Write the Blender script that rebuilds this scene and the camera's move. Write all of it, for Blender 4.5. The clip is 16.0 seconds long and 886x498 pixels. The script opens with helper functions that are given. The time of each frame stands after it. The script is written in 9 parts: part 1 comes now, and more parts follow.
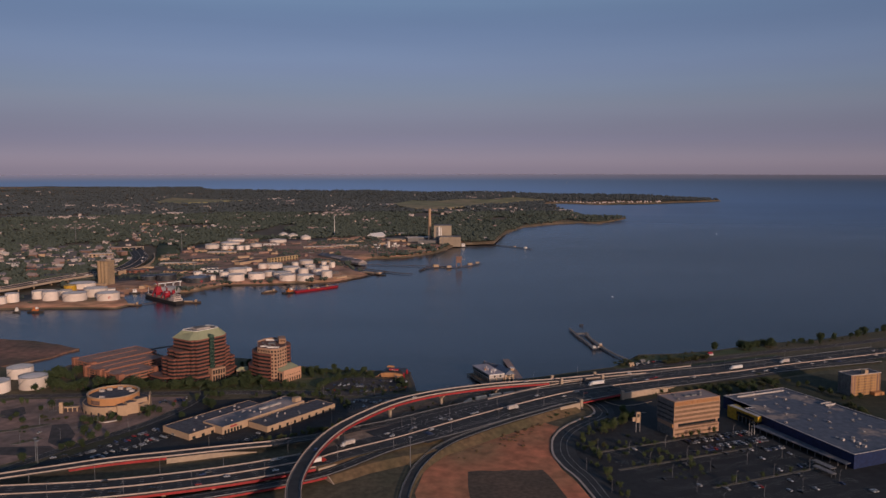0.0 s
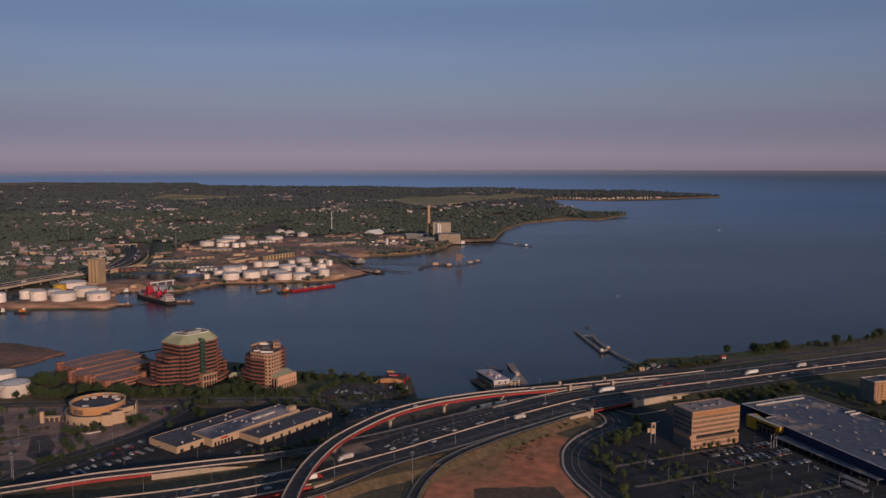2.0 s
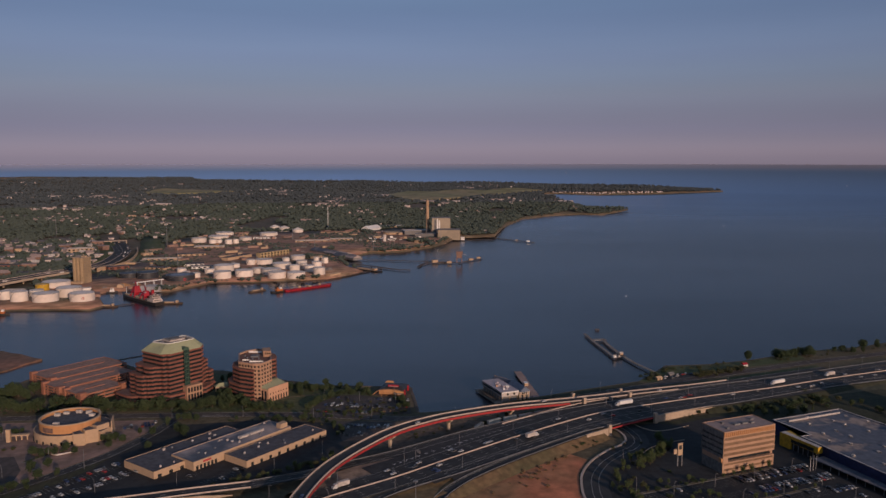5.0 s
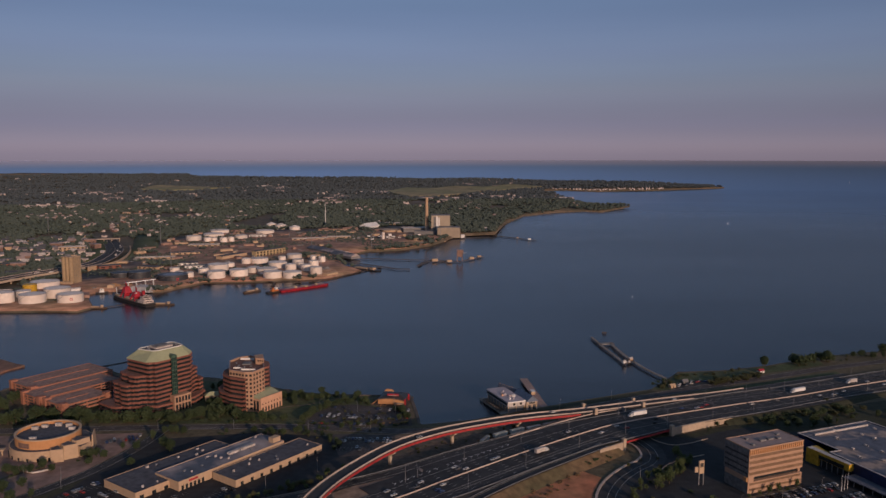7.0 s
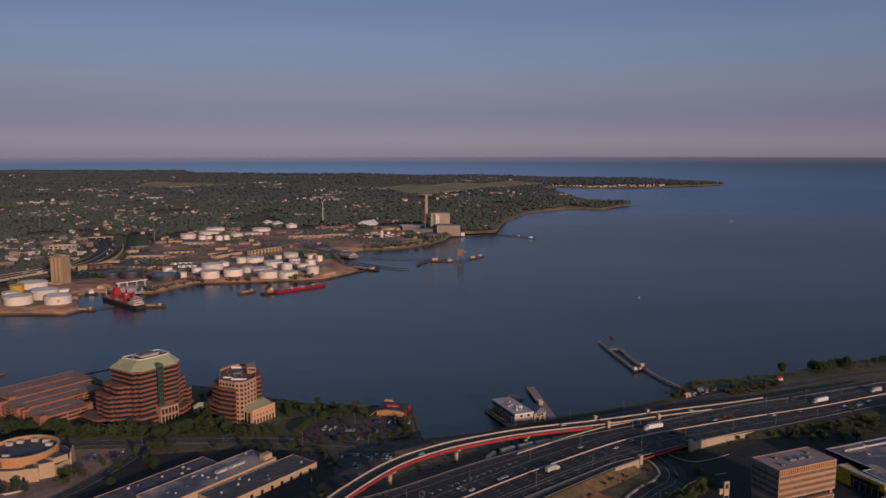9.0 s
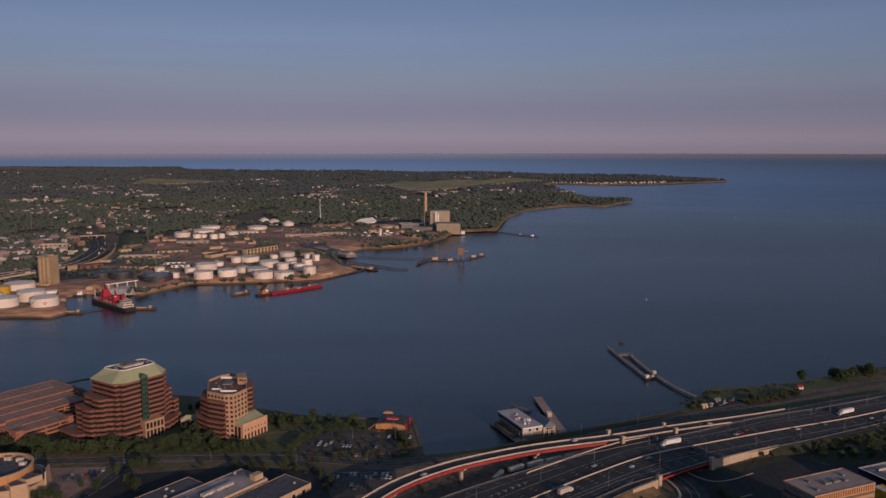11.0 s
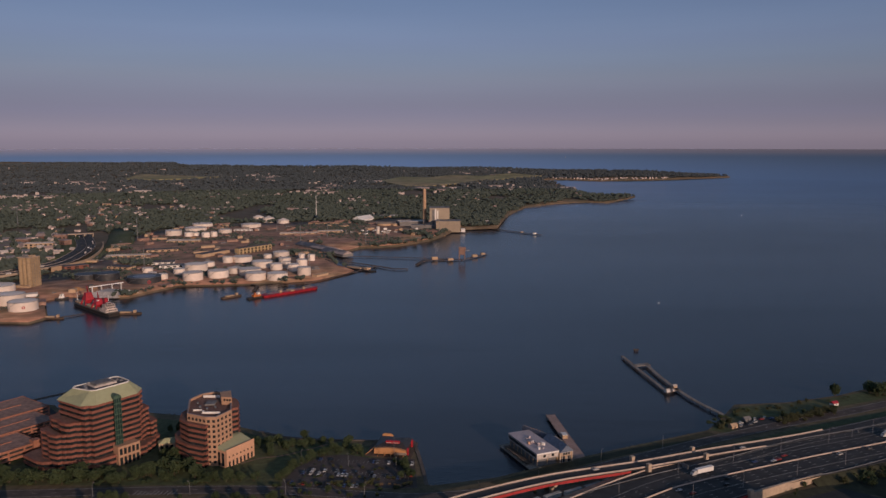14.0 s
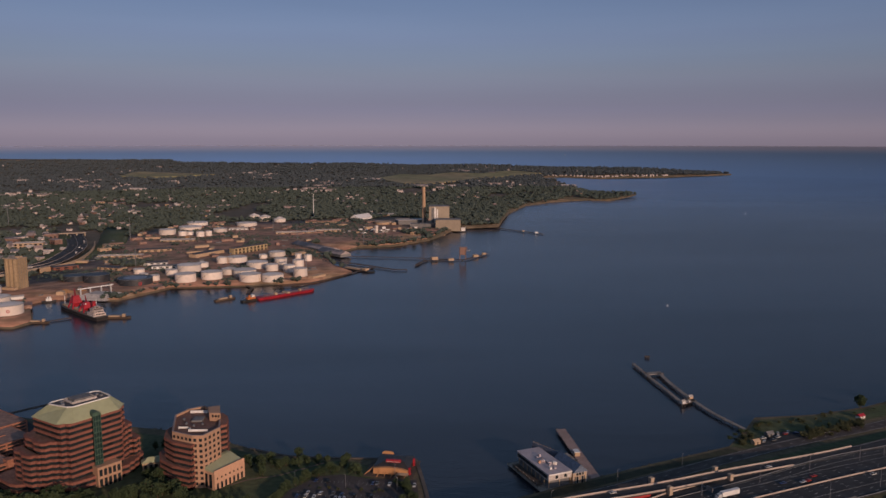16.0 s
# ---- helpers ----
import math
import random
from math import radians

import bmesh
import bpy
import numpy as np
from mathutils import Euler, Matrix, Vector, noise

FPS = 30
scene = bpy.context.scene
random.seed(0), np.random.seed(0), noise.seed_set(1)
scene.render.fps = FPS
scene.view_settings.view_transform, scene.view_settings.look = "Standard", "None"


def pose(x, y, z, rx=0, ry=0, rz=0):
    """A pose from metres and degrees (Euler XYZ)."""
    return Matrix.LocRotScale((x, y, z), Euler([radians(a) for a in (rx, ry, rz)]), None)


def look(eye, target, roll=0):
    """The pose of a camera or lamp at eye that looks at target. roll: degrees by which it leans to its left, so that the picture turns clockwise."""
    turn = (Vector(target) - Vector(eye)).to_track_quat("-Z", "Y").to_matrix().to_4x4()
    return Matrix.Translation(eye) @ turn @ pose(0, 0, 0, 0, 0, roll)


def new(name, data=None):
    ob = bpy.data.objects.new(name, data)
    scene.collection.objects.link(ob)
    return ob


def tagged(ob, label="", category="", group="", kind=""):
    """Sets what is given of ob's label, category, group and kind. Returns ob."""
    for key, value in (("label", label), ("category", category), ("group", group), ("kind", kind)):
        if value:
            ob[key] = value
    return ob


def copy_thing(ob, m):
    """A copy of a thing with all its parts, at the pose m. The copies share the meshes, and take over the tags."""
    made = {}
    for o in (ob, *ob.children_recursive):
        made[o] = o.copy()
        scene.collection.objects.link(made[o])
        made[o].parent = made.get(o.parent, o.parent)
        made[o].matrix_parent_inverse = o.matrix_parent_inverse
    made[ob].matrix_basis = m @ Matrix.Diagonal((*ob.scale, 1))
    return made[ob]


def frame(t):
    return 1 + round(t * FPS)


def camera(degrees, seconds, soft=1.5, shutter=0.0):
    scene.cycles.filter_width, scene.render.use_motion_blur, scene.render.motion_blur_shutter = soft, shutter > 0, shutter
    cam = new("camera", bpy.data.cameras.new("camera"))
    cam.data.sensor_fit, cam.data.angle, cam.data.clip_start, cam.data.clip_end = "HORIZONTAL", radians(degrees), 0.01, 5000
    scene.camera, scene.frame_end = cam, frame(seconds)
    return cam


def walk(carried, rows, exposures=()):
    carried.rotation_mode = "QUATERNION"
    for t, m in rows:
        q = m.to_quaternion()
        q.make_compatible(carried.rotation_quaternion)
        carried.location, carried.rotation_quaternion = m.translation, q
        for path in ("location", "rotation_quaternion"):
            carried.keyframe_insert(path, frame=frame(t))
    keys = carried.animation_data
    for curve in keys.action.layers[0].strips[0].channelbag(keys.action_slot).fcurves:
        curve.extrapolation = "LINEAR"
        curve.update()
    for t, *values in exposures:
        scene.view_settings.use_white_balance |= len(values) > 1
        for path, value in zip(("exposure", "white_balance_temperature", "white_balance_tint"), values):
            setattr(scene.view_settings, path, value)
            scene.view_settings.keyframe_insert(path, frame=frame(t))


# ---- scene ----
cam = camera(59.2, 16.0)
walk(cam, [
    (0, pose(8.05, 9.05, 222.51, 84.088, 0.012, 0.109)),
    (1, pose(5.68, 28.10, 222.52, 83.932, 0.010, 0.019)),
    (2, pose(3.43, 47.35, 222.53, 83.780, 0.008, -0.065)),
    (3, pose(1.31, 66.79, 222.55, 83.630, 0.006, -0.144)),
    (4, pose(-0.70, 86.38, 222.56, 83.484, 0.004, -0.218)),
    (5, pose(-2.61, 106.09, 222.57, 83.340, 0.003, -0.289)),
    (6, pose(-4.44, 125.90, 222.58, 83.200, 0.001, -0.356)),
    (7, pose(-6.21, 145.78, 222.59, 83.063, -0.001, -0.421)),
    (8, pose(-7.93, 165.70, 222.60, 82.929, -0.003, -0.484)),
    (9, pose(-9.60, 185.62, 222.62, 82.799, -0.005, -0.546)),
    (10, pose(-11.25, 205.53, 222.63, 82.672, -0.007, -0.608)),
    (11, pose(-12.88, 225.39, 222.64, 82.548, -0.009, -0.670)),
    (12, pose(-14.52, 245.18, 222.65, 82.429, -0.011, -0.733)),
    (13, pose(-16.18, 264.86, 222.66, 82.312, -0.013, -0.798)),
    (14, pose(-17.86, 284.40, 222.67, 82.200, -0.015, -0.866)),
    (15, pose(-19.59, 303.79, 222.68, 82.091, -0.017, -0.936)),
    (16, pose(-21.38, 322.99, 222.70, 81.987, -0.019, -1.010)),
], exposures=[(0, 0.53), (16, 0.53)])

# ---- daylight: a low evening sun behind the camera, to its right ----
SUN_TURN, SUN_HEIGHT = 29.5, 12.0
world = bpy.data.worlds.new("evening_sky")
scene.world = world
world.use_nodes = True
wn, wl = world.node_tree.nodes, world.node_tree.links
wn.clear()
sky = wn.new("ShaderNodeTexSky")
sky.sky_type, sky.sun_disc = "NISHITA", False
sky.sun_elevation, sky.sun_rotation = radians(SUN_HEIGHT), radians(180 - SUN_TURN)
sky.altitude, sky.air_density, sky.dust_density, sky.ozone_density = 200, 1.0, 0.8, 2.2
back = wn.new("ShaderNodeBackground")
back.inputs["Strength"].default_value = 0.13
wout = wn.new("ShaderNodeOutputWorld")
# the mauve evening band low over the sea
wtc, wsep, wramp, wmul = wn.new("ShaderNodeTexCoord"), wn.new("ShaderNodeSeparateXYZ"), wn.new("ShaderNodeValToRGB"), wn.new("ShaderNodeMix")
wmul.data_type, wmul.blend_type = "RGBA", "MULTIPLY"
wmul.inputs["Factor"].default_value = 1.0
wl.new(wtc.outputs["Generated"], wsep.inputs[0])
wl.new(wsep.outputs["Z"], wramp.inputs["Fac"])
for pos, col in ((0.0, (0.40, 0.352, 0.69)), (0.02, (0.296, 0.260, 0.515)), (0.042, (0.236, 0.200, 0.366)), (0.074, (0.272, 0.222, 0.322)), (0.1, (0.292, 0.246, 0.330)), (0.13, (0.318, 0.268, 0.352)), (0.2, (0.352, 0.316, 0.368)), (0.6, (0.66, 0.60, 0.58))):
    e = wramp.color_ramp.elements.new(pos) if pos not in (0.0,) else wramp.color_ramp.elements[0]
    e.color = (*col, 1)
wramp.color_ramp.interpolation = "CARDINAL"
wramp.color_ramp.elements[-1].color = (0.72, 0.68, 0.64, 1)
wl.new(sky.outputs[0], wmul.inputs["A"])
wl.new(wramp.outputs["Color"], wmul.inputs["B"])
# the sky is a little deeper to the north-west, with faint long streaks of thin cloud
waz, wside, wmap, wcloud, wthin = wn.new("ShaderNodeMapRange"), wn.new("ShaderNodeMath"), wn.new("ShaderNodeMapping"), wn.new("ShaderNodeTexNoise"), wn.new("ShaderNodeMapRange")
waz.inputs["From Min"].default_value, waz.inputs["From Max"].default_value = -0.6, 0.6
waz.inputs["To Min"].default_value, waz.inputs["To Max"].default_value = 0.86, 1.16
wl.new(wsep.outputs["X"], waz.inputs["Value"])
wmap.inputs["Scale"].default_value, wmap.inputs["Rotation"].default_value = (2.2, 2.2, 26.0), (0.06, 0.03, 0.0)
wl.new(wtc.outputs["Generated"], wmap.inputs["Vector"])
wl.new(wmap.outputs["Vector"], wcloud.inputs["Vector"])
wcloud.inputs["Scale"].default_value, wcloud.inputs["Detail"].default_value = 1.6, 4
wthin.inputs["From Min"].default_value, wthin.inputs["From Max"].default_value = 0.3, 0.7
wthin.inputs["To Min"].default_value, wthin.inputs["To Max"].default_value = 0.985, 1.015
wl.new(wcloud.outputs["Fac"], wthin.inputs["Value"])
wside.operation = "MULTIPLY"
wl.new(waz.outputs["Result"], wside.inputs[0])
wl.new(wthin.outputs["Result"], wside.inputs[1])
wtone = wn.new("ShaderNodeMix")
wtone.data_type, wtone.blend_type = "RGBA", "MULTIPLY"
wtone.inputs["Factor"].default_value = 1.0
wl.new(wmul.outputs["Result"], wtone.inputs["A"])
wl.new(wside.outputs[0], wtone.inputs["B"])
wl.new(wtone.outputs["Result"], back.inputs["Color"])
wl.new(back.outputs[0], wout.inputs["Surface"])

sun_data = bpy.data.lights.new("sun", "SUN")
sun_data.energy, sun_data.angle, sun_data.color = 1.95, radians(0.6), (1.0, 0.70, 0.515)
sun = new("sun", sun_data)
_s = Vector((math.sin(radians(SUN_TURN)) * math.cos(radians(SUN_HEIGHT)),
             -math.cos(radians(SUN_TURN)) * math.cos(radians(SUN_HEIGHT)), math.sin(radians(SUN_HEIGHT))))
sun.matrix_world = look(_s * 900, (0, 0, 0))

# ---- materials ----
def mat(name, base, other=None, rough=0.8, metal=0.0, fine=0.5, coarse=0.03, mix=0.5, bump=0.2, spread=0.0, fine_mix=0.35, spec=0.35):
    """A painted, stony or earthy surface: two colours in patches, fine grain, relief. fine and coarse: cycles a metre."""
    m = bpy.data.materials.new(name)
    m.use_nodes = True
    n, l = m.node_tree.nodes, m.node_tree.links
    p = n["Principled BSDF"]
    other = other or tuple(c * 0.72 for c in base)
    tc = n.new("ShaderNodeTexCoord")
    big, small = n.new("ShaderNodeTexNoise"), n.new("ShaderNodeTexNoise")
    big.inputs["Scale"].default_value, big.inputs["Detail"].default_value = coarse, 5
    small.inputs["Scale"].default_value, small.inputs["Detail"].default_value = fine, 3
    ramp = n.new("ShaderNodeValToRGB")
    ramp.color_ramp.elements[0].position, ramp.color_ramp.elements[1].position = 0.5 - 0.22 * mix - 0.03, 0.5 + 0.22 * mix + 0.03
    ramp.color_ramp.elements[0].color, ramp.color_ramp.elements[1].color = (*base, 1), (*other, 1)
    grain = n.new("ShaderNodeMix")
    grain.data_type, grain.blend_type = "RGBA", "MULTIPLY"
    gr = n.new("ShaderNodeMapRange")
    gr.inputs["From Min"].default_value, gr.inputs["From Max"].default_value = 0.3, 0.7
    gr.inputs["To Min"].default_value, gr.inputs["To Max"].default_value = 1 - fine_mix, 1 + fine_mix * 0.6
    for t in (big, small):
        l.new(tc.outputs["Object"], t.inputs["Vector"])
    l.new(big.outputs["Fac"], ramp.inputs["Fac"])
    l.new(small.outputs["Fac"], gr.inputs["Value"])
    grain.inputs["Factor"].default_value = 1.0
    l.new(ramp.outputs["Color"], grain.inputs["A"])
    l.new(gr.outputs["Result"], grain.inputs["B"])
    out = grain.outputs["Result"]
    if spread:
        info, mr, mul = n.new("ShaderNodeObjectInfo"), n.new("ShaderNodeMapRange"), n.new("ShaderNodeMix")
        mul.data_type, mul.blend_type = "RGBA", "MULTIPLY"
        mul.inputs["Factor"].default_value = 1.0
        mr.inputs["To Min"].default_value, mr.inputs["To Max"].default_value = 1 - spread, 1 + spread
        l.new(info.outputs["Random"], mr.inputs["Value"])
        l.new(out, mul.inputs["A"])
        l.new(mr.outputs["Result"], mul.inputs["B"])
        out = mul.outputs["Result"]
    l.new(out, p.inputs["Base Color"])
    p.inputs["Roughness"].default_value, p.inputs["Metallic"].default_value = rough, metal
    p.inputs["Specular IOR Level"].default_value = spec
    if bump:
        b = n.new("ShaderNodeBump")
        b.inputs["Strength"].default_value, b.inputs["Distance"].default_value = bump, 0.15
        l.new(small.outputs["Fac"], b.inputs["Height"])
        l.new(b.outputs["Normal"], p.inputs["Normal"])
    return m


def leaf_mat(name, dark, light, scale=1.2, single=1.0):
    """Foliage: every clump of leaves has its own green."""
    m = bpy.data.materials.new(name)
    m.use_nodes = True
    n, l = m.node_tree.nodes, m.node_tree.links
    p = n["Principled BSDF"]
    g, info = n.new("ShaderNodeNewGeometry"), n.new("ShaderNodeObjectInfo")
    tc, no = n.new("ShaderNodeTexCoord"), n.new("ShaderNodeTexNoise")
    no.inputs["Scale"].default_value, no.inputs["Detail"].default_value = scale, 4
    l.new(tc.outputs["Object"], no.inputs["Vector"])
    add, add2 = n.new("ShaderNodeMath"), n.new("ShaderNodeMath")
    add.operation, add2.operation = "MULTIPLY_ADD", "MULTIPLY_ADD"
    l.new(g.outputs["Random Per Island"], add.inputs[0])
    add.inputs[1].default_value = single
    l.new(no.outputs["Fac"], add.inputs[2])
    l.new(info.outputs["Random"], add2.inputs[0])
    add2.inputs[1].default_value = 0.8
    l.new(add.outputs[0], add2.inputs[2])
    ramp = n.new("ShaderNodeValToRGB")
    mr = n.new("ShaderNodeMapRange")
    mr.inputs["From Min"].default_value, mr.inputs["From Max"].default_value = 0.4, 2.0
    l.new(add2.outputs[0], mr.inputs["Value"])
    l.new(mr.outputs["Result"], ramp.inputs["Fac"])
    ramp.color_ramp.elements[0].color, ramp.color_ramp.elements[1].color = (*dark, 1), (*light, 1)
    l.new(ramp.outputs["Color"], p.inputs["Base Color"])
    p.inputs["Roughness"].default_value, p.inputs["Specular IOR Level"].default_value = 0.75, 0.2
    return m


def water_mat():
    m = bpy.data.materials.new("harbour_water")
    m.use_nodes = True
    n, l = m.node_tree.nodes, m.node_tree.links
    p = n["Principled BSDF"]
    tc = n.new("ShaderNodeTexCoord")
    tone, wave, ripple = n.new("ShaderNodeTexNoise"), n.new("ShaderNodeTexNoise"), n.new("ShaderNodeTexNoise")
    tone.inputs["Scale"].default_value, tone.inputs["Detail"].default_value = 0.0022, 4
    wave.inputs["Scale"].default_value, wave.inputs["Detail"].default_value = 0.05, 6
    ripple.inputs["Scale"].default_value, ripple.inputs["Detail"].default_value = 0.35, 3
    mp = n.new("ShaderNodeMapping")
    mp.inputs["Scale"].default_value, mp.inputs["Rotation"].default_value = (0.6, 1.5, 1.0), (0, 0, 0.5)
    l.new(tc.outputs["Object"], mp.inputs["Vector"])
    for t in (tone, wave, ripple):
        l.new(mp.outputs["Vector"], t.inputs["Vector"])
    ramp = n.new("ShaderNodeValToRGB")
    ramp.color_ramp.elements[0].position, ramp.color_ramp.elements[1].position = 0.35, 0.68
    ramp.color_ramp.elements[0].color, ramp.color_ramp.elements[1].color = (0.017, 0.018, 0.024, 1), (0.026, 0.028, 0.036, 1)
    l.new(tone.outputs["Fac"], ramp.inputs["Fac"])
    # towards the horizon, haze and mirrored sky are painted in as blue; gloss fades
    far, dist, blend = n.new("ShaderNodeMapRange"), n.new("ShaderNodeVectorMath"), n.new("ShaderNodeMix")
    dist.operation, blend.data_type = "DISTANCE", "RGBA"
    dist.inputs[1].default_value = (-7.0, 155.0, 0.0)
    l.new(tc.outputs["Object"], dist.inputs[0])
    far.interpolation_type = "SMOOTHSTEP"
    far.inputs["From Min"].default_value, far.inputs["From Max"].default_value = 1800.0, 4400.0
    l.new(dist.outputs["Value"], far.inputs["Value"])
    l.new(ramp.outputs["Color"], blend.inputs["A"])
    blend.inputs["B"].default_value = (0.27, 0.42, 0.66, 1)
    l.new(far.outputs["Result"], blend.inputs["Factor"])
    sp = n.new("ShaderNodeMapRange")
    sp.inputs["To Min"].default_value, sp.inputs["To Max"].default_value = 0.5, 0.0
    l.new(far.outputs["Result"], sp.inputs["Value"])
    p.inputs["Specular Tint"].default_value = (0.86, 0.96, 1.0, 1)
    # the last water below the horizon has haze painted in as mauve-grey
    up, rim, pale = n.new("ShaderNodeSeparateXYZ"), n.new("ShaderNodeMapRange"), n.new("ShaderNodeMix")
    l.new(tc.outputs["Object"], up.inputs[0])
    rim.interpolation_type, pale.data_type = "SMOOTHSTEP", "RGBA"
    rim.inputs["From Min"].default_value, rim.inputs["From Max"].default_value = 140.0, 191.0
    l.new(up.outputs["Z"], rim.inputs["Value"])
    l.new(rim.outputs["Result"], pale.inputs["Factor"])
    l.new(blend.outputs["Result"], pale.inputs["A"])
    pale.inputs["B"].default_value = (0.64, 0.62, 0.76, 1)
    # open water to the east: a darker sky's reflection is painted into colour and gloss
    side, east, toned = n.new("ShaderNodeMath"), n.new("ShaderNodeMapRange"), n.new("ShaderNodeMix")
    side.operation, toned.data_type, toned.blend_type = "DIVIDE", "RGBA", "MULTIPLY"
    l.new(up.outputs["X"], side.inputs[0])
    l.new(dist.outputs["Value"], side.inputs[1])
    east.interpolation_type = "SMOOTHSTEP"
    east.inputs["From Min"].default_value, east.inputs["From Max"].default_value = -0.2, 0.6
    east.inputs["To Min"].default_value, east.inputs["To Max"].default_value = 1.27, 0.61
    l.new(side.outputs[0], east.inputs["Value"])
    # long faint slicks and cat's-paws
    slick, smap, sfac, swind = n.new("ShaderNodeTexNoise"), n.new("ShaderNodeMapping"), n.new("ShaderNodeMapRange"), n.new("ShaderNodeMath")
    smap.inputs["Scale"].default_value, smap.inputs["Rotation"].default_value = (0.55, 2.6, 1.0), (0, 0, 0.35)
    slick.inputs["Scale"].default_value, slick.inputs["Detail"].default_value, slick.inputs["Distortion"].default_value = 0.0026, 7, 0.6
    l.new(tc.outputs["Object"], smap.inputs["Vector"])
    l.new(smap.outputs["Vector"], slick.inputs["Vector"])
    sfac.inputs["From Min"].default_value, sfac.inputs["From Max"].default_value = 0.38, 0.68
    sfac.inputs["To Min"].default_value, sfac.inputs["To Max"].default_value = 0.89, 1.24
    l.new(slick.outputs["Fac"], sfac.inputs["Value"])
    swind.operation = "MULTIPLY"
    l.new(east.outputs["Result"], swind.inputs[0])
    less, fade, back_up = n.new("ShaderNodeMath"), n.new("ShaderNodeMath"), n.new("ShaderNodeMath")
    less.operation, fade.operation, back_up.operation = "SUBTRACT", "MULTIPLY", "MULTIPLY_ADD"
    less.inputs[1].default_value = 1.0
    l.new(sfac.outputs["Result"], less.inputs[0])
    l.new(less.outputs[0], fade.inputs[0])
    l.new(sp.outputs["Result"], fade.inputs[1])
    l.new(fade.outputs[0], back_up.inputs[0])
    back_up.inputs[1].default_value, back_up.inputs[2].default_value = 2.0, 1.0
    l.new(back_up.outputs[0], swind.inputs[1])
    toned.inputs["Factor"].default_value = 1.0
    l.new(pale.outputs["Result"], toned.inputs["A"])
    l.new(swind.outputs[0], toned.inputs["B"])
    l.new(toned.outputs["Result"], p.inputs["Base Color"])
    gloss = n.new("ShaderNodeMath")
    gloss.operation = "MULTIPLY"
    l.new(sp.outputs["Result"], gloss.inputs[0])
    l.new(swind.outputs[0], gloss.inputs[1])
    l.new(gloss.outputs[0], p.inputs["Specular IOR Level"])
    rr = n.new("ShaderNodeMapRange")
    rr.inputs["To Min"].default_value, rr.inputs["To Max"].default_value = 0.16, 0.3
    l.new(tone.outputs["Fac"], rr.inputs["Value"])
    l.new(rr.outputs["Result"], p.inputs["Roughness"])
    p.inputs["IOR"].default_value = 1.33
    b1, b2 = n.new("ShaderNodeBump"), n.new("ShaderNodeBump")
    b1.inputs["Strength"].default_value, b1.inputs["Distance"].default_value = 0.5, 1.0
    b2.inputs["Strength"].default_value, b2.inputs["Distance"].default_value = 0.5, 0.25
    for b, top in ((b1, 0.32), (b2, 0.45)):
        calm = n.new("ShaderNodeMapRange")
        calm.inputs["To Min"].default_value, calm.inputs["To Max"].default_value = top, 0.0
        l.new(far.outputs["Result"], calm.inputs["Value"])
        l.new(calm.outputs["Result"], b.inputs["Strength"])
    l.new(wave.outputs["Fac"], b1.inputs["Height"])
    l.new(ripple.outputs["Fac"], b2.inputs["Height"])
    l.new(b1.outputs["Normal"], b2.inputs["Normal"])
    l.new(b2.outputs["Normal"], p.inputs["Normal"])
    return m


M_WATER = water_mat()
M_GRASS = mat("rough_grass", (0.070, 0.070, 0.040), (0.148, 0.106, 0.064), fine=0.25, coarse=0.02, rough=0.95, mix=1.0, bump=0.4)
M_FARLAND = mat("far_ground", (0.075, 0.070, 0.048), (0.150, 0.105, 0.074), fine=0.05, coarse=0.008, rough=0.95, mix=1.0, bump=0)
M_DRY = mat("dry_grass_bank", (0.088, 0.083, 0.041), (0.195, 0.117, 0.063), fine=0.2, coarse=0.022, rough=0.95, mix=0.9, bump=0.3)
M_LAWN = mat("green_lawn", (0.052, 0.076, 0.030), (0.095, 0.095, 0.046), fine=0.25, coarse=0.02, rough=0.95, mix=0.9, bump=0.3)
M_SOIL = mat("brown_grey_earth", (0.33, 0.23, 0.168), (0.23, 0.165, 0.123), fine=0.2, coarse=0.03, rough=0.95, mix=0.9)
M_DIRT = mat("red_dirt", (0.68, 0.205, 0.105), (0.27, 0.16, 0.078), fine=0.12, coarse=0.013, rough=0.95, mix=0.75)
M_RUBBLE = mat("brown_rubble_ground", (0.19, 0.13, 0.097), (0.10, 0.085, 0.065), fine=0.3, coarse=0.06, rough=0.95)
M_DARKPATCH = mat("dark_brown_ground", (0.130, 0.085, 0.058), (0.092, 0.066, 0.046), fine=0.3, coarse=0.03, rough=0.95)
M_EARTH = mat("industrial_earth", (0.43, 0.215, 0.15), (0.20, 0.15, 0.095), fine=0.05, coarse=0.011, rough=0.95, mix=0.8, fine_mix=0.45)
M_ASPHALT = mat("road_asphalt", (0.028, 0.029, 0.031), (0.042, 0.041, 0.043), fine=0.15, coarse=0.03, rough=0.85, mix=0.9)
M_GREYLOT = mat("worn_grey_asphalt", (0.058, 0.050, 0.048), (0.085, 0.068, 0.062), fine=0.2, coarse=0.04, rough=0.9, mix=0.8)
M_LOT = mat("parking_asphalt", (0.018, 0.0195, 0.022), (0.030, 0.030, 0.032), fine=0.2, coarse=0.02, rough=0.88, mix=0.8)
M_OLDLOT = mat("worn_lot_paving", (0.36, 0.215, 0.165), (0.15, 0.115, 0.10), fine=0.12, coarse=0.025, rough=0.92, mix=0.9)
M_BARRIER = mat("pale_barrier_concrete", (0.46, 0.365, 0.31), (0.38, 0.30, 0.255), fine=0.5, coarse=0.06, rough=0.85, fine_mix=0.18, bump=0.05)
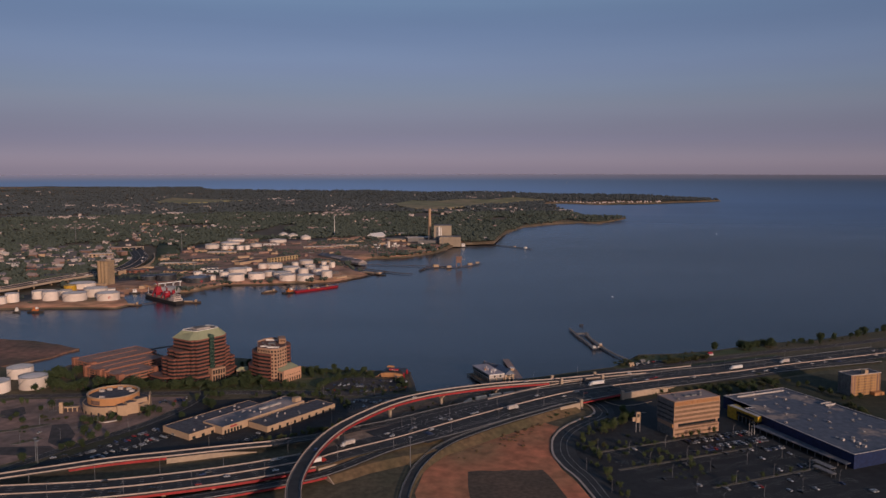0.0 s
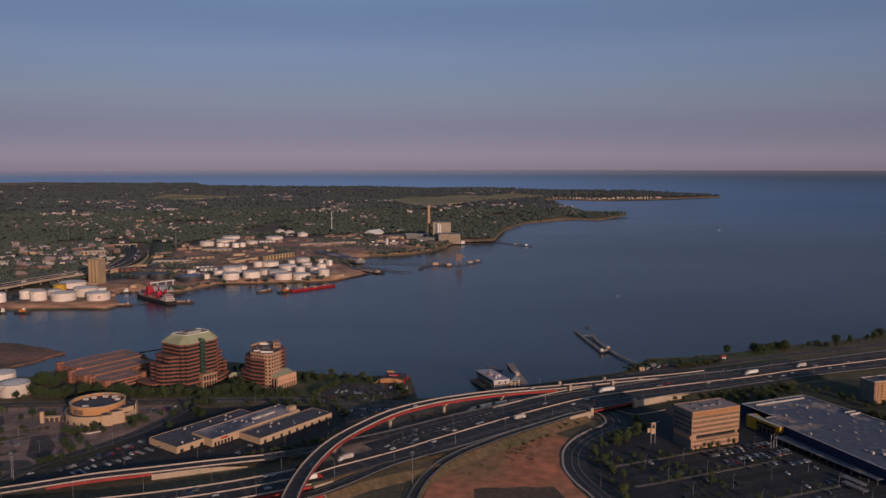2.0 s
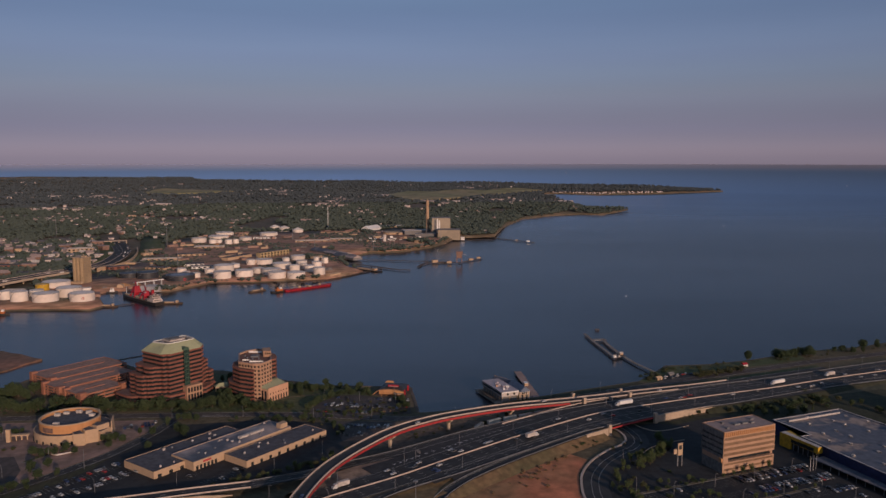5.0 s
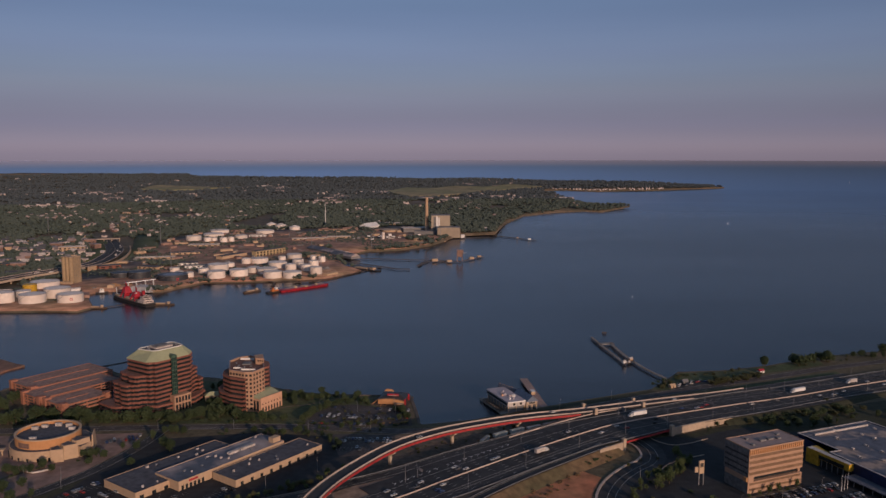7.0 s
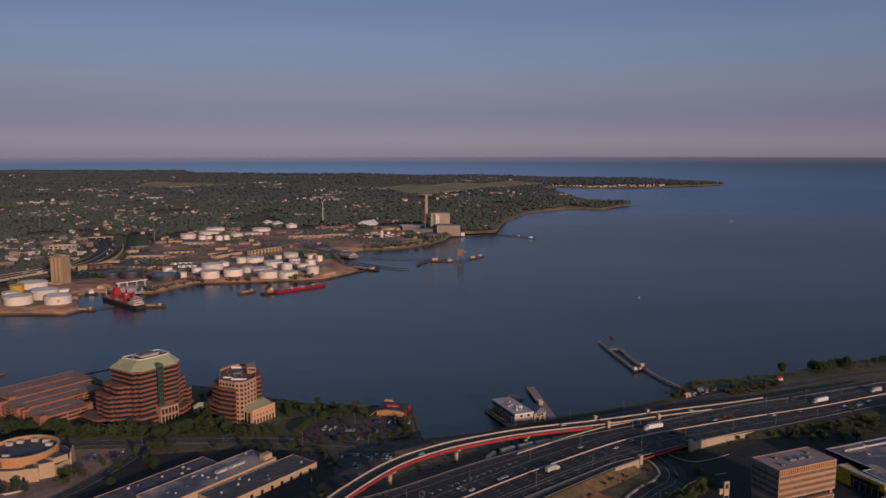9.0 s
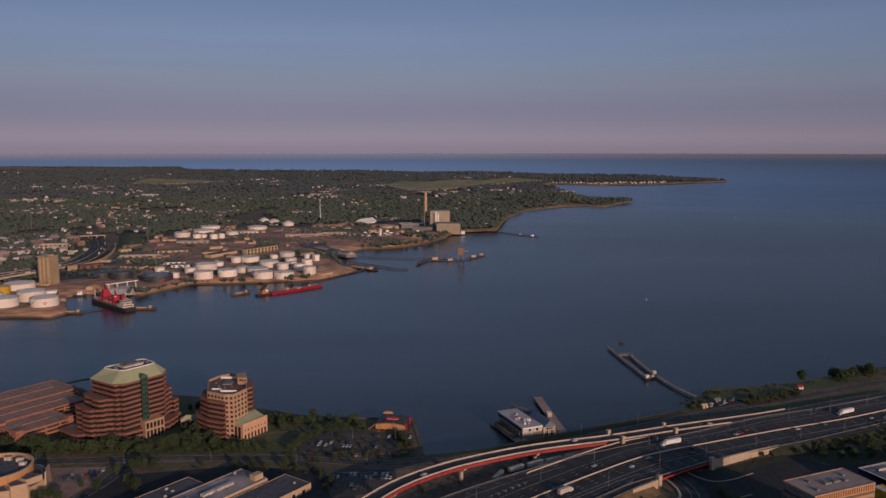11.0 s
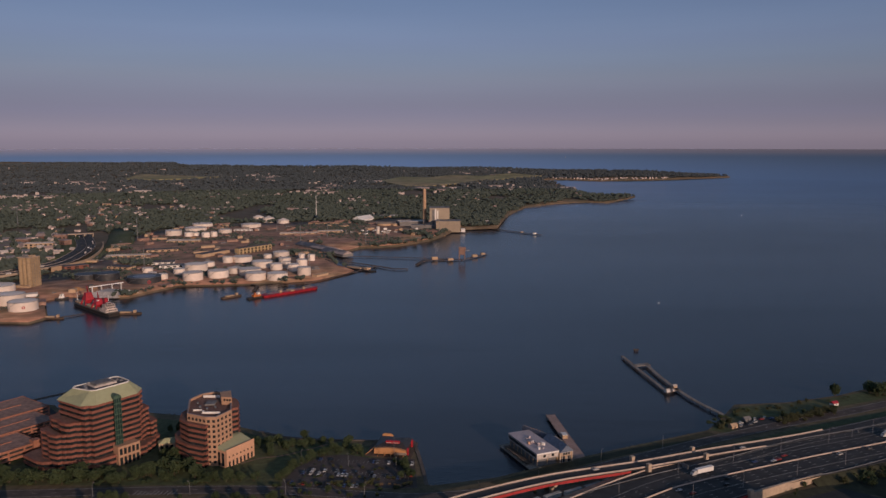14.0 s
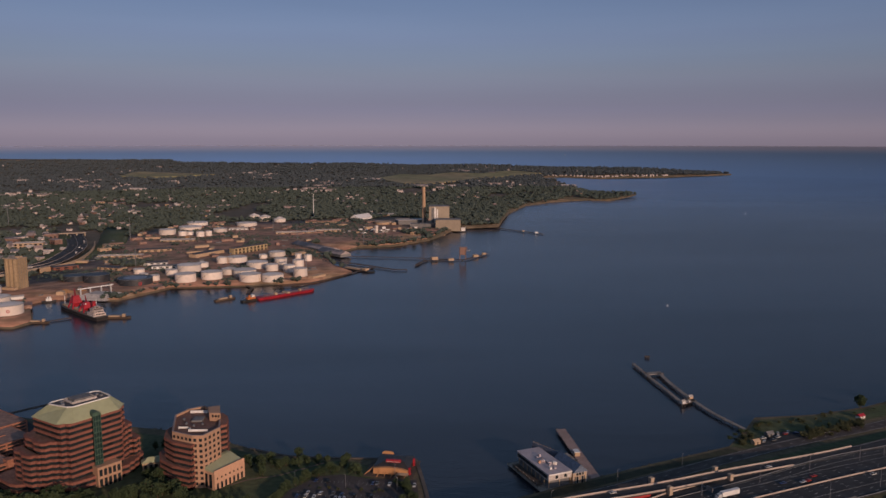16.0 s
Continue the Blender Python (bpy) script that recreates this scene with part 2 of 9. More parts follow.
M_BANK = mat("dark_rough_grass", (0.027, 0.034, 0.018), (0.052, 0.048, 0.027), fine=0.25, coarse=0.03, rough=0.95, mix=0.9, bump=0.4)
M_SPIT = mat("patchy_brown_fill", (0.27, 0.135, 0.092), (0.085, 0.072, 0.052), fine=0.12, coarse=0.02, rough=0.95, mix=0.6, bump=0.3)
M_GARAGE = mat("orange_garage_brick", (0.36, 0.155, 0.10), (0.30, 0.13, 0.085), fine=1.0, coarse=0.08, rough=0.88)
M_STOREROOF = mat("stained_blue_grey_roof", (0.112, 0.122, 0.152), (0.33, 0.255, 0.215), fine=0.2, coarse=0.05, rough=0.75, mix=0.12, fine_mix=0.25, spec=0.2)
for _n in M_STOREROOF.node_tree.nodes:
    if _n.type == "VALTORGB":
        _n.color_ramp.elements[1].position, _n.color_ramp.elements[0].position = 0.64, 0.53
M_LINE = mat("road_paint", (0.38, 0.36, 0.33), rough=0.7, fine=0.8, bump=0)
M_CONC = mat("pale_concrete", (0.43, 0.325, 0.24), (0.365, 0.28, 0.21), fine=0.5, coarse=0.05, rough=0.85, fine_mix=0.14, bump=0.05)
M_RED = mat("red_girder_paint", (0.36, 0.032, 0.033), (0.29, 0.028, 0.03), fine=0.6, coarse=0.1, rough=0.55)
M_BRICK = mat("salmon_brick", (0.245, 0.094, 0.066), (0.205, 0.079, 0.056), fine=2.0, coarse=0.1, rough=0.85)
M_PEACH = mat("peach_stone_panel", (0.56, 0.32, 0.205), (0.50, 0.285, 0.18), fine_mix=0.12, fine=1.0, coarse=0.1, rough=0.8)
M_OCHREBRICK = mat("ochre_brick", (0.43, 0.25, 0.115), (0.37, 0.21, 0.095), fine=0.8, coarse=0.1, rough=0.9, fine_mix=0.12)
M_TERRACE = mat("brick_red_paving", (0.20, 0.105, 0.08), (0.15, 0.08, 0.062), fine=0.6, coarse=0.1, rough=0.9)
M_PANEL = mat("tan_stone_panel", (0.42, 0.25, 0.16), (0.38, 0.225, 0.145), fine_mix=0.12, fine=1.2, coarse=0.1, rough=0.8)
M_GLASS = mat("dark_glazing", (0.018, 0.022, 0.026), (0.03, 0.034, 0.036), fine=0.3, coarse=0.2, rough=0.2, spec=0.3, bump=0)
M_TEALGLASS = mat("green_glazing", (0.026, 0.052, 0.046), (0.02, 0.038, 0.034), fine=0.3, coarse=0.2, rough=0.15, spec=0.6, bump=0)
M_GREENFRAME = mat("dark_green_mullion", (0.06, 0.105, 0.075), fine=0.5, coarse=0.2, rough=0.5, bump=0)
M_COPPER = mat("pale_green_metal_roof", (0.36, 0.365, 0.22), (0.32, 0.33, 0.20), fine=0.3, coarse=0.03, rough=0.6, fine_mix=0.08)
M_ROOFDARK = mat("dark_roof_membrane", (0.066, 0.067, 0.080), (0.10, 0.095, 0.105), fine=0.3, coarse=0.04, rough=0.9, mix=0.9)
M_ROOFGREY = mat("grey_roof_membrane", (0.105, 0.115, 0.14), (0.36, 0.295, 0.275), fine=0.15, coarse=0.022, rough=0.75, mix=0.12, fine_mix=0.2, spec=0.2)
M_ROOFPINK = mat("pale_pink_roof", (0.31, 0.235, 0.215), (0.25, 0.19, 0.175), fine=0.3, coarse=0.05, rough=0.9, fine_mix=0.12)
M_ROOFPALE = mat("pale_roof_coping", (0.52, 0.46, 0.42), (0.42, 0.37, 0.34), fine=0.5, coarse=0.1, rough=0.8)
M_STUCCO = mat("tan_stucco", (0.46, 0.32, 0.21), (0.42, 0.29, 0.19), fine=0.4, coarse=0.04, rough=0.9, fine_mix=0.1, bump=0.05)
M_OCHRE = mat("ochre_band", (0.50, 0.25, 0.11), (0.44, 0.215, 0.095), fine=0.4, coarse=0.04, rough=0.9, fine_mix=0.1, bump=0.05)
M_STACK = mat("pale_stack_concrete", (0.47, 0.31, 0.20), (0.40, 0.26, 0.165), fine=0.3, coarse=0.05, rough=0.9, fine_mix=0.15, bump=0)
M_SILO = mat("olive_tan_concrete", (0.34, 0.24, 0.145), (0.27, 0.195, 0.12), fine=0.3, coarse=0.04, rough=0.9, fine_mix=0.15, bump=0.05)
M_PLANT = mat("grey_tan_cladding", (0.35, 0.285, 0.215), (0.29, 0.235, 0.18), fine=0.3, coarse=0.03, rough=0.85, fine_mix=0.12, bump=0)
M_HOUSE = mat("pale_house_siding", (0.60, 0.50, 0.455), (0.48, 0.395, 0.355), fine=0.4, coarse=0.05, rough=0.8, spread=0.25, bump=0)
M_BRONZE = mat("bronze_glazing", (0.22, 0.135, 0.08), (0.17, 0.105, 0.065), fine=0.4, coarse=0.2, rough=0.35, spec=0.5, bump=0)
# grey concrete darkened to paint shade onto walls turned from the sun
M_SHADECONC = mat("shaded_grey_concrete", (0.19, 0.175, 0.165), (0.14, 0.13, 0.125), fine=0.4, coarse=0.08, rough=0.9)
M_PRECAST = mat("precast_concrete", (0.42, 0.26, 0.17), (0.37, 0.225, 0.15), fine=0.6, coarse=0.06, rough=0.85, fine_mix=0.1, bump=0.05)
M_BLUE = mat("deep_blue_panel", (0.015, 0.027, 0.088), (0.012, 0.022, 0.07), fine=0.4, coarse=0.05, rough=0.5)
M_YELLOW = mat("yellow_panel", (0.56, 0.33, 0.03), (0.48, 0.28, 0.025), fine=0.4, coarse=0.1, rough=0.5)
M_DULLYELLOW = mat("faded_yellow_paint", (0.46, 0.34, 0.19), (0.40, 0.29, 0.16), fine=0.4, coarse=0.1, rough=0.7)
M_WHITE = mat("white_paint", (0.72, 0.69, 0.66), (0.65, 0.61, 0.58), fine=0.2, coarse=0.04, rough=0.6, fine_mix=0.1)
M_TANK = mat("white_tank_paint", (0.74, 0.645, 0.575), (0.63, 0.54, 0.475), fine=0.15, coarse=0.03, rough=0.6, spread=0.14, fine_mix=0.1)
M_TANKTOP = mat("blue_grey_tank_roof", (0.24, 0.265, 0.32), (0.19, 0.21, 0.26), fine=0.2, coarse=0.05, rough=0.6)
M_OLDBRICK = mat("dull_old_brick", (0.24, 0.145, 0.115), (0.19, 0.115, 0.092), fine=0.6, coarse=0.05, rough=0.9, spread=0.2, bump=0)
M_TANKBLUE = mat("blue_tank_paint", (0.030, 0.036, 0.046), (0.045, 0.045, 0.05), fine=0.25, coarse=0.06, rough=0.5)
M_DECKPINK = mat("pinkish_roof_deck", (0.34, 0.21, 0.165), (0.24, 0.15, 0.12), fine=0.3, coarse=0.05, rough=0.9, mix=0.9)
M_PIER = mat("grey_pier_timber", (0.31, 0.265, 0.225), (0.23, 0.19, 0.16), fine=0.8, coarse=0.1, rough=0.9)
M_WOOD = mat("weathered_timber", (0.125, 0.085, 0.06), (0.085, 0.06, 0.045), fine=0.9, coarse=0.1, rough=0.9)
M_STEEL = mat("grey_steel", (0.25, 0.25, 0.26), (0.19, 0.19, 0.20), fine=0.7, coarse=0.1, rough=0.5, metal=0.4)
M_GREYWALL = mat("grey_wall", (0.20, 0.19, 0.19), (0.15, 0.145, 0.145), fine=0.5, coarse=0.06, rough=0.85)
M_BARK = mat("bark", (0.09, 0.065, 0.045), rough=0.95, fine=2.0, coarse=0.3)
M_HULL = mat("dark_hull_paint", (0.03, 0.032, 0.035), (0.05, 0.04, 0.035), fine=0.4, coarse=0.06, rough=0.5)
M_REDPAINT = mat("red_paint", (0.40, 0.022, 0.036), (0.31, 0.02, 0.03), fine=0.4, coarse=0.06, rough=0.5)
M_ORANGE = mat("orange_paint", (0.50, 0.16, 0.04), (0.42, 0.12, 0.035), fine=0.4, coarse=0.1, rough=0.6)
M_STONE = mat("shore_stone", (0.15, 0.12, 0.10), (0.09, 0.075, 0.065), fine=0.4, coarse=0.1, rough=0.95)
M_LEAF = leaf_mat("broad_leaves", (0.017, 0.028, 0.012), (0.054, 0.072, 0.032))
M_YOUNG = leaf_mat("young_leaves", (0.030, 0.045, 0.016), (0.085, 0.105, 0.040))
M_OLIVE = leaf_mat("olive_shore_leaves", (0.030, 0.034, 0.014), (0.070, 0.070, 0.032))
# distance haze is painted into these two greens: paler and bluer, the second more
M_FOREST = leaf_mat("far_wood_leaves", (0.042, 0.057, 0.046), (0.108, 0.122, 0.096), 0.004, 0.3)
M_HAZEFOREST = leaf_mat("hazed_wood_leaves", (0.046, 0.058, 0.064), (0.086, 0.096, 0.097), 0.0016, 0.2)
M_STRAW = leaf_mat("dry_scrub", (0.09, 0.06, 0.035), (0.19, 0.125, 0.07))
M_TYRE = mat("tyre_rubber", (0.02, 0.02, 0.02), rough=0.9, bump=0)


# ---- mesh tools ----
def thing(name, label, category, at=(0, 0, 0), turn=0.0, group="", kind=""):
    """An Empty at the base of a thing, which parents its parts."""
    ob = new(name)
    ob.matrix_world = pose(*at, 0, 0, turn)
    return tagged(ob, label, category, group, kind)


def part(name, bm, material, parent=None, label="", smooth=False):
    """Links a bmesh as one mesh object under a thing or a part."""
    me = bpy.data.meshes.new(name)
    bm.to_mesh(me)
    bm.free()
    me.materials.append(material)
    if smooth:
        for poly in me.polygons:
            poly.use_smooth = True
    ob = new(name, me)
    ob.parent = parent
    if label:
        ob["label"] = label
    return ob


def solid(name, bm, material, label, category, at=(0, 0, 0), turn=0.0, group="", kind="", smooth=False):
    """A thing that is one mesh."""
    ob = part(name, bm, material, None, "", smooth)
    ob.matrix_world = pose(*at, 0, 0, turn)
    return tagged(ob, label, category, group, kind)


def box(bm, x0, x1, y0, y1, z0, z1):
    v = [bm.verts.new(c) for c in ((x0, y0, z0), (x1, y0, z0), (x1, y1, z0), (x0, y1, z0), (x0, y0, z1), (x1, y0, z1), (x1, y1, z1), (x0, y1, z1))]
    for f in ((3, 2, 1, 0), (4, 5, 6, 7), (0, 1, 5, 4), (1, 2, 6, 5), (2, 3, 7, 6), (3, 0, 4, 7)):
        bm.faces.new([v[i] for i in f])
    return bm


def boxes(*rows):
    bm = bmesh.new()
    for row in rows:
        box(bm, *row)
    return bm


def prism(bm, outline, z0, z1, top=None):
    """An upright body on an outline (anticlockwise); top: another outline of as many corners for its upper rim."""
    lo = [bm.verts.new((x, y, z0)) for x, y in outline]
    hi = [bm.verts.new((x, y, z1)) for x, y in (top or outline)]
    k = len(lo)
    for i in range(k):
        bm.faces.new((lo[i], lo[(i + 1) % k], hi[(i + 1) % k], hi[i]))
    bm.faces.new(hi)
    bm.faces.new(lo[::-1])
    return bm


def ring(bm, outer, inner, z0, z1):
    """A hollow wall between two outlines of as many corners."""
    k = len(outer)
    a, b = [[bm.verts.new((x, y, z)) for x, y in outer] for z in (z0, z1)], [[bm.verts.new((x, y, z)) for x, y in inner] for z in (z0, z1)]
    for i in range(k):
        j = (i + 1) % k
        bm.faces.new((a[0][i], a[0][j], a[1][j], a[1][i]))
        bm.faces.new((b[0][j], b[0][i], b[1][i], b[1][j]))
        bm.faces.new((a[1][i], a[1][j], b[1][j], b[1][i]))
        bm.faces.new((a[0][j], a[0][i], b[0][i], b[0][j]))
    return bm


def circle(r, n=24, x=0.0, y=0.0, start=0.0):
    return [(x + r * math.cos(start + 2 * math.pi * i / n), y + r * math.sin(start + 2 * math.pi * i / n)) for i in range(n)]


def grown(outline, d):
    """The outline (anticlockwise) moved out by d."""
    out, k = [], len(outline)
    for i in range(k):
        p, q, r = (Vector(outline[j % k]) for j in (i - 1, i, i + 1))
        a, b = (q - p).normalized(), (r - q).normalized()
        na, nb = Vector((a.y, -a.x)), Vector((b.y, -b.x))
        m = (na + nb) / max(0.35, 1 + na.dot(nb))
        out.append(tuple(q + m * d))
    return out


def cyl(bm, r0, r1, z0, z1, n=12, x=0.0, y=0.0):
    return prism(bm, circle(r0, n, x, y), z0, z1, circle(r1, n, x, y))


def rod(bm, a, b, r0, r1=None, n=6):
    """A bar from a to b."""
    a, b = Vector(a), Vector(b)
    r1 = r0 if r1 is None else r1
    q = (b - a).to_track_quat("Z", "Y")
    lo = [bm.verts.new(a + q @ Vector((x, y, 0))) for x, y in circle(r0, n)]
    hi = [bm.verts.new(b + q @ Vector((x, y, 0))) for x, y in circle(r1, n)]
    for i in range(n):
        bm.faces.new((lo[i], lo[(i + 1) % n], hi[(i + 1) % n], hi[i]))
    bm.faces.new(hi)
    bm.faces.new(lo[::-1])
    return bm


def smooth_line(points, step=8.0):
    """A smooth line through control points, as Vectors about a step apart."""
    p = [Vector(q) for q in points]
    p = [2 * p[0] - p[1]] + p + [2 * p[-1] - p[-2]]
    out = []
    for i in range(1, len(p) - 2):
        k = max(1, int((p[i + 1] - p[i]).length / step))
        for j in range(k):
            t = j / k
            out.append(0.5 * (2 * p[i] + (p[i + 1] - p[i - 1]) * t + (2 * p[i - 1] - 5 * p[i] + 4 * p[i + 1] - p[i + 2]) * t * t
                              + (3 * p[i] - p[i - 1] - 3 * p[i + 1] + p[i + 2]) * t ** 3))
    return out + [p[-2]]


def sideways(line):
    """At each point of a line, the level unit vector to its right."""
    out = []
    for i in range(len(line)):
        d = line[min(i + 1, len(line) - 1)] - line[max(i - 1, 0)]
        out.append(Vector((d.y, -d.x, 0)).normalized())
    return out


def sweep(bm, line, profile, closed=True):
    """A profile of (offset to the right, height) pairs drawn along a line."""
    rows = []
    for p, s in zip(line, sideways(line)):
        rows.append([bm.verts.new(p + s * a + Vector((0, 0, h))) for a, h in profile])
    k = len(profile)
    for u, v in zip(rows, rows[1:]):
        for i in range(k if closed else k - 1):
            j = (i + 1) % k
            bm.faces.new((u[i], v[i], v[j], u[j]))
    if closed:
        bm.faces.new(rows[0][::-1])
        bm.faces.new(rows[-1])
    return bm


def box_profile(a, b, lo, hi):
    return [(a, lo), (a, hi), (b, hi), (b, lo)]


def flat(outline, z, thick=0.12):
    """A thin paved sheet on the ground (any outline)."""
    bm = bmesh.new()
    area = sum(a[0] * b[1] - b[0] * a[1] for a, b in zip(outline, outline[1:] + outline[:1]))
    prism(bm, outline if area > 0 else outline[::-1], z - thick, z)
    bmesh.ops.triangulate(bm, faces=[f for f in bm.faces if len(f.verts) > 4])
    return bm


def inside(x, y, poly):
    hit = False
    for (x0, y0), (x1, y1) in zip(poly, poly[1:] + poly[:1]):
        if (y0 > y) != (y1 > y) and x < (x1 - x0) * (y - y0) / (y1 - y0) + x0:
            hit = not hit
    return hit


# ---- far distance, drawn in towards the middle of the flight beyond 3.3 km ----
MID, NEAR_D, FAR_D = Vector((-7.0, 155.0, 222.6)), 3300.0, 4750.0


def drawn_in(x, y, z):
    """The place and the scale at which a far point of the land stands."""
    d = math.hypot(x - MID.x, y - MID.y)
    if d <= NEAR_D:
        return Vector((x, y, z)), 1.0
    k = (NEAR_D + (FAR_D - NEAR_D) * (1 - math.exp(-(d - NEAR_D) / (FAR_D - NEAR_D)))) / d
    return MID + (Vector((x, y, z)) - MID) * k, k

# ---- water and land ----
def sea():
    rings = [20, 200, 500, 900, 1300, 1700, 2100, 2500, 2900, 3300, 3500, 3800, 4200, 4700, 5300, 6000, 7000, 8500, 10500, 13500, 18000, 23000, 28900]
    n, verts, faces = 160, [], []
    for r in rings:
        for i in range(n):
            a = 2 * math.pi * i / n
            verts.append(drawn_in(MID.x + r * math.cos(a), MID.y + r * math.sin(a), 0)[0])
    for k in range(len(rings) - 1):
        for i in range(n):
            j = (i + 1) % n
            faces.append((k * n + i, k * n + n + i, k * n + n + j, k * n + j))
    faces.append(tuple(range(n)))
    me = bpy.data.meshes.new("water")
    me.from_pydata([tuple(v) for v in verts], [], faces)
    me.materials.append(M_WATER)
    for poly in me.polygons:
        poly.use_smooth = True
    me.normals_split_custom_set_from_vertices([(0, 0, 1)] * len(verts))
    tagged(new("water", me), "calm dark blue harbour water under an evening sky", "water", kind="structure")


NEAR_SHORE = [(-2600, 1000), (-900, 905), (-700, 880), (-488, 858), (-425, 832), (-414, 868), (-372, 935), (-338, 925), (-300, 890), (-255, 905), (-200, 890),
              (-150, 860), (-120, 846), (-70, 841), (-31, 838), (-24, 790), (-21, 763), (0, 768), (26, 776), (64, 796), (130, 828), (195, 858),
              (212, 880), (222, 893), (238, 915), (285, 922), (340, 940), (407, 975), (490, 998), (607, 1055), (900, 1200), (1500, 1450), (3000, 1900)]
FAR_SHORE = [(-7000, 1225), (-3000, 1225), (-695, 1225), (-566, 1236), (-514, 1231), (-505, 1262), (-565, 1377), (-542, 1409), (-454, 1390), (-410, 1480), (-303, 1493),
             (-216, 1524), (-147, 1611), (-190, 1690), (-215, 1790), (-164, 1913), (-94, 1939), (-22, 2025),
             (34, 2200), (66, 2250), (152, 2275), (170, 2415), (219, 2666), (304, 2936), (399, 3056), (468, 3106), (561, 3159), (628, 3131), (736, 3270), (785, 3345), (743, 3400), (640, 3470), (614, 3670),
             (621, 4000), (629, 4400), (583, 4604), (651, 4862), (768, 4860), (938, 4726), (1173, 4756), (1355, 4821), (1567, 4958), (1845, 5180),
             (1860, 5450), (1512, 6066), (814, 6441), (-752, 7179), (-2255, 7517), (-2692, 8561), (-7000, 9200)]
SPIT = [(-900, 1075), (-571, 1007), (-538, 1000), (-507, 987), (-476, 971), (-443, 951), (-445, 942), (-458, 905), (-470, 887), (-479, 874), (-490, 862), (-560, 868), (-900, 900)]


def rise(x, y):
    """How high the far land lies."""
    far = min(1.0, max(0.0, (y - 1750) / 900.0))
    return 2.2 + far * (9 + 10 * noise.noise((x * 0.0012, y * 0.0012, 3.0)) + 4 * noise.noise((x * 0.004, y * 0.004, 9.0)))


def land(name, outline, step, material, label, height, far=False, ragged=6.0):
    """A sheet of land with an uneven bank down to the water."""
    from mathutils.geometry import delaunay_2d_cdt
    edge = []
    for (x0, y0), (x1, y1) in zip(outline, outline[1:] + outline[:1]):
        k = max(1, int(math.hypot(x1 - x0, y1 - y0) / step))
        for i in range(k):
            x, y = x0 + (x1 - x0) * i / k, y0 + (y1 - y0) * i / k
            edge.append(Vector((x + ragged * noise.noise((x * 0.03, y * 0.03, 1.0)), y + ragged * noise.noise((x * 0.03, y * 0.03, 7.0)))))
    pts, n = list(edge), len(edge)
    xs, ys = [p[0] for p in outline], [p[1] for p in outline]
    y = min(ys) + step
    while y < max(ys):
        grid = step * (1 + max(0.0, (abs(y) - 2500) / 2500)) * 1.5
        x = min(xs) + grid
        while x < max(xs):
            if inside(x, y, outline) and min(abs(x - e.x) + abs(y - e.y) for e in edge) > grid * 0.6:
                pts.append(Vector((x, y)))
            x += grid
        y += grid
    v, _, f, *_ = delaunay_2d_cdt(pts, [(i, (i + 1) % n) for i in range(n)], [], 1, 1e-4)
    bm = bmesh.new()
    vs = [bm.verts.new(drawn_in(p.x, p.y, height(p.x, p.y))[0]) for p in v]
    for tri in f:
        bm.faces.new([vs[i] for i in tri])
    bmesh.ops.recalc_face_normals(bm, faces=bm.faces)
    if sum(p.normal.z for p in bm.faces) < 0:
        bmesh.ops.reverse_faces(bm, faces=bm.faces)
    rim = [e for e in bm.edges if e.is_boundary]
    low = bmesh.ops.extrude_edge_only(bm, edges=rim)["geom"]
    for q in low:
        if isinstance(q, bmesh.types.BMVert):
            q.co.z -= 6
    solid(name, bm, material, label, "ground", kind="structure", smooth=far and "field" not in name)


sea()
land("ground_west", NEAR_SHORE + [(3000, -1500), (-2600, -1500)], 60, M_GRASS, "rough grassy ground of the near shore", lambda x, y: 2.6, ragged=3.0)
land("ground_east", FAR_SHORE, 90, M_FARLAND, "low wooded land across the harbour", rise, far=True, ragged=10)
land("ground_spit", SPIT, 12, M_SPIT, "bare brown spit of land in the harbour", lambda x, y: 1.6 + 0.9 * noise.noise((x * 0.05, y * 0.05, 2.0)), ragged=4)


# ---- roads ----
def deck(name, label, points, left, right, thick=0.25, material=None, lanes=(), dash=True, barrier=(), girder=None, step=8.0, rail=()):
    """A road: a paved deck with edge and lane lines, barriers and, where it is a bridge, side girders."""
    line = smooth_line(points, step)
    road = thing(name, label, "road", kind="structure")
    part("paving", sweep(bmesh.new(), line, box_profile(-left, right, -thick, 0)), material or M_ASPHALT, road)
    for off in rail:
        part("guard_rail", sweep(bmesh.new(), line, box_profile(off - 0.1, off + 0.1, 0.35, 0.8)), M_STEEL, road, "grey steel guard rail")
    for off in barrier:
        part("barrier", sweep(bmesh.new(), line, [(off - 0.3, -0.05), (off - 0.17, 0.35), (off - 0.12, 0.85), (off + 0.12, 0.85), (off + 0.17, 0.35), (off + 0.3, -0.05)]), M_BARRIER, road, "pale concrete barrier")
    for off in lanes:
        bm = bmesh.new()
        fine = smooth_line(points, 3.0)
        solid_line = off in (min(lanes), max(lanes)) or not dash
        if solid_line:
            sweep(bm, fine, box_profile(off - 0.14, off + 0.14, 0.005, 0.03))
        else:
            for i in range(0, len(fine) - 2, 4):
                sweep(bm, fine[i:i + 2], box_profile(off - 0.13, off + 0.13, 0.005, 0.03))
        part("lane_line", bm, M_LINE, road)
    if girder:
        depth, offs = girder
        for off in offs:
            part("girder", sweep(bmesh.new(), line, box_profile(off - 0.2, off + 0.2, -thick - depth, -thick)), M_RED, road, "red painted steel girder")
    return road, line

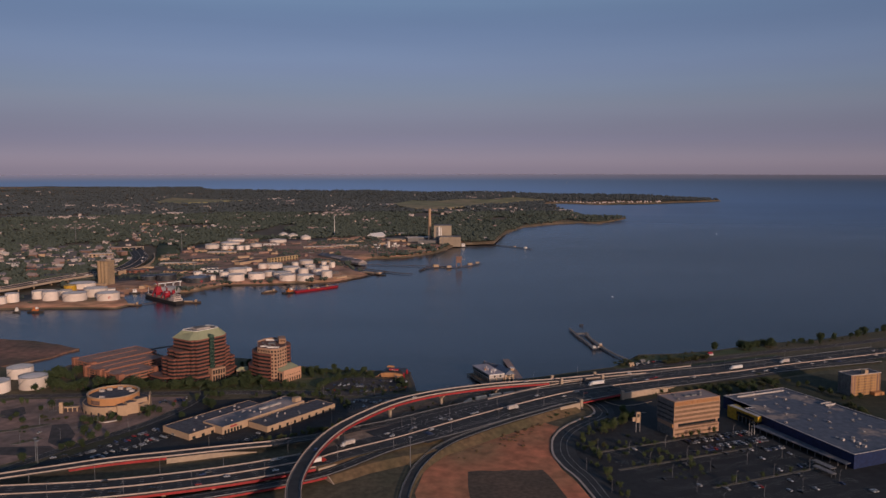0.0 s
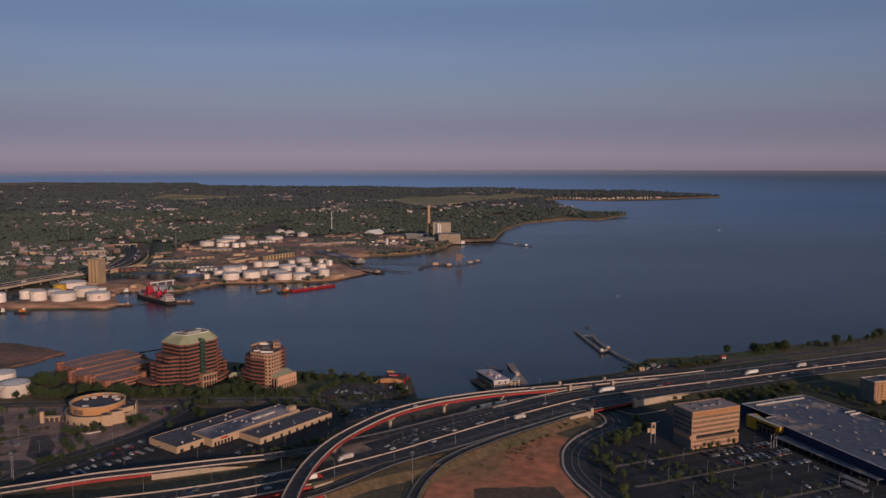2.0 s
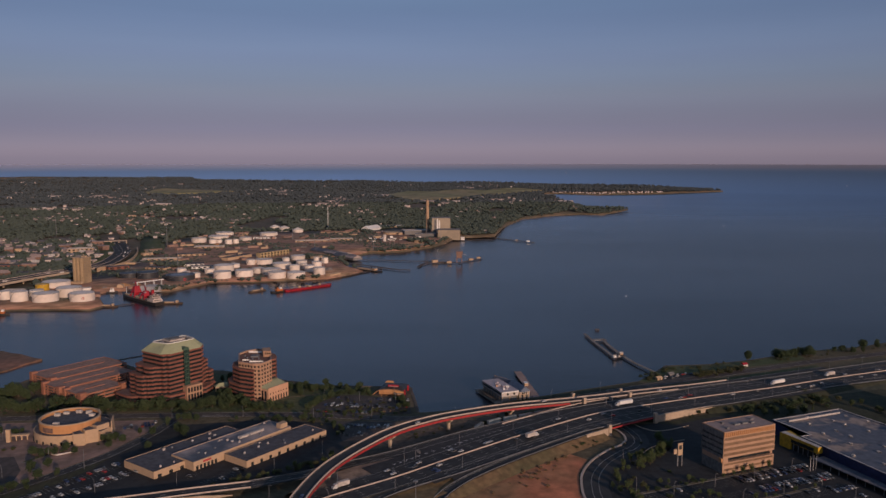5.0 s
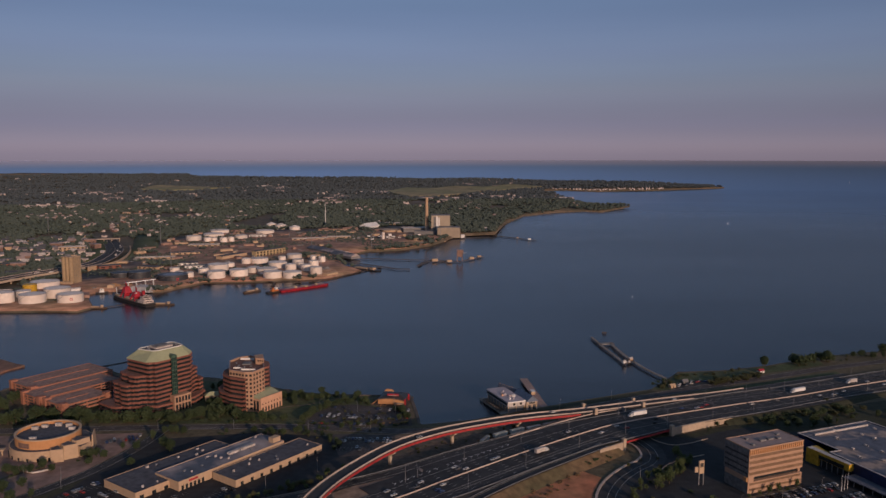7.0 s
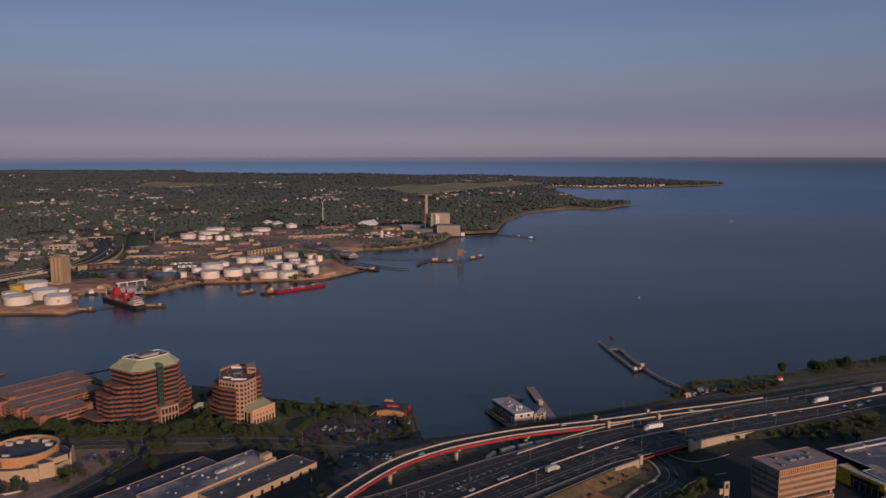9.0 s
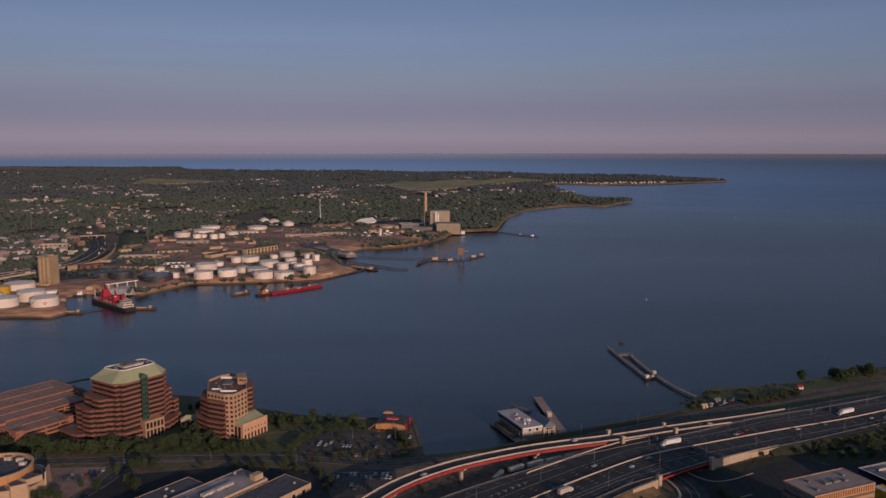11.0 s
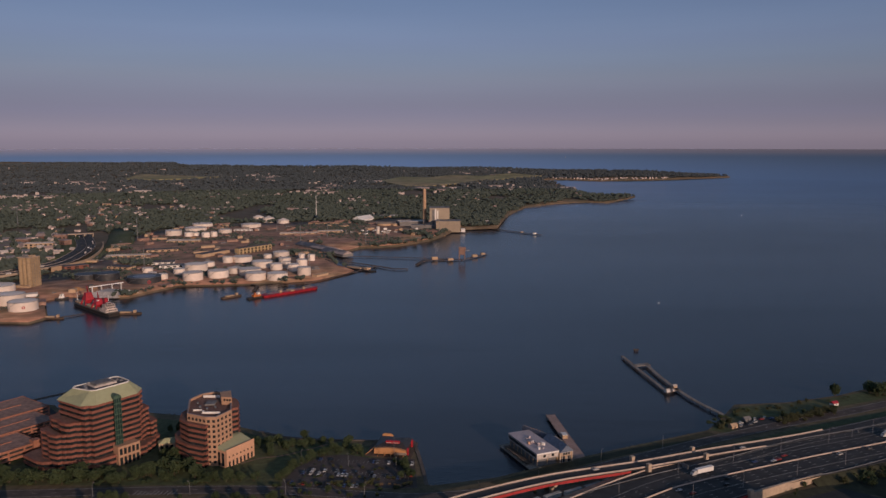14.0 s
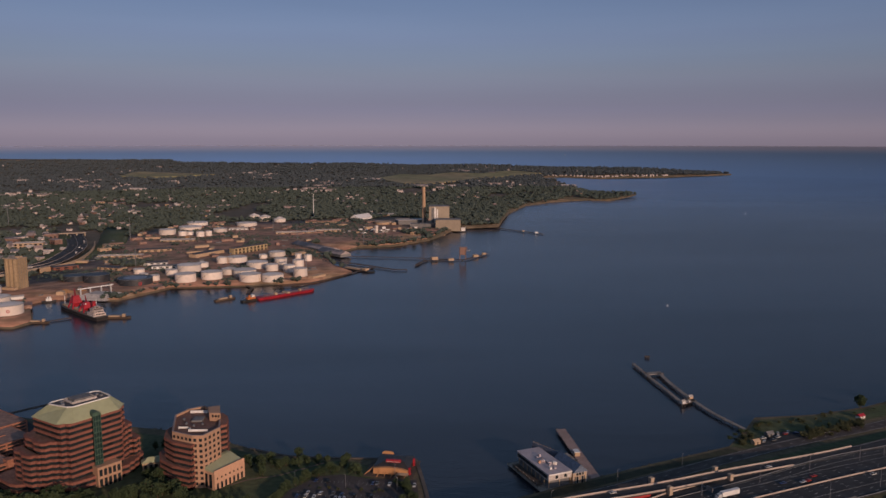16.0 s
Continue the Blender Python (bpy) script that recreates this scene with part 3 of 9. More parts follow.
MAIN = [(-430, 488, 9), (-284, 502, 9), (-214, 513, 9), (-145, 536, 9), (-92, 563, 9), (-72, 581, 8.6), (-31, 613, 8.2), (5, 645, 8), (66, 696, 8),
        (124, 739.5, 8), (154, 756, 7.95), (184, 769, 7.8), (250, 797.5, 7), (319, 826, 6), (395, 862, 5), (533, 920, 4), (800, 1040, 3.4)]
FLY = [(-78, 430, 18.5), (-84, 464, 18.5), (-90, 500, 18.3), (-90, 536, 18), (-86, 573, 17.5), (-76, 612, 17), (-57, 652, 16.3), (-36, 685, 15.6), (-11, 709, 15),
       (15, 727, 14.3), (60, 752, 12.5), (121, 777, 10), (180, 802, 8.6), (259, 833, 7), (330, 866, 6), (400, 897, 5)]


def piece_of(points, x0, x1):
    return [p for p in smooth_line(points, 10) if x0 <= p.x <= x1]


deck("road_interstate", "wide multi-lane asphalt motorway with pale concrete median", MAIN, 14.5, 14.5,
     lanes=(-13.6, -10, -6.4, -2.8, 2.8, 6.4, 10, 13.6), barrier=(0.0,), thick=0.4)
deck("road_viaduct", "motorway viaduct edge with red steel girders", [p - Vector((0, 0, 0.08)) for p in piece_of(MAIN, -430, -88)], 15.2, 15.2, thick=1.0, barrier=(-14.9, 14.9), girder=(1.9, (-14.6, -7, 0, 7, 14.6)))
deck("road_northbound", "asphalt slip road bridge beside the motorway", [(-330, 520, 8), (-303, 535, 8), (-271, 550, 8), (-237, 566, 8), (-200, 579, 7.6), (-161, 593, 7.2), (-128, 603, 7.1)], 5.0, 5.0, lanes=(-4.4, 0, 4.4), barrier=(-4.9, 4.9), thick=0.6)
deck("road_merging", "asphalt merging lanes of the motorway", [(-128, 603, 7.1), (-95, 618, 7.3), (-78, 628, 7.5), (-33, 656, 7.75), (15, 693, 7.9), (69, 729, 7.9), (127, 760, 7.8), (184, 786, 7.7), (250, 821, 6.9), (319, 849, 5.9), (420, 895, 4.7), (533, 944, 3.9)],
     5.5, 5.0, lanes=(-4.4, -0.8, 2.8), rail=(-5.3,), thick=0.6)
merge = piece_of(MAIN, -45, 380)
tagged(part("road_gore", sweep(bmesh.new(), merge, [(-28, -0.34), (-28, -0.1), (-14.6, -0.06), (-14.6, -0.3)]), M_ASPHALT), "asphalt gore between merging motorway lanes", "road", kind="structure")
solid("edge_barrier", sweep(bmesh.new(), piece_of(MAIN, 58, 188), [(-28.6, -0.4), (-28.4, 0.75), (-28.15, 0.75), (-27.9, -0.4)]), M_BARRIER, "pale concrete barrier along the edge of the motorway", "barrier", kind="structure")
bm = bmesh.new()
for p, sd in list(zip(smooth_line(piece_of(MAIN, -30, 60), 5), sideways(smooth_line(piece_of(MAIN, -30, 60), 5)))):
    d = Vector((-sd.y, sd.x, 0))
    tip = p - sd * 18.6 + d * 1.8
    for arm in (17.3, 19.9):
        end = p - sd * arm - d * 0.8
        w, q = Vector((0, 0, 0.06)), d * 0.35
        bm.faces.new([bm.verts.new(c + w) for c in (tip - q, end - q, end + q, tip + q)])
solid("gore_hatching", bm, M_WHITE, "white painted hatching between motorway lanes", "road marking", kind="stuff")
deck("road_southbound", "asphalt slip road along the foot of the motorway", [(-230, 470, 6), (-162, 503, 6), (-122, 521, 6), (-86, 539, 6.4), (-66, 556, 7.0), (-33, 592, 7.8), (11, 625, 7.95), (59, 665, 7.95), (110, 705, 7.95),
     (135, 719, 7.9), (176, 743, 7.75), (214, 762, 7.4), (260, 781, 6.8), (374, 836, 5), (503, 883, 4)], 5.5, 5.5, lanes=(-3, 1, 5), thick=0.5, rail=(5.4,))
gore = piece_of(MAIN, -26, 360)
tagged(part("road_gore_south", sweep(bmesh.new(), gore, [(14.4, -0.3), (14.4, -0.07), (25, -0.1), (25, -0.34)]), M_ASPHALT), "asphalt between the motorway and its slip road", "road", kind="structure")
for off in (17.6, 21.2):
    bm, fine = bmesh.new(), smooth_line(gore, 3.0)
    for i in range(0, len(fine) - 2, 4):
        sweep(bm, fine[i:i + 2], box_profile(off - 0.13, off + 0.13, -0.06, -0.03))
    solid("lane_line", bm, M_LINE, "dashed white lane line of the motorway", "road marking", kind="stuff")
LOOP = [(-10, 440, 3.2), (-17, 480, 3.2), (-19, 512, 3.3), (-16, 541, 3.6), (-11, 564, 4.2), (-2, 586, 5.4), (6.5, 600, 6.2), (19, 615, 7), (37, 632.5, 7.5), (56, 650, 7.7), (82, 672, 7.85), (118, 702, 7.9)]
deck("road_loop", "single-lane asphalt loop ramp", LOOP, 3.3, 3.3, lanes=(-2.7, 2.7), thick=0.3, rail=(-3.4, 3.4))
solid("embankment_loop", sweep(bmesh.new(), smooth_line(LOOP[:8], 8), [(-8.5, -2.6), (-3.6, -0.25), (3.6, -0.25), (8.5, -2.6)]), M_DRY, "low grassy bank under the loop ramp", "embankment", kind="structure")
# paved triangle between the slip road and the loop ramp
bm, rows = bmesh.new(), []
for a, b in zip(np.linspace(2, 106, 22), np.linspace(10, 112, 22)):
    p = min(smooth_line([(-33, 592, 7.8), (11, 625, 7.95), (59, 665, 7.95), (110, 705, 7.95)], 2), key=lambda q: abs(q.x - a))
    q = min(smooth_line(LOOP, 2), key=lambda u: abs(u.x - b))
    rows.append((bm.verts.new(p + Vector((2.6, -3.4, -0.06))), bm.verts.new(q + Vector((-1.8, 2.4, -0.06)))))
for r0, r1 in zip(rows, rows[1:]):
    bm.faces.new((r0[0], r0[1], r1[1], r1[0]))
tagged(part("road_gore_loop", bm, M_ASPHALT), "asphalt between the slip road and the loop ramp", "road", kind="structure")
fly_road, _ = deck("road_flyover", "curving elevated flyover ramp with red girders", FLY, 5.0, 5.0, thick=0.8, lanes=(-3.8, 3.8))
for off, end in ((-4.8, 290), (4.8, 228)):
    part("barrier", sweep(bmesh.new(), piece_of(FLY, -95, end), [(off - 0.3, -0.05), (off - 0.18, 0.45), (off - 0.14, 0.95), (off + 0.14, 0.95), (off + 0.18, 0.45), (off + 0.3, -0.05)]), M_BARRIER, fly_road, "pale concrete barrier")
fly_line = piece_of(FLY, -95, 118)
fly_steel = thing("flyover_girders", "red painted steel girders under the flyover deck", "girder", kind="structure")
for off in (-4.6, -1.6, 1.6, 4.6):
    part("girder", sweep(bmesh.new(), fly_line, box_profile(off - 0.25, off + 0.25, -2.7, -0.8)), M_RED, fly_steel)
deck("road_waterfront", "asphalt waterfront street", [(-560, 735, 2.8), (-400, 746, 2.8), (-276, 755, 2.8), (-141, 759, 2.8), (-60, 750, 2.8), (-22, 747, 2.8), (30, 757, 2.8), (70, 777, 2.8), (130, 807, 2.8),
     (190, 838, 2.8), (250, 866, 2.8), (320, 895, 2.8), (400, 930, 2.8), (520, 975, 2.8), (700, 1060, 2.8)], 6, 6, lanes=(-5, 0, 5), thick=0.1, material=M_GREYLOT)
deck("road_mall", "asphalt street between two car parks", [(-325, 540, 2.8), (-304, 581, 2.8), (-295, 598, 2.8), (-267, 637, 2.8), (-247, 671, 2.8), (-232, 715, 2.8), (-226, 752, 2.82)], 5, 5, lanes=(-4, 0, 4), thick=0.1)
deck("road_frontage", "curving asphalt street with a pale concrete kerb", [(128, 440, 2.84), (119, 490, 2.84), (112, 543, 2.84), (105.3, 567, 2.84), (101.3, 591, 2.84), (103, 611, 2.84), (106, 625, 2.84), (111.5, 638, 2.84), (120, 652.5, 2.84), (134, 669, 2.84),
     (145, 679, 2.84), (152, 691, 2.84), (153.5, 706, 2.84), (150, 722, 2.84), (143, 742, 2.84), (134, 770, 2.84), (128, 803, 2.84)], 9, 9, lanes=(-2.5, 2.5), thick=0.1)
kerb = smooth_line([(119, 440, 2.7), (110, 500, 2.7), (103, 543, 2.7), (96, 566, 2.7), (92, 591, 2.7), (94, 613, 2.7), (97, 628, 2.7), (103, 643, 2.7), (112, 658, 2.7), (127, 676, 2.7), (137, 684, 2.7), (143, 693, 2.7), (144.5, 705, 2.7), (142, 717, 2.7), (138, 723.5, 2.7)], 6)
solid("kerb", sweep(bmesh.new(), kerb, box_profile(-0.8, 0.8, 0, 0.7)), M_BARRIER, "pale concrete kerb wall along a curving street", "kerb", kind="structure")


for pts in ([(160, 731, 2.7), (163, 724, 2.7), (172, 716, 2.7), (186, 719, 2.7), (204, 729, 2.7)], [(150, 668, 2.7), (160, 680, 2.7), (176, 690, 2.7), (190, 696, 2.7)]):
    solid("kerb", sweep(bmesh.new(), smooth_line(pts, 3), box_profile(-0.35, 0.35, 0, 0.3)), M_CONC, "pale concrete kerb of a street corner", "kerb", kind="structure")


def bank(name, x0, x1, side, widths, run, material=None, lower=()):
    """The grassy slope from the motorway down to the ground. widths: (x, distance of its shoulder) pairs; lower: (x, how far the shoulder lies below)."""
    line = piece_of(MAIN, x0, x1)
    bm, rows = bmesh.new(), []
    for p, s in zip(line, sideways(line)):
        w = float(np.interp(p.x, [q[0] for q in widths], [q[1] for q in widths]))
        dz = float(np.interp(p.x, [q[0] for q in lower], [q[1] for q in lower])) if lower else 0.0
        out = p + s * (side * (w + (p.z - dz - 2.5) * run))
        rows.append([bm.verts.new(p + s * (side * 13) + Vector((0, 0, -0.55))), bm.verts.new(p + s * (side * max(15, w - 12)) + Vector((0, 0, -0.6 - dz))),
                     bm.verts.new(p + s * (side * w) + Vector((0, 0, -0.65 - dz))), bm.verts.new((out.x, out.y, 2.3))])
    for a, b in zip(rows, rows[1:]):
        for i in (0, 1, 2):
            bm.faces.new((a[i], b[i], b[i + 1], a[i + 1]) if side > 0 else (a[i + 1], b[i + 1], b[i], a[i]))
    head = [(v.co.x, v.co.y, v.co.z) for v in rows[0]]
    solid(name, bm, material or M_GRASS, "grassy embankment slope beside the motorway", "embankment", kind="structure")
    return head


head_south = bank("embankment_south", -93, 116, 1, ((-93, 29), (-70, 29.5), (-50, 31), (-40, 33), (-28, 37), (-16, 38), (-1.5, 36), (18, 34), (37, 32.6), (65, 32.2), (95, 30.5), (116, 28)), 1.9, M_DRY, ((-93, 2.4), (-75, 1.7), (-50, 1.0), (-28, 1.7), (-16, 1.6), (-1.5, 0.8), (18, 0.4), (37, 0.3), (70, 0.2), (90, 0)))
bank("embankment_southeast", 216, 780, 1, ((216, 20), (238, 25), (300, 27), (500, 22)), 1.8, M_BANK)
bank("embankment_north", -90, 135, -1, ((-90, 20), (-70, 30), (-50, 34), (135, 34)), 1.3, M_SOIL)
bank("embankment_northeast", 200, 780, -1, ((200, 26), (500, 24)), 1.5, M_BANK)
bm = bmesh.new()
_a, _b, _c = (Vector(q) for q in head_south[1:])
_n = Vector((-0.62, -0.5, 0)).normalized() * 0.8
_top = [_a + Vector((0, 0, 0.1)), _b + Vector((0, 0, 0.1)), _c + Vector((0, 0, 0.4))]
_low = [Vector((q.x, q.y, 1.8)) for q in _top]
_f0 = [bm.verts.new(q) for q in _top + _low[::-1]]
_f1 = [bm.verts.new(q + _n) for q in _top + _low[::-1]]
bm.faces.new(_f0)
bm.faces.new(_f1[::-1])
for i in range(6):
    bm.faces.new((_f0[i], _f1[i], _f1[(i + 1) % 6], _f0[(i + 1) % 6]))
bmesh.ops.recalc_face_normals(bm, faces=bm.faces)
solid("wing_wall_south", bm, M_CONC, "tan concrete wing wall at the end of the embankment", "retaining wall", kind="structure")
_p, _s = piece_of(MAIN, -96, -84)[0], sideways(piece_of(MAIN, -100, -80))[1]
abut = thing("abutment_viaduct", "tan concrete abutment at the end of the viaduct", "abutment", (_p.x, _p.y, 0), math.degrees(math.atan2(_s.y, _s.x)), kind="structure")
part("wall", boxes((-16, 16, -0.8, 0.8, 2, 7.4)), M_CONC, abut)
bm = bmesh.new()
prism(bm, [(15.2, -0.6), (16.4, -0.6), (16.4, 14), (15.2, 14)], 2.2, 7.9)
part("wing_wall", bm, M_CONC, abut)


def octagon_plan(a, b, c):
    return [(-a + c, -b), (a - c, -b), (a, -b + c), (a, b - c), (a - c, b), (-a + c, b), (-a, b - c), (-a, -b + c)]


def pier(name, x, y, z, turn, width, group):
    """A hammerhead bridge pier of concrete."""
    p = thing(name, "tan concrete bridge pier with a flared cap", "bridge pier", (x, y, 2.4), turn, group)
    h = z - 2.4
    bm = bmesh.new()
    prism(bm, octagon_plan(1.25, 1.25, 0.5), 0, h - 3.2)
    part("column", bm, M_CONC, p)
    bm = bmesh.new()
    w = width / 2
    prism(bm, octagon_plan(1.3, 1.3, 0.4), h - 3.4, h - 1.0, octagon_plan(w, 1.3, 0.4))
    prism(bm, octagon_plan(w, 1.3, 0.4), h - 1.0, h)
    part("cap", bm, M_CONC, p)
    return p


for x, y, z, turn in ((-84, 470, 15.7, 15), (-91, 520, 15.4, 0), (-89, 560, 14.9, -10), (-77, 610, 14.2, -20), (-40, 680, 12.9, -35), (5, 721, 11.8, -50), (58, 751, 9.8, -62)):
    pier("bridge_pier", x, y, z, turn, 9, "piers of the flyover")
for p, s in list(zip(piece_of(MAIN, -400, -100), sideways(piece_of(MAIN, -400, -100))))[::3]:
    for off in (-8, 8):
        q = p + s * off
        pier("bridge_pier", q.x, q.y, p.z - 2.9, math.degrees(math.atan2(s.y, s.x)), 12, "piers of the viaduct")
# gate posts where the flyover comes down, and the bridge over the street
def pylon(x, y, z0, h, w, group):
    p = thing("bridge_pylon", "stout tan concrete bridge pylon with a capped top", "pylon", (x, y, z0), 25, group)
    part("shaft", boxes((-w, w, -w, w, 0, h - 0.6)), M_CONC, p)
    bm = bmesh.new()
    prism(bm, [(-w - .3, -w - .3), (w + .3, -w - .3), (w + .3, w + .3), (-w - .3, w + .3)], h - 0.6, h, [(-w, -w), (w, -w), (w, w), (-w, w)])
    part("cap", bm, M_CONC, p)


for x, y, z in ((117, 783, 9.3), (125, 771, 9.0), (164, 802, 7.8), (170, 791, 7.6)):
    pylon(x, y, 2.4, z + 2.0, 1.25, "pylons at the foot of the flyover")
for x, y in ((133.4, 707), (178, 735.5)):
    pylon(x, y, 2.4, 9.0, 1.35, "pylons of the underpass")
solid("retaining_wall", sweep(bmesh.new(), smooth_line([(179.5, 737.5, 2.4), (217, 757.2, 2.2), (238, 767, 1.9)], 8), box_profile(-0.5, 0.5, 0, 5.9)), M_CONC, "tan concrete retaining wall beside the underpass", "retaining wall", kind="structure")
solid("abutment", sweep(bmesh.new(), smooth_line([(112, 691.5, 2.4), (132.4, 706.4, 2.4)], 8), box_profile(-0.6, 0.6, 0, 6.4)), M_CONC, "tan concrete bridge abutment wall", "abutment", kind="structure")
bm = sweep(bmesh.new(), smooth_line([(134, 709, 6.3), (150, 719.5, 6.3), (178, 737, 6.2)], 8), box_profile(-0.3, 0.3, 0.2, 1.3))
solid("underpass_girder", bm, M_RED, "red painted edge girder of the underpass bridge", "girder", kind="structure")
for name, pts, z in (("retaining_wall_slip", [(-200, 573, 2.4), (-186, 578, 2.4), (-172, 583, 2.4)], 4.2),):
    solid(name, sweep(bmesh.new(), smooth_line(pts, 6), box_profile(-0.5, 0.5, 0, z)), M_CONC, "tan concrete retaining wall under the slip road", "retaining wall", kind="structure")
bm = bmesh.new()
_u = [Vector((-172, 583, 2.2)), Vector((-172, 583, 6.6)), Vector((-156, 589, 5.6)), Vector((-138, 596, 3.0)), Vector((-138, 596, 2.2))]
_f0, _f1 = [bm.verts.new(q) for q in _u], [bm.verts.new(q + Vector((-0.35, 0.95, 0))) for q in _u]
bm.faces.new(_f0)
bm.faces.new(_f1[::-1])
for i in range(5):
    bm.faces.new((_f0[i], _f1[i], _f1[(i + 1) % 5], _f0[(i + 1) % 5]))
bmesh.ops.recalc_face_normals(bm, faces=bm.faces)
solid("wing_wall_slip", bm, M_CONC, "tapering tan concrete wing wall under the slip road", "retaining wall", kind="structure")
solid("slip_girder", sweep(bmesh.new(), smooth_line([(-262, 549.5, 5.6), (-237, 561, 5.5), (-200, 574, 5.2)], 6), box_profile(-0.3, 0.3, 0, 1.9)), M_RED, "red painted edge girder of the slip road bridge", "girder", kind="structure")
solid("slip_girder_south", sweep(bmesh.new(), smooth_line([(-150, 503, 3.6), (-122, 516, 3.8), (-86, 534, 4.0), (-72, 543, 4.2)], 6), box_profile(-0.3, 0.3, 0, 2.0)), M_RED, "red painted edge girder of the lower slip road bridge", "girder", kind="structure")

bm = bmesh.new()
for i in range(10):
    x = -206 + i * 2.7
    bm.faces.new([bm.verts.new(c) for c in ((x, 752, 2.845), (x + 0.5, 752, 2.845), (x + 1.7, 757.4, 2.845), (x + 1.2, 757.4, 2.845))])
solid("street_hatching", bm, M_LINE, "white painted hatching on the waterfront street", "road marking", kind="stuff")

# ---- paved grounds ----
for name, outline, z, m, label in (
        ("pavement_store_lot", [(128, 440), (112, 560), (106, 600), (110, 625), (124, 650), (146, 674), (152, 700), (148, 728), (178, 734), (217, 753), (240, 760), (262, 742), (300, 745), (330, 640), (480, 600), (480, 440)], 2.72, M_LOT, "dark asphalt of a large store car park"),
        ("pavement_strip_lot", [(-300, 560), (-288, 600), (-262, 637), (-242, 671), (-228, 730), (-150, 745), (-84, 735), (-60, 690), (-92, 640), (-150, 606), (-230, 575)], 2.72, M_LOT, "dark asphalt car park round a strip of shops"),
        ("pavement_round_lot", [(-470, 690), (-400, 735), (-240, 745), (-238, 715), (-253, 671), (-274, 637), (-302, 596), (-330, 560), (-430, 540), (-600, 560)], 2.70, M_OLDLOT, "worn brown paving of an old car park"),
        ("pavement_dark_lot", [(-330, 661), (-318, 664), (-299, 638), (-294, 618), (-296, 606), (-312, 618)], 2.73, M_GREYLOT, "patch of dark newer asphalt in the old car park"),
        ("pavement_street_lot", [(-352, 606), (-306, 610), (-296, 600), (-303, 588), (-330, 590), (-356, 590)], 2.735, M_GREYLOT, "dark asphalt entry to the old car park"),
        ("pavement_west_lot", [(-396, 700), (-382, 713), (-369, 692), (-374, 676), (-388, 682)], 2.73, M_GREYLOT, "patch of dark asphalt in the old car park"),
        ("ground_mall_verge", [(-290, 596), (-262, 634), (-246, 660), (-249, 642), (-260, 618), (-272, 600), (-288, 581)], 2.755, M_BANK, "dark green verge beside the street"),
        ("pavement_restaurant_lot", [(-117, 764), (-110, 793), (-104, 800), (-96, 812), (-80, 815), (-60, 808), (-30, 806), (-27, 760), (-83, 760)], 2.72, M_GREYLOT, "asphalt car park beside the water"),
        ("pavement_small_lot", [(-92, 741), (-40, 739), (-36, 705), (-78, 694)], 2.76, M_GREYLOT, "small asphalt car park beneath the flyover"),
        ("ground_dirt_field", [(-2, 440), (-12, 520), (-7, 556), (4, 584), (26, 610), (60, 642), (92, 670), (106, 656), (95.5, 632), (90.5, 600), (94, 563), (101, 540), (108, 500), (116, 440)], 2.70, M_DIRT, "bare red dirt field inside the road loop"),
        ("ground_gravel_patch", [(25, 557), (34, 559.5), (46, 558.5), (58, 561), (70, 559.5), (80, 561), (83.5, 549), (86.5, 534), (90.5, 512), (93, 480), (97, 440), (27, 440), (25.6, 500), (24.4, 530)], 2.74, M_DARKPATCH, "rectangular dark brown patch in the dirt field"),
        ("ground_under_flyover", [(-60, 742), (-22, 738.5), (30, 748.5), (72, 769), (126, 797), (124, 775), (66, 744), (10, 708), (-35, 675), (-66, 655), (-90, 645), (-70, 690)], 2.64, M_RUBBLE, "brown earth verge beneath the flyover"),
        ("ground_beach", [(196, 858), (214, 876), (226, 894), (240, 912), (285, 919), (340, 936), (405, 968), (400, 942), (320, 908), (262, 882), (236, 868), (210, 852)], 2.64, M_LAWN, "green ground behind the beach"),
        ("pavement_pier_lot", [(214, 858), (226, 872), (246, 886), (266, 886), (262, 877), (234, 863)], 2.7, M_ASPHALT, "small asphalt car park at the pier root"),
        ("ground_road_verge", [(70, 764), (128, 795), (190, 825), (250, 853), (320, 883), (400, 918), (400, 902), (330, 874), (255, 842), (180, 810), (120, 786), (72, 762)], 2.66, M_LAWN, "green verge between motorway and waterfront street"),
        ("ground_shore_verge", [(20, 768), (64, 793), (130, 825), (194, 855), (200, 848), (130, 816), (70, 787), (24, 764)], 2.66, M_BANK, "dark green verge between street and water"),
        ("ground_wall_verge", [(181, 734), (217, 752.5), (240, 762), (246, 755), (219, 744), (191, 729)], 2.75, M_BANK, "green verge at the foot of the retaining wall"),
        ("ground_waterside_lawn", [(-132, 766), (-117, 766), (-110, 793), (-96, 812), (-60, 809), (-58, 822), (-72, 836), (-120, 840), (-130, 820)], 2.66, M_LAWN, "dark green lawn beside the waterside car park"),
        ("ground_store_back", [(262, 745), (225, 756), (262, 770), (330, 800), (420, 830), (470, 800), (470, 650), (345, 640), (330, 690)], 2.66, M_BANK, "rough green ground behind the store"),
        ("pavement_garage_lot", [(-352, 907), (-338, 918), (-305, 884), (-268, 846), (-300, 812), (-318, 832), (-308, 846), (-330, 880)], 2.72, M_LOT, "asphalt car park behind the garages"),
        ("ground_tower_garden", [(-330, 768), (-130, 766), (-122, 838), (-150, 852), (-200, 880), (-255, 895), (-300, 880), (-330, 850)], 2.68, M_LAWN, "green lawn round the office towers")):
    solid(name, flat(outline, z), m, label, "paving" if "lot" in name else "ground", kind="structure")

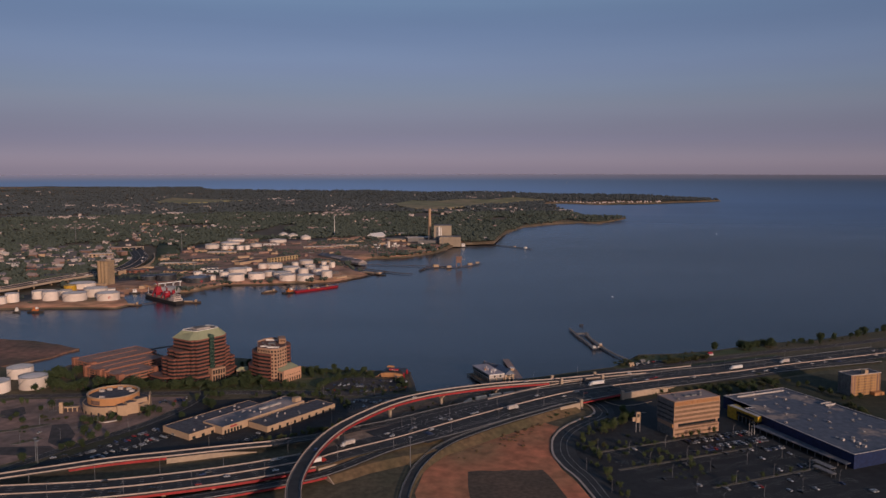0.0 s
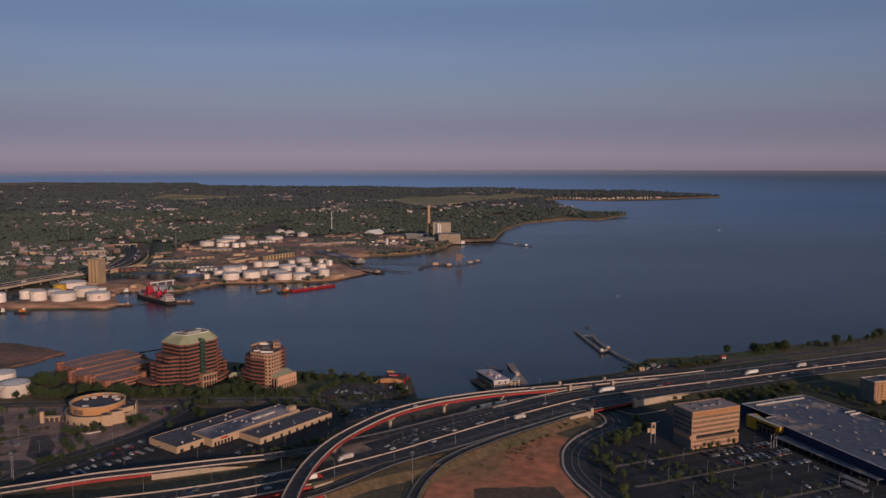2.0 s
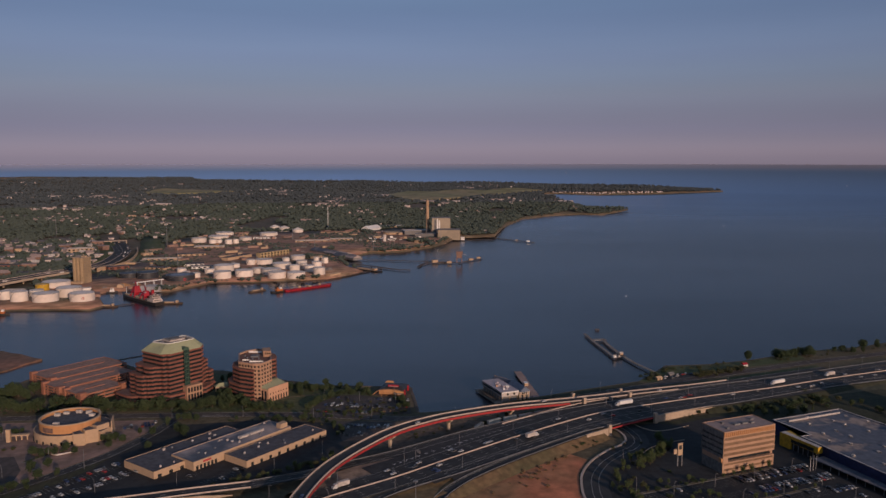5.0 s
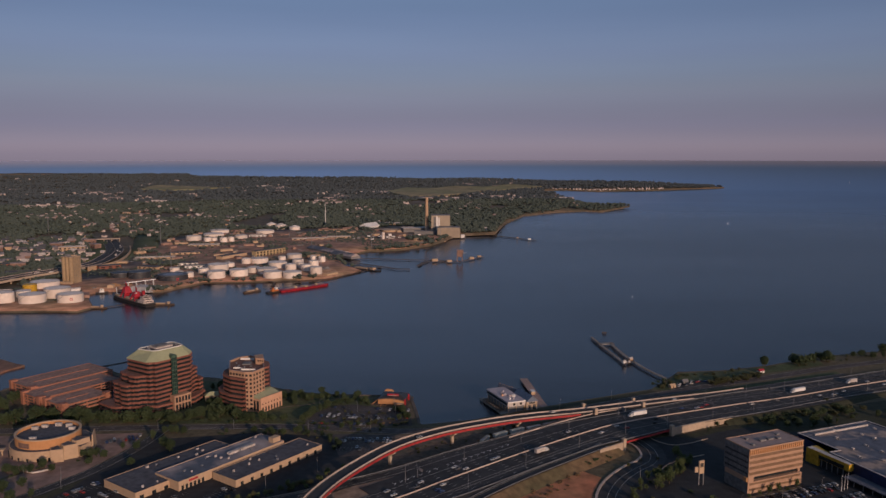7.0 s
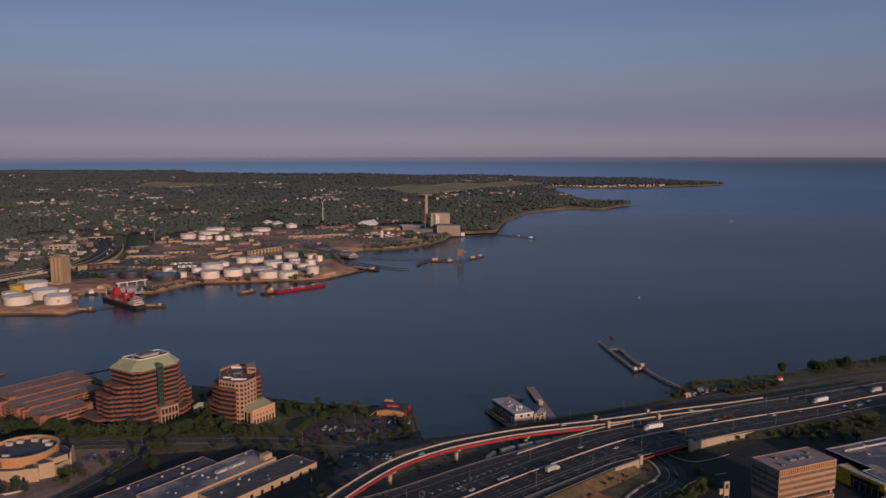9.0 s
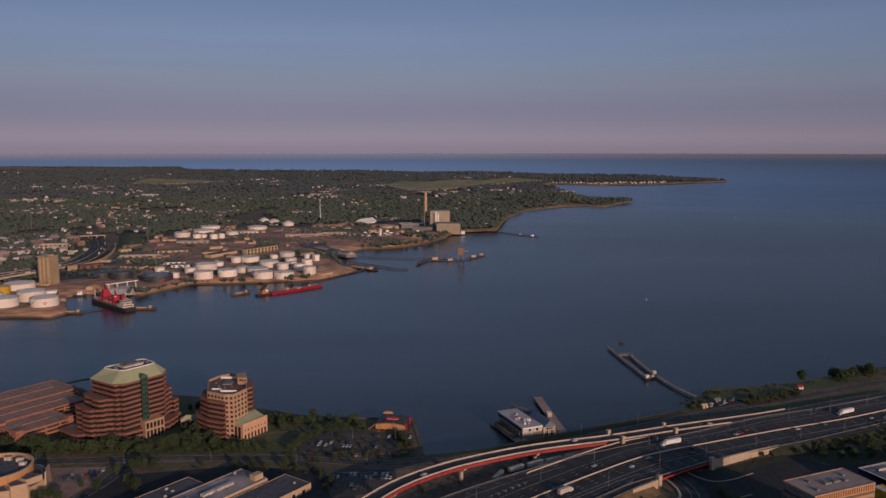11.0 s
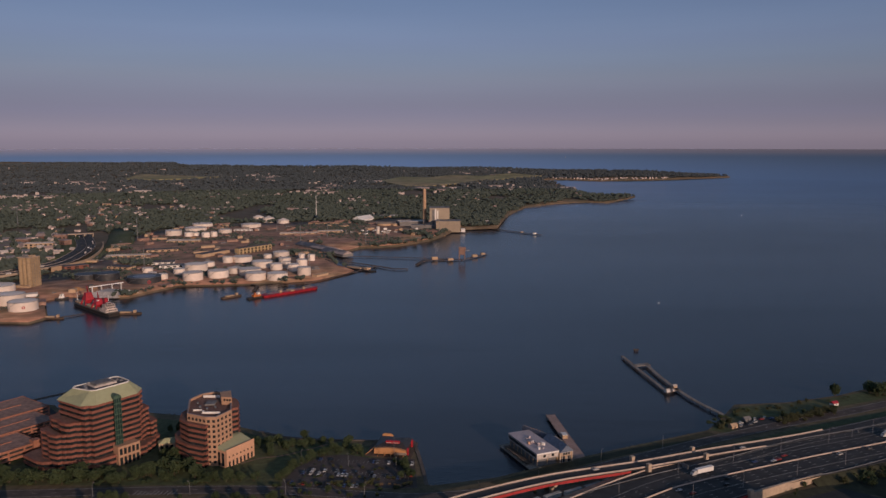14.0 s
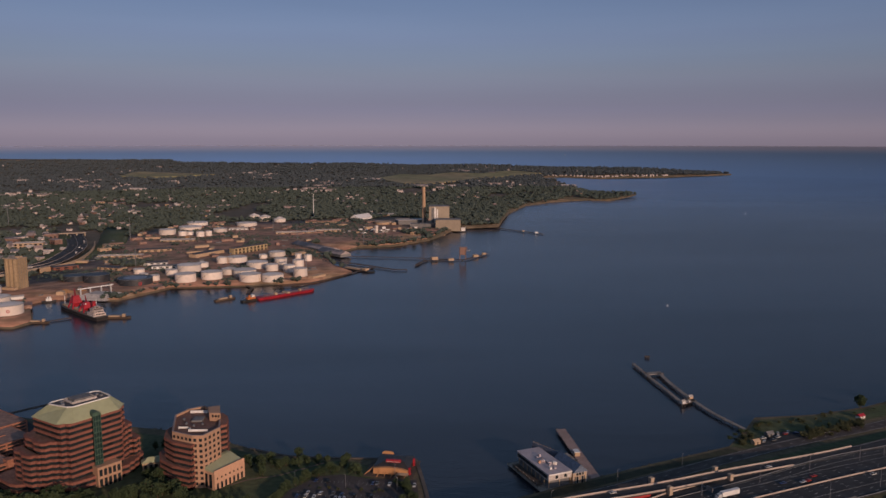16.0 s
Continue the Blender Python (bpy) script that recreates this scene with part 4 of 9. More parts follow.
solid("garden_path", sweep(bmesh.new(), smooth_line([(-150, 800, 2.75), (-138, 809, 2.75), (-122, 814, 2.75), (-106, 825, 2.75), (-94, 834, 2.75)], 4), box_profile(-0.7, 0.7, -0.1, 0.02)), M_RUBBLE, "tan garden path curving across the lawn by the water", "path", kind="structure")

# ---- the two brick office towers ----
def storeys(parent, outline, z0, z1, n, recess=0.8, band=0.44, wall=None):
    """Floors of brick spandrel over a recessed dark strip of glazing."""
    h = (z1 - z0) / n
    inner = grown(outline, -recess)
    part("glazing", prism(bmesh.new(), inner, z0, z1 - 0.15), M_GLASS, parent, "recessed dark window bands")
    for i in range(n):
        part("spandrel", prism(bmesh.new(), outline, z0 + h * i + h * (1 - band), z0 + h * (i + 1)), wall or M_BRICK, parent)


def zigzag(outline, sides, teeth, depth):
    """Breaks the given sides of an outline into shallow saw-tooth bays."""
    out, k = [], len(outline)
    for i in range(k):
        p, q = Vector(outline[i]), Vector(outline[(i + 1) % k])
        out.append(tuple(p))
        if i in sides:
            nrm = Vector(((q - p).y, -(q - p).x)).normalized()
            for t in range(1, teeth * 2):
                out.append(tuple(p.lerp(q, t / (teeth * 2)) + nrm * (depth if t % 2 else 0)))
    return out


def main_tower():
    t = thing("office_tower", "tall salmon brick office tower with a pale green metal roof", "office building", (-249.5, 815.5, 2.6), 50)
    shaft = [(-14, -20.2), (16.4, -18.4), (23.9, -10.6), (23.9, 10.5), (16.4, 18.5), (-16.5, 18.5), (-24.7, 11), (-21.6, -14.6)]
    storeys(t, zigzag(shaft, (1, 7), 2, 1.6), 8, 45.2, 10)
    eave = grown(shaft, 0.8)
    ridge = [(-9.5, -11.6), (14.6, -10.6), (17.2, -8), (17.2, 6), (14.6, 8.6), (-14.2, 8.6), (-16.8, 6), (-12.2, -9)]
    part("roof", prism(bmesh.new(), eave, 45.4, 52.2, ridge), M_COPPER, t, "sloping pale green standing-seam metal roof")
    bm = bmesh.new()
    for i in range(8):
        a, b, c, d = Vector((*eave[i], 45.45)), Vector((*eave[(i + 1) % 8], 45.45)), Vector((*ridge[i], 52.25)), Vector((*ridge[(i + 1) % 8], 52.25))
        k = max(2, int((b - a).length / 1.6))
        for j in range(k + 1):
            rod(bm, a.lerp(b, j / k), c.lerp(d, j / k), 0.045, 0.045, 4)
    part("roof_seams", bm, M_COPPER, t)
    part("parapet", ring(bmesh.new(), ridge, grown(ridge, -0.45), 52.2, 52.9), M_WHITE, t, "white roof parapet")
    part("roof_deck", prism(bmesh.new(), grown(ridge, -0.8), 52.2, 52.35), M_ROOFDARK, t)
    part("plant_room", boxes((-5, 7, -4.5, 4.5, 52.35, 54.4)), M_GREYWALL, t, "grey rooftop plant room")
    part("plant_screen", ring(bmesh.new(), [(-7, -6), (9, -6), (9, 6), (-7, 6)], [(-6.6, -5.6), (8.6, -5.6), (8.6, 5.6), (-6.6, 5.6)], 52.35, 53.8), M_ROOFPALE, t)
    for x, y in ((-12, -3), (-10, 2), (12, 0), (13, -4)):
        part("roof_vent", boxes((x - 1, x + 1, y - 0.8, y + 0.8, 52.35, 53.6)), M_STEEL, t)
    # green glass atrium strip with a round head
    bm = bmesh.new()
    box(bm, -1.9, 3.1, -21.4, -16, 8, 46.5)
    part("atrium_glass", bm, M_TEALGLASS, t, "tall strip of green glass")
    bm = bmesh.new()
    for i in range(10):
        box(bm, -2.0, 3.2, -21.52, -21.3, 9 + i * 3.72, 9.5 + i * 3.72)
    for x in (-1.9, -0.25, 1.45, 3.1):
        box(bm, x - 0.12, x + 0.12, -21.54, -21.3, 8, 46.5)
    part("atrium_mullions", bm, M_GREENFRAME, t)
    bm = bmesh.new()
    arch = [(0.6 + 2.8 * math.cos(a), 46.3 + 2.8 * math.sin(a)) for a in np.linspace(0, math.pi, 13)]
    lo, hi = [bm.verts.new((x, -21.7, z)) for x, z in arch], [bm.verts.new((x, -11.5, z)) for x, z in arch]
    for i in range(12):
        bm.faces.new((lo[i], lo[i + 1], hi[i + 1], hi[i]))
    bm.faces.new(lo[::-1])
    part("dormer_vault", bm, M_GREENFRAME, t, "round-headed dark green dormer")
    # stepped wings
    for outline, z1, n in (([(-30, -9), (-20, -14), (-20, 18), (-30, 14)], 34.04, 8), ([(-36, -4), (-29, -9), (-29, 16), (-36, 16)], 26.6, 6),
                           ([(23, -12), (30.5, -9), (31.5, 12), (23, 14)], 30.32, 7), ([(29.5, -12), (36, -9), (37.5, 12), (29.5, 12)], 19.16, 4)):
        wing = zigzag(outline, (0, 2, 3), 2, 1.3)
        storeys(t, wing, 4.28, z1, n)
        part("terrace", prism(bmesh.new(), grown(wing, -1.9), z1, z1 + 0.06), M_TERRACE, t, "brick-red terrace paving")
    podium = [(-43, 8), (-41, 3), (-31, -6), (-24, -14), (-14, -22), (2, -23.2), (17, -22), (27, -17), (37.5, -9), (38, 20), (-36, 30), (-44, 26)]
    podium = zigzag(podium, (2, 3, 6, 7), 2, 1.6)
    storeys(t, podium, 0, 7.6, 2)
    part("terrace", prism(bmesh.new(), grown(podium, -1.0), 7.6, 7.66), M_TERRACE, t, "brick-red terrace paving")
    # entrance block of tan panels
    e = part("entrance_block", boxes((-3, 13, -25.5, -17.5, 0, 13.5)), M_PANEL, t, "tan stone-panel entrance block")
    for i in range(5):
        part("entrance_window", boxes((-2 + i * 3.0, 0 + i * 3.0, -25.62, -25.3, 0.2, 5.6)), M_GLASS, e)
        part("entrance_window", boxes((-2 + i * 3.0, 0 + i * 3.0, -25.62, -25.3, 7.4, 11.8)), M_GLASS, e)


def second_tower():
    t = thing("office_block", "smaller salmon brick and tan panel office block", "office building", (-174, 816, 2.6), 0)
    core = [(-12.2, -12.4), (2.6, -19.8), (9.7, -19.9), (16.5, -5.4), (13, 9), (8.5, 24.2), (-4.9, 36.0), (-14.6, 29.3), (-19.7, 17.5)]
    part("core", prism(bmesh.new(), core, 0, 33.4), M_PANEL, t, "tan stone-panel tower core")
    part("parapet", ring(bmesh.new(), core, grown(core, -0.8), 33.4, 35.0), M_PANEL, t)
    part("coping", ring(bmesh.new(), grown(core, 0.15), grown(core, -0.95), 35.0, 35.2), M_ROOFPINK, t)
    part("roof_deck", prism(bmesh.new(), grown(core, -0.8), 33.4, 33.5), M_TERRACE, t, "brown roof deck")
    part("plant_screen", boxes((-3, 9.5, -9, -8.6, 33.5, 34.9), (-3, -2.6, -8.6, -5, 33.5, 34.9)), M_WHITE, t, "white rooftop screen wall")
    part("plant_screen", boxes((-12, 2, 25.5, 25.9, 33.5, 35.3)), M_WHITE, t, "white rooftop screen wall")
    part("plant_screen", boxes((-11, -4.5, -3.5, -3.1, 33.5, 34.7)), M_WHITE, t, "white rooftop screen wall")
    part("plant_room", boxes((-6, 1, 8, 16, 33.5, 34.6)), M_GREYWALL, t)
    for x, y in ((-8, 4), (-2, 0), (3, 3), (-12, 12)):
        part("roof_vent", boxes((x - 0.6, x + 0.6, y - 0.6, y + 0.6, 33.5, 34.7)), M_STEEL, t)
    h = part("stair_house", prism(bmesh.new(), [(5.5, 10), (13.2, 9), (8.7, 24.4), (1.5, 21.5)], 33.5, 39.2), M_PANEL, t, "raised tan stair house")
    for i in range(3):
        part("window", boxes((7.4 + i * 2.0, 8.5 + i * 2.0, 9.0 - i * 0.2, 10.3, 36.4, 37.8)), M_GLASS, h)

    def window_row(a, b, n, levels):
        a, b = Vector(a), Vector(b)
        d = (b - a).normalized()
        out = Vector((d.y, -d.x))
        for lev in levels:
            for i in range(n):
                c = a.lerp(b, (i + 0.5) / n)
                q = [c - d * 0.95 + out * 0.04, c + d * 0.95 + out * 0.04, c + d * 0.95 - out * 0.3, c - d * 0.95 - out * 0.3]
                part("window", prism(bmesh.new(), [tuple(v) for v in q], 2.0 + lev * 3.62, 3.9 + lev * 3.62), M_GLASS, t)

    window_row(core[0], core[1], 5, (8,))
    window_row(core[1], core[2], 2, range(9))
    window_row(core[2], core[3], 4, range(9))
    for outline, z1, n in (([(-21.5, 4), (-18.8, -9), (-10.5, -17.2), (3.0, -23.6), (4.2, -19.6), (-11, -9), (-19, 15)], 29.6, 8), ([(-26.2, 2), (-22.2, -9), (-11, -18.8), (1.4, -24.6), (2.4, -20), (-13, 0), (-20, 17), (-25, 17)], 14.8, 4),
                           ([(14.2, 1), (18.3, 4.6), (17.6, 12), (14.5, 20.6), (10, 26), (7.5, 23)], 33.3, 9)):
        storeys(t, outline, 0.0, z1, n)
        part("terrace", prism(bmesh.new(), grown(outline, -0.9), z1, z1 + 0.06), M_TERRACE, t)
    # low annex with a pediment-like green roof
    ax = thing("office_annex", "low tan panel annex with a pale green roof", "office building", (-156, 808, 2.6), 57.0)
    part("body", boxes((-14, 11, -7.5, 7, 0, 11.8)), M_PEACH, ax)
    bm = bmesh.new()
    prism(bm, [(-14.2, -7.5), (10.8, -7.5), (10.8, 7.2), (-14.2, 7.2)], 11.8, 15.0, [(-14.2, 4.2), (10.8, 4.2), (10.8, 7.2), (-14.2, 7.2)])
    part("roof", bm, M_COPPER, ax, "pale green metal roof")
    part("front_wall", boxes((-14.2, 11.2, -8.1, -7.5, 0, 13.0)), M_PEACH, ax)
    for i in range(7):
        part("window", boxes((-12.6 + i * 3.4, -11.0 + i * 3.4, -8.2, -7.9, 0.2, 4.4)), M_GLASS, ax)
        part("window", boxes((-12.3 + i * 3.4, -11.3 + i * 3.4, -8.2, -7.9, 6.8, 8.0)), M_GLASS, ax)
    for i in range(3):
        part("window", boxes((-14.26, -13.9, -5.5 + i * 4, -3.3 + i * 4, 1, 10)), M_GLASS, ax)
    link = thing("link_pavilion", "small tan arcade pavilion with a green hipped roof", "pavilion", (-206, 828, 2.6), 20)
    part("body", boxes((-9, 9, -3, 3, 0, 5.5)), M_STUCCO, link)
    bm = bmesh.new()
    prism(bm, [(-9.6, -3.6), (9.6, -3.6), (9.6, 3.6), (-9.6, 3.6)], 5.5, 8.3, [(-5, -.2), (5, -.2), (5, .2), (-5, .2)])
    part("roof", bm, M_COPPER, link)
    for i in range(5):
        part("opening", boxes((-8 + i * 3.4, -6 + i * 3.4, -3.06, -2.8, 0, 4)), M_GLASS, link)


main_tower()
second_tower()


def garage(name, at, turn, lx, ly, h, levels):
    g = thing(name, "brick parking garage with open decks and a pale roof deck", "parking garage", at, turn)
    step = h / levels
    for i in range(levels):
        part("deck", boxes((-lx / 2 + 0.5, lx / 2 - 0.5, -ly / 2 + 0.5, ly / 2 - 0.5, i * step - 0.1, i * step + 0.25)), M_GREYWALL, g)
        part("spandrel", ring(bmesh.new(), [(-lx / 2, -ly / 2), (lx / 2, -ly / 2), (lx / 2, ly / 2), (-lx / 2, ly / 2)],
                              [(-lx / 2 + .4, -ly / 2 + .4), (lx / 2 - .4, -ly / 2 + .4), (lx / 2 - .4, ly / 2 - .4), (-lx / 2 + .4, ly / 2 - .4)], i * step + step * 0.58, i * step + step * 1.1), M_GARAGE, g)
    part("core_wall", boxes((-lx / 2 + 4, lx / 2 - 4, -ly / 2 + 4, ly / 2 - 4, 0, h - 0.4)), M_GREYWALL, g, "dark inner walls")
    part("roof_deck", boxes((-lx / 2 + .4, lx / 2 - .4, -ly / 2 + .4, ly / 2 - .4, h - 0.4, h - 0.1)), M_DECKPINK, g, "worn pinkish roof deck")
    part("ramp_wall", boxes((-lx / 2 + 12, lx / 2 - 12, -0.25, 0.25, h - 0.1, h + 0.5)), M_GARAGE, g)
    n = int(lx / 9)
    for i in range(n + 1):
        x = -lx / 2 + i * lx / n
        part("column", boxes((x - 0.6, x + 0.6, -ly / 2 - 0.15, -ly / 2 + 0.5, 0, h + 0.3)), M_GARAGE, g)
        part("column", boxes((x - 0.6, x + 0.6, ly / 2 - 0.5, ly / 2 + 0.15, 0, h + 0.3)), M_GARAGE, g)
    for i in range(max(2, int(ly / 9)) + 1):
        y = -ly / 2 + i * ly / max(2, int(ly / 9))
        part("column", boxes((-lx / 2 - 0.15, -lx / 2 + 0.5, y - 0.6, y + 0.6, 0, h + 0.3)), M_GARAGE, g)
    return g


g1 = garage("parking_garage", (-364, 872, 2.4), 54.4, 78, 40, 10.8, 4)
g2 = garage("parking_garage", (-340.6, 841.6, 2.4), 54.4, 76, 32, 10.2, 4)
g3 = garage("parking_garage", (-322, 811, 2.4), 54.4, 44, 31, 9.4, 3)
for gar, hx, hy, hh in ((g1, 39, 20, 12.6), (g2, 38, 16, 12.0), (g3, 22, 15.5, 11.2)):
    for y0, y1 in ((-hy - 0.6, -hy + 5), (hy - 5, hy - 0.4)):
        part("stair_tower", boxes((-hx - 0.9, -hx + 5, y0, y1, 0, hh)), M_GARAGE, gar, "solid brick stair tower")
part("stair_tower", boxes((17.2, 22.6, -16.1, -10.5, 0, 11.2)), M_GARAGE, g3, "solid brick stair tower")


# ---- the round building ----
def round_building():
    b = thing("round_theatre", "round tan stucco building with an ochre drum", "building", (-298, 712, 2.6), 0)
    part("drum", ring(bmesh.new(), circle(22.5, 48), circle(21.6, 48), 6.5, 14.2), M_OCHRE, b, "ochre drum wall", smooth=False)
    part("drum_cap", ring(bmesh.new(), circle(22.9, 48), circle(21.2, 48), 14.2, 14.9), M_STUCCO, b)
    part("roof_deck", prism(bmesh.new(), circle(21.6, 48), 11.8, 12.2), M_ROOFDARK, b)
    base = [(26.5 * math.cos(a), 26.5 * math.sin(a)) for a in np.linspace(math.radians(150), math.radians(330), 28)] + [(31, -16), (34, -5), (31, 9), (20, 19), (0, 24)]
    part("base_wall", prism(bmesh.new(), base, 0, 7.6), M_STUCCO, b)
    part("base_roof", prism(bmesh.new(), grown(base, -0.8), 7.6, 7.7), M_ROOFDARK, b)
    for k, (a0, a1, h0) in enumerate(((-62, -48, 9.4), (-46, -30, 10.6), (-28, -10, 11.6))):
        fan = [(25.5 * math.cos(radians(a0)), 25.5 * math.sin(radians(a0))), (31 * math.cos(radians(a0)), 31 * math.sin(radians(a0))),
               (34 * math.cos(radians(a1)), 34 * math.sin(radians(a1))), (23 * math.cos(radians(a1)), 23 * math.sin(radians(a1)))]
        part("stair_wall", prism(bmesh.new(), fan, 0, h0), M_STUCCO, b, "stepped tan stair wall")
        part("stair_roof", prism(bmesh.new(), grown(fan, -0.7), h0, h0 + 0.06), M_ROOFDARK, b)
    bm = bmesh.new()
    prism(bm, [(22, -17), (33.5, -6), (33, -5.3), (21.5, -16.3)], 0, 9.5, [(23.5, -15.6), (33.4, -6.1), (33, -5.4), (23.1, -15)])
    part("fin_wall", bm, M_STUCCO, b, "raking tan fin wall")
    part("fin_wall", prism(bmesh.new(), [(30, 10), (34.6, -6), (35.6, -5.6), (31, 10.4)], 0, 12.6, [(30.4, 8), (34.4, -5), (35.2, -4.7), (31.2, 8.3)]), M_STUCCO, b)
    for i, (x, y) in enumerate(((-9, 13), (0, 16), (9, 14), (14, 8), (-14, 8), (-4, -15))):
        part("rooftop_unit", boxes((x - 2.2, x + 2.2, y - 1.2, y + 1.2, 12.2, 14.2 + 0.3 * (i % 3))), M_ROOFPALE, b)
    for a in range(200, 330, 16):
        x, y = 26.55 * math.cos(radians(a)), 26.55 * math.sin(radians(a))
        part("doorway", boxes((x - 0.7, x + 0.7, y - 0.25, y + 0.25, 0, 2.6)), M_GLASS, b)
    s = thing("entrance_canopy", "low tan entrance colonnade", "colonnade", (-334, 699, 2.6), 10)
    part("roof", boxes((-5, 9, -2, 2, 3.6, 4.4)), M_STUCCO, s)
    for i in range(4):
        part("column", boxes((-4.6 + i * 4, -3.8 + i * 4, -1.8, -1.0, 0, 3.6)), M_STUCCO, s)
    m = part("mural", ring(bmesh.new(), [(22.62 * math.cos(a), 22.62 * math.sin(a)) for a in np.linspace(radians(236), radians(262), 9)] + [(22.4 * math.cos(a), 22.4 * math.sin(a)) for a in np.linspace(radians(262), radians(236), 9)],
                             [(22.58 * math.cos(a), 22.58 * math.sin(a)) for a in np.linspace(radians(237), radians(261), 9)] + [(22.44 * math.cos(a), 22.44 * math.sin(a)) for a in np.linspace(radians(261), radians(237), 9)], 8.4, 12.2), M_OLDBRICK, b, "faded brown painted patch")
    g = thing("gate_pillar", "tan stucco pillar beside the old car park", "pillar", (-338, 694, 2.6), 10)
    part("shaft", boxes((-1.5, 1.5, -1.2, 1.2, 0, 9.5)), M_STUCCO, g)
    part("cap", boxes((-1.7, 1.7, -1.4, 1.4, 9.5, 10)), M_STUCCO, g)
    for i in range(7):
        p = thing("slim_post", "slim grey post in a row before a planted bed", "post", (-357 + i * 2.2, 700, 2.6), 0, "row of slim posts")
        part("post", rod(bmesh.new(), (0, 0, 0), (0, 0, 6.5), 0.18, 0.12, 6), M_STEEL, p)
        part("foot", boxes((-0.4, 0.4, -0.4, 0.4, 0, 0.3)), M_GREYWALL, p)
    solid("planter_wall", sweep(bmesh.new(), smooth_line([(-292, 668, 2.6), (-287, 666, 2.6), (-278, 672, 2.6)], 3), box_profile(-0.35, 0.35, 0, 1.2)), M_ROOFPALE, "low curved white planter wall", "planter")


round_building()


# ---- strip of shops ----
def shop(name, corner, lx, ly, h, roof, openings, label):
    s = thing(name, label, "shop", (*corner, 2.6), 53.5)
    part("wall", ring(bmesh.new(), [(0, 0), (lx, 0), (lx, ly), (0, ly)], [(.5, .5), (lx - .5, .5), (lx - .5, ly - .5), (.5, ly - .5)], 0, h + 0.3), M_STUCCO, s)
    part("coping", ring(bmesh.new(), [(-.1, -.1), (lx + .1, -.1), (lx + .1, ly + .1), (-.1, ly + .1)], [(.52, .52), (lx - .52, .52), (lx - .52, ly - .52), (.52, ly - .52)], h + 0.3, h + 0.4), roof, s)
    part("roof_deck", boxes((.5, lx - .5, .5, ly - .5, h - 0.3, h)), roof, s, "dark flat roof")
    for x0, x1, z1 in openings:
        part("shop_window", boxes((x0, x1, -0.06, 0.3, 0, z1)), M_GLASS, s)
    rng = random.Random(name + label)
    for i in range(int(lx * ly / 230)):
        x, y, w = rng.uniform(4, lx - 4), rng.uniform(3, ly - 3), rng.uniform(0.5, 0.95)
        part("rooftop_unit", boxes((x - w, x + w, y - w * 0.7, y + w * 0.7, h, h + rng.uniform(0.7, 1.5))), M_ROOFPALE if i % 3 else M_STEEL, s)
    return s


shop("strip_shop", (-199, 622), 90, 36, 5.2, M_ROOFDARK, [(3 + i * 9, 6 + i * 9, 2.6) for i in range(3)], "long low shop with a dark flat roof")
s2 = shop("strip_shop", (-176, 636), 92, 26, 6.4, M_ROOFGREY, [(2 + i * 3.2, 4 + i * 3.2, 3.2) for i in range(6)], "low tan shop with a parapet and dark roof")
part("sign_panel", boxes((8, 15, -0.3, 0, 4.3, 5.6)), M_REDPAINT, s2, "small red sign panel")
for i in range(6):
    part("duct", boxes((50 + i * 4, 53.4 + i * 4, 10.5, 13.5, 6.4, 8.0)), M_ROOFPALE, s2)
part("penthouse", boxes((84, 91, 3, 8, 6.4, 10)), M_STUCCO, s2)
s3 = shop("strip_shop", (-140, 641.5), 80, 24, 5.0, M_ROOFDARK, [(4 + i * 8.5, 6.5 + i * 8.5, 2.8) for i in range(9)], "low tan shop with small doors in its long wall")


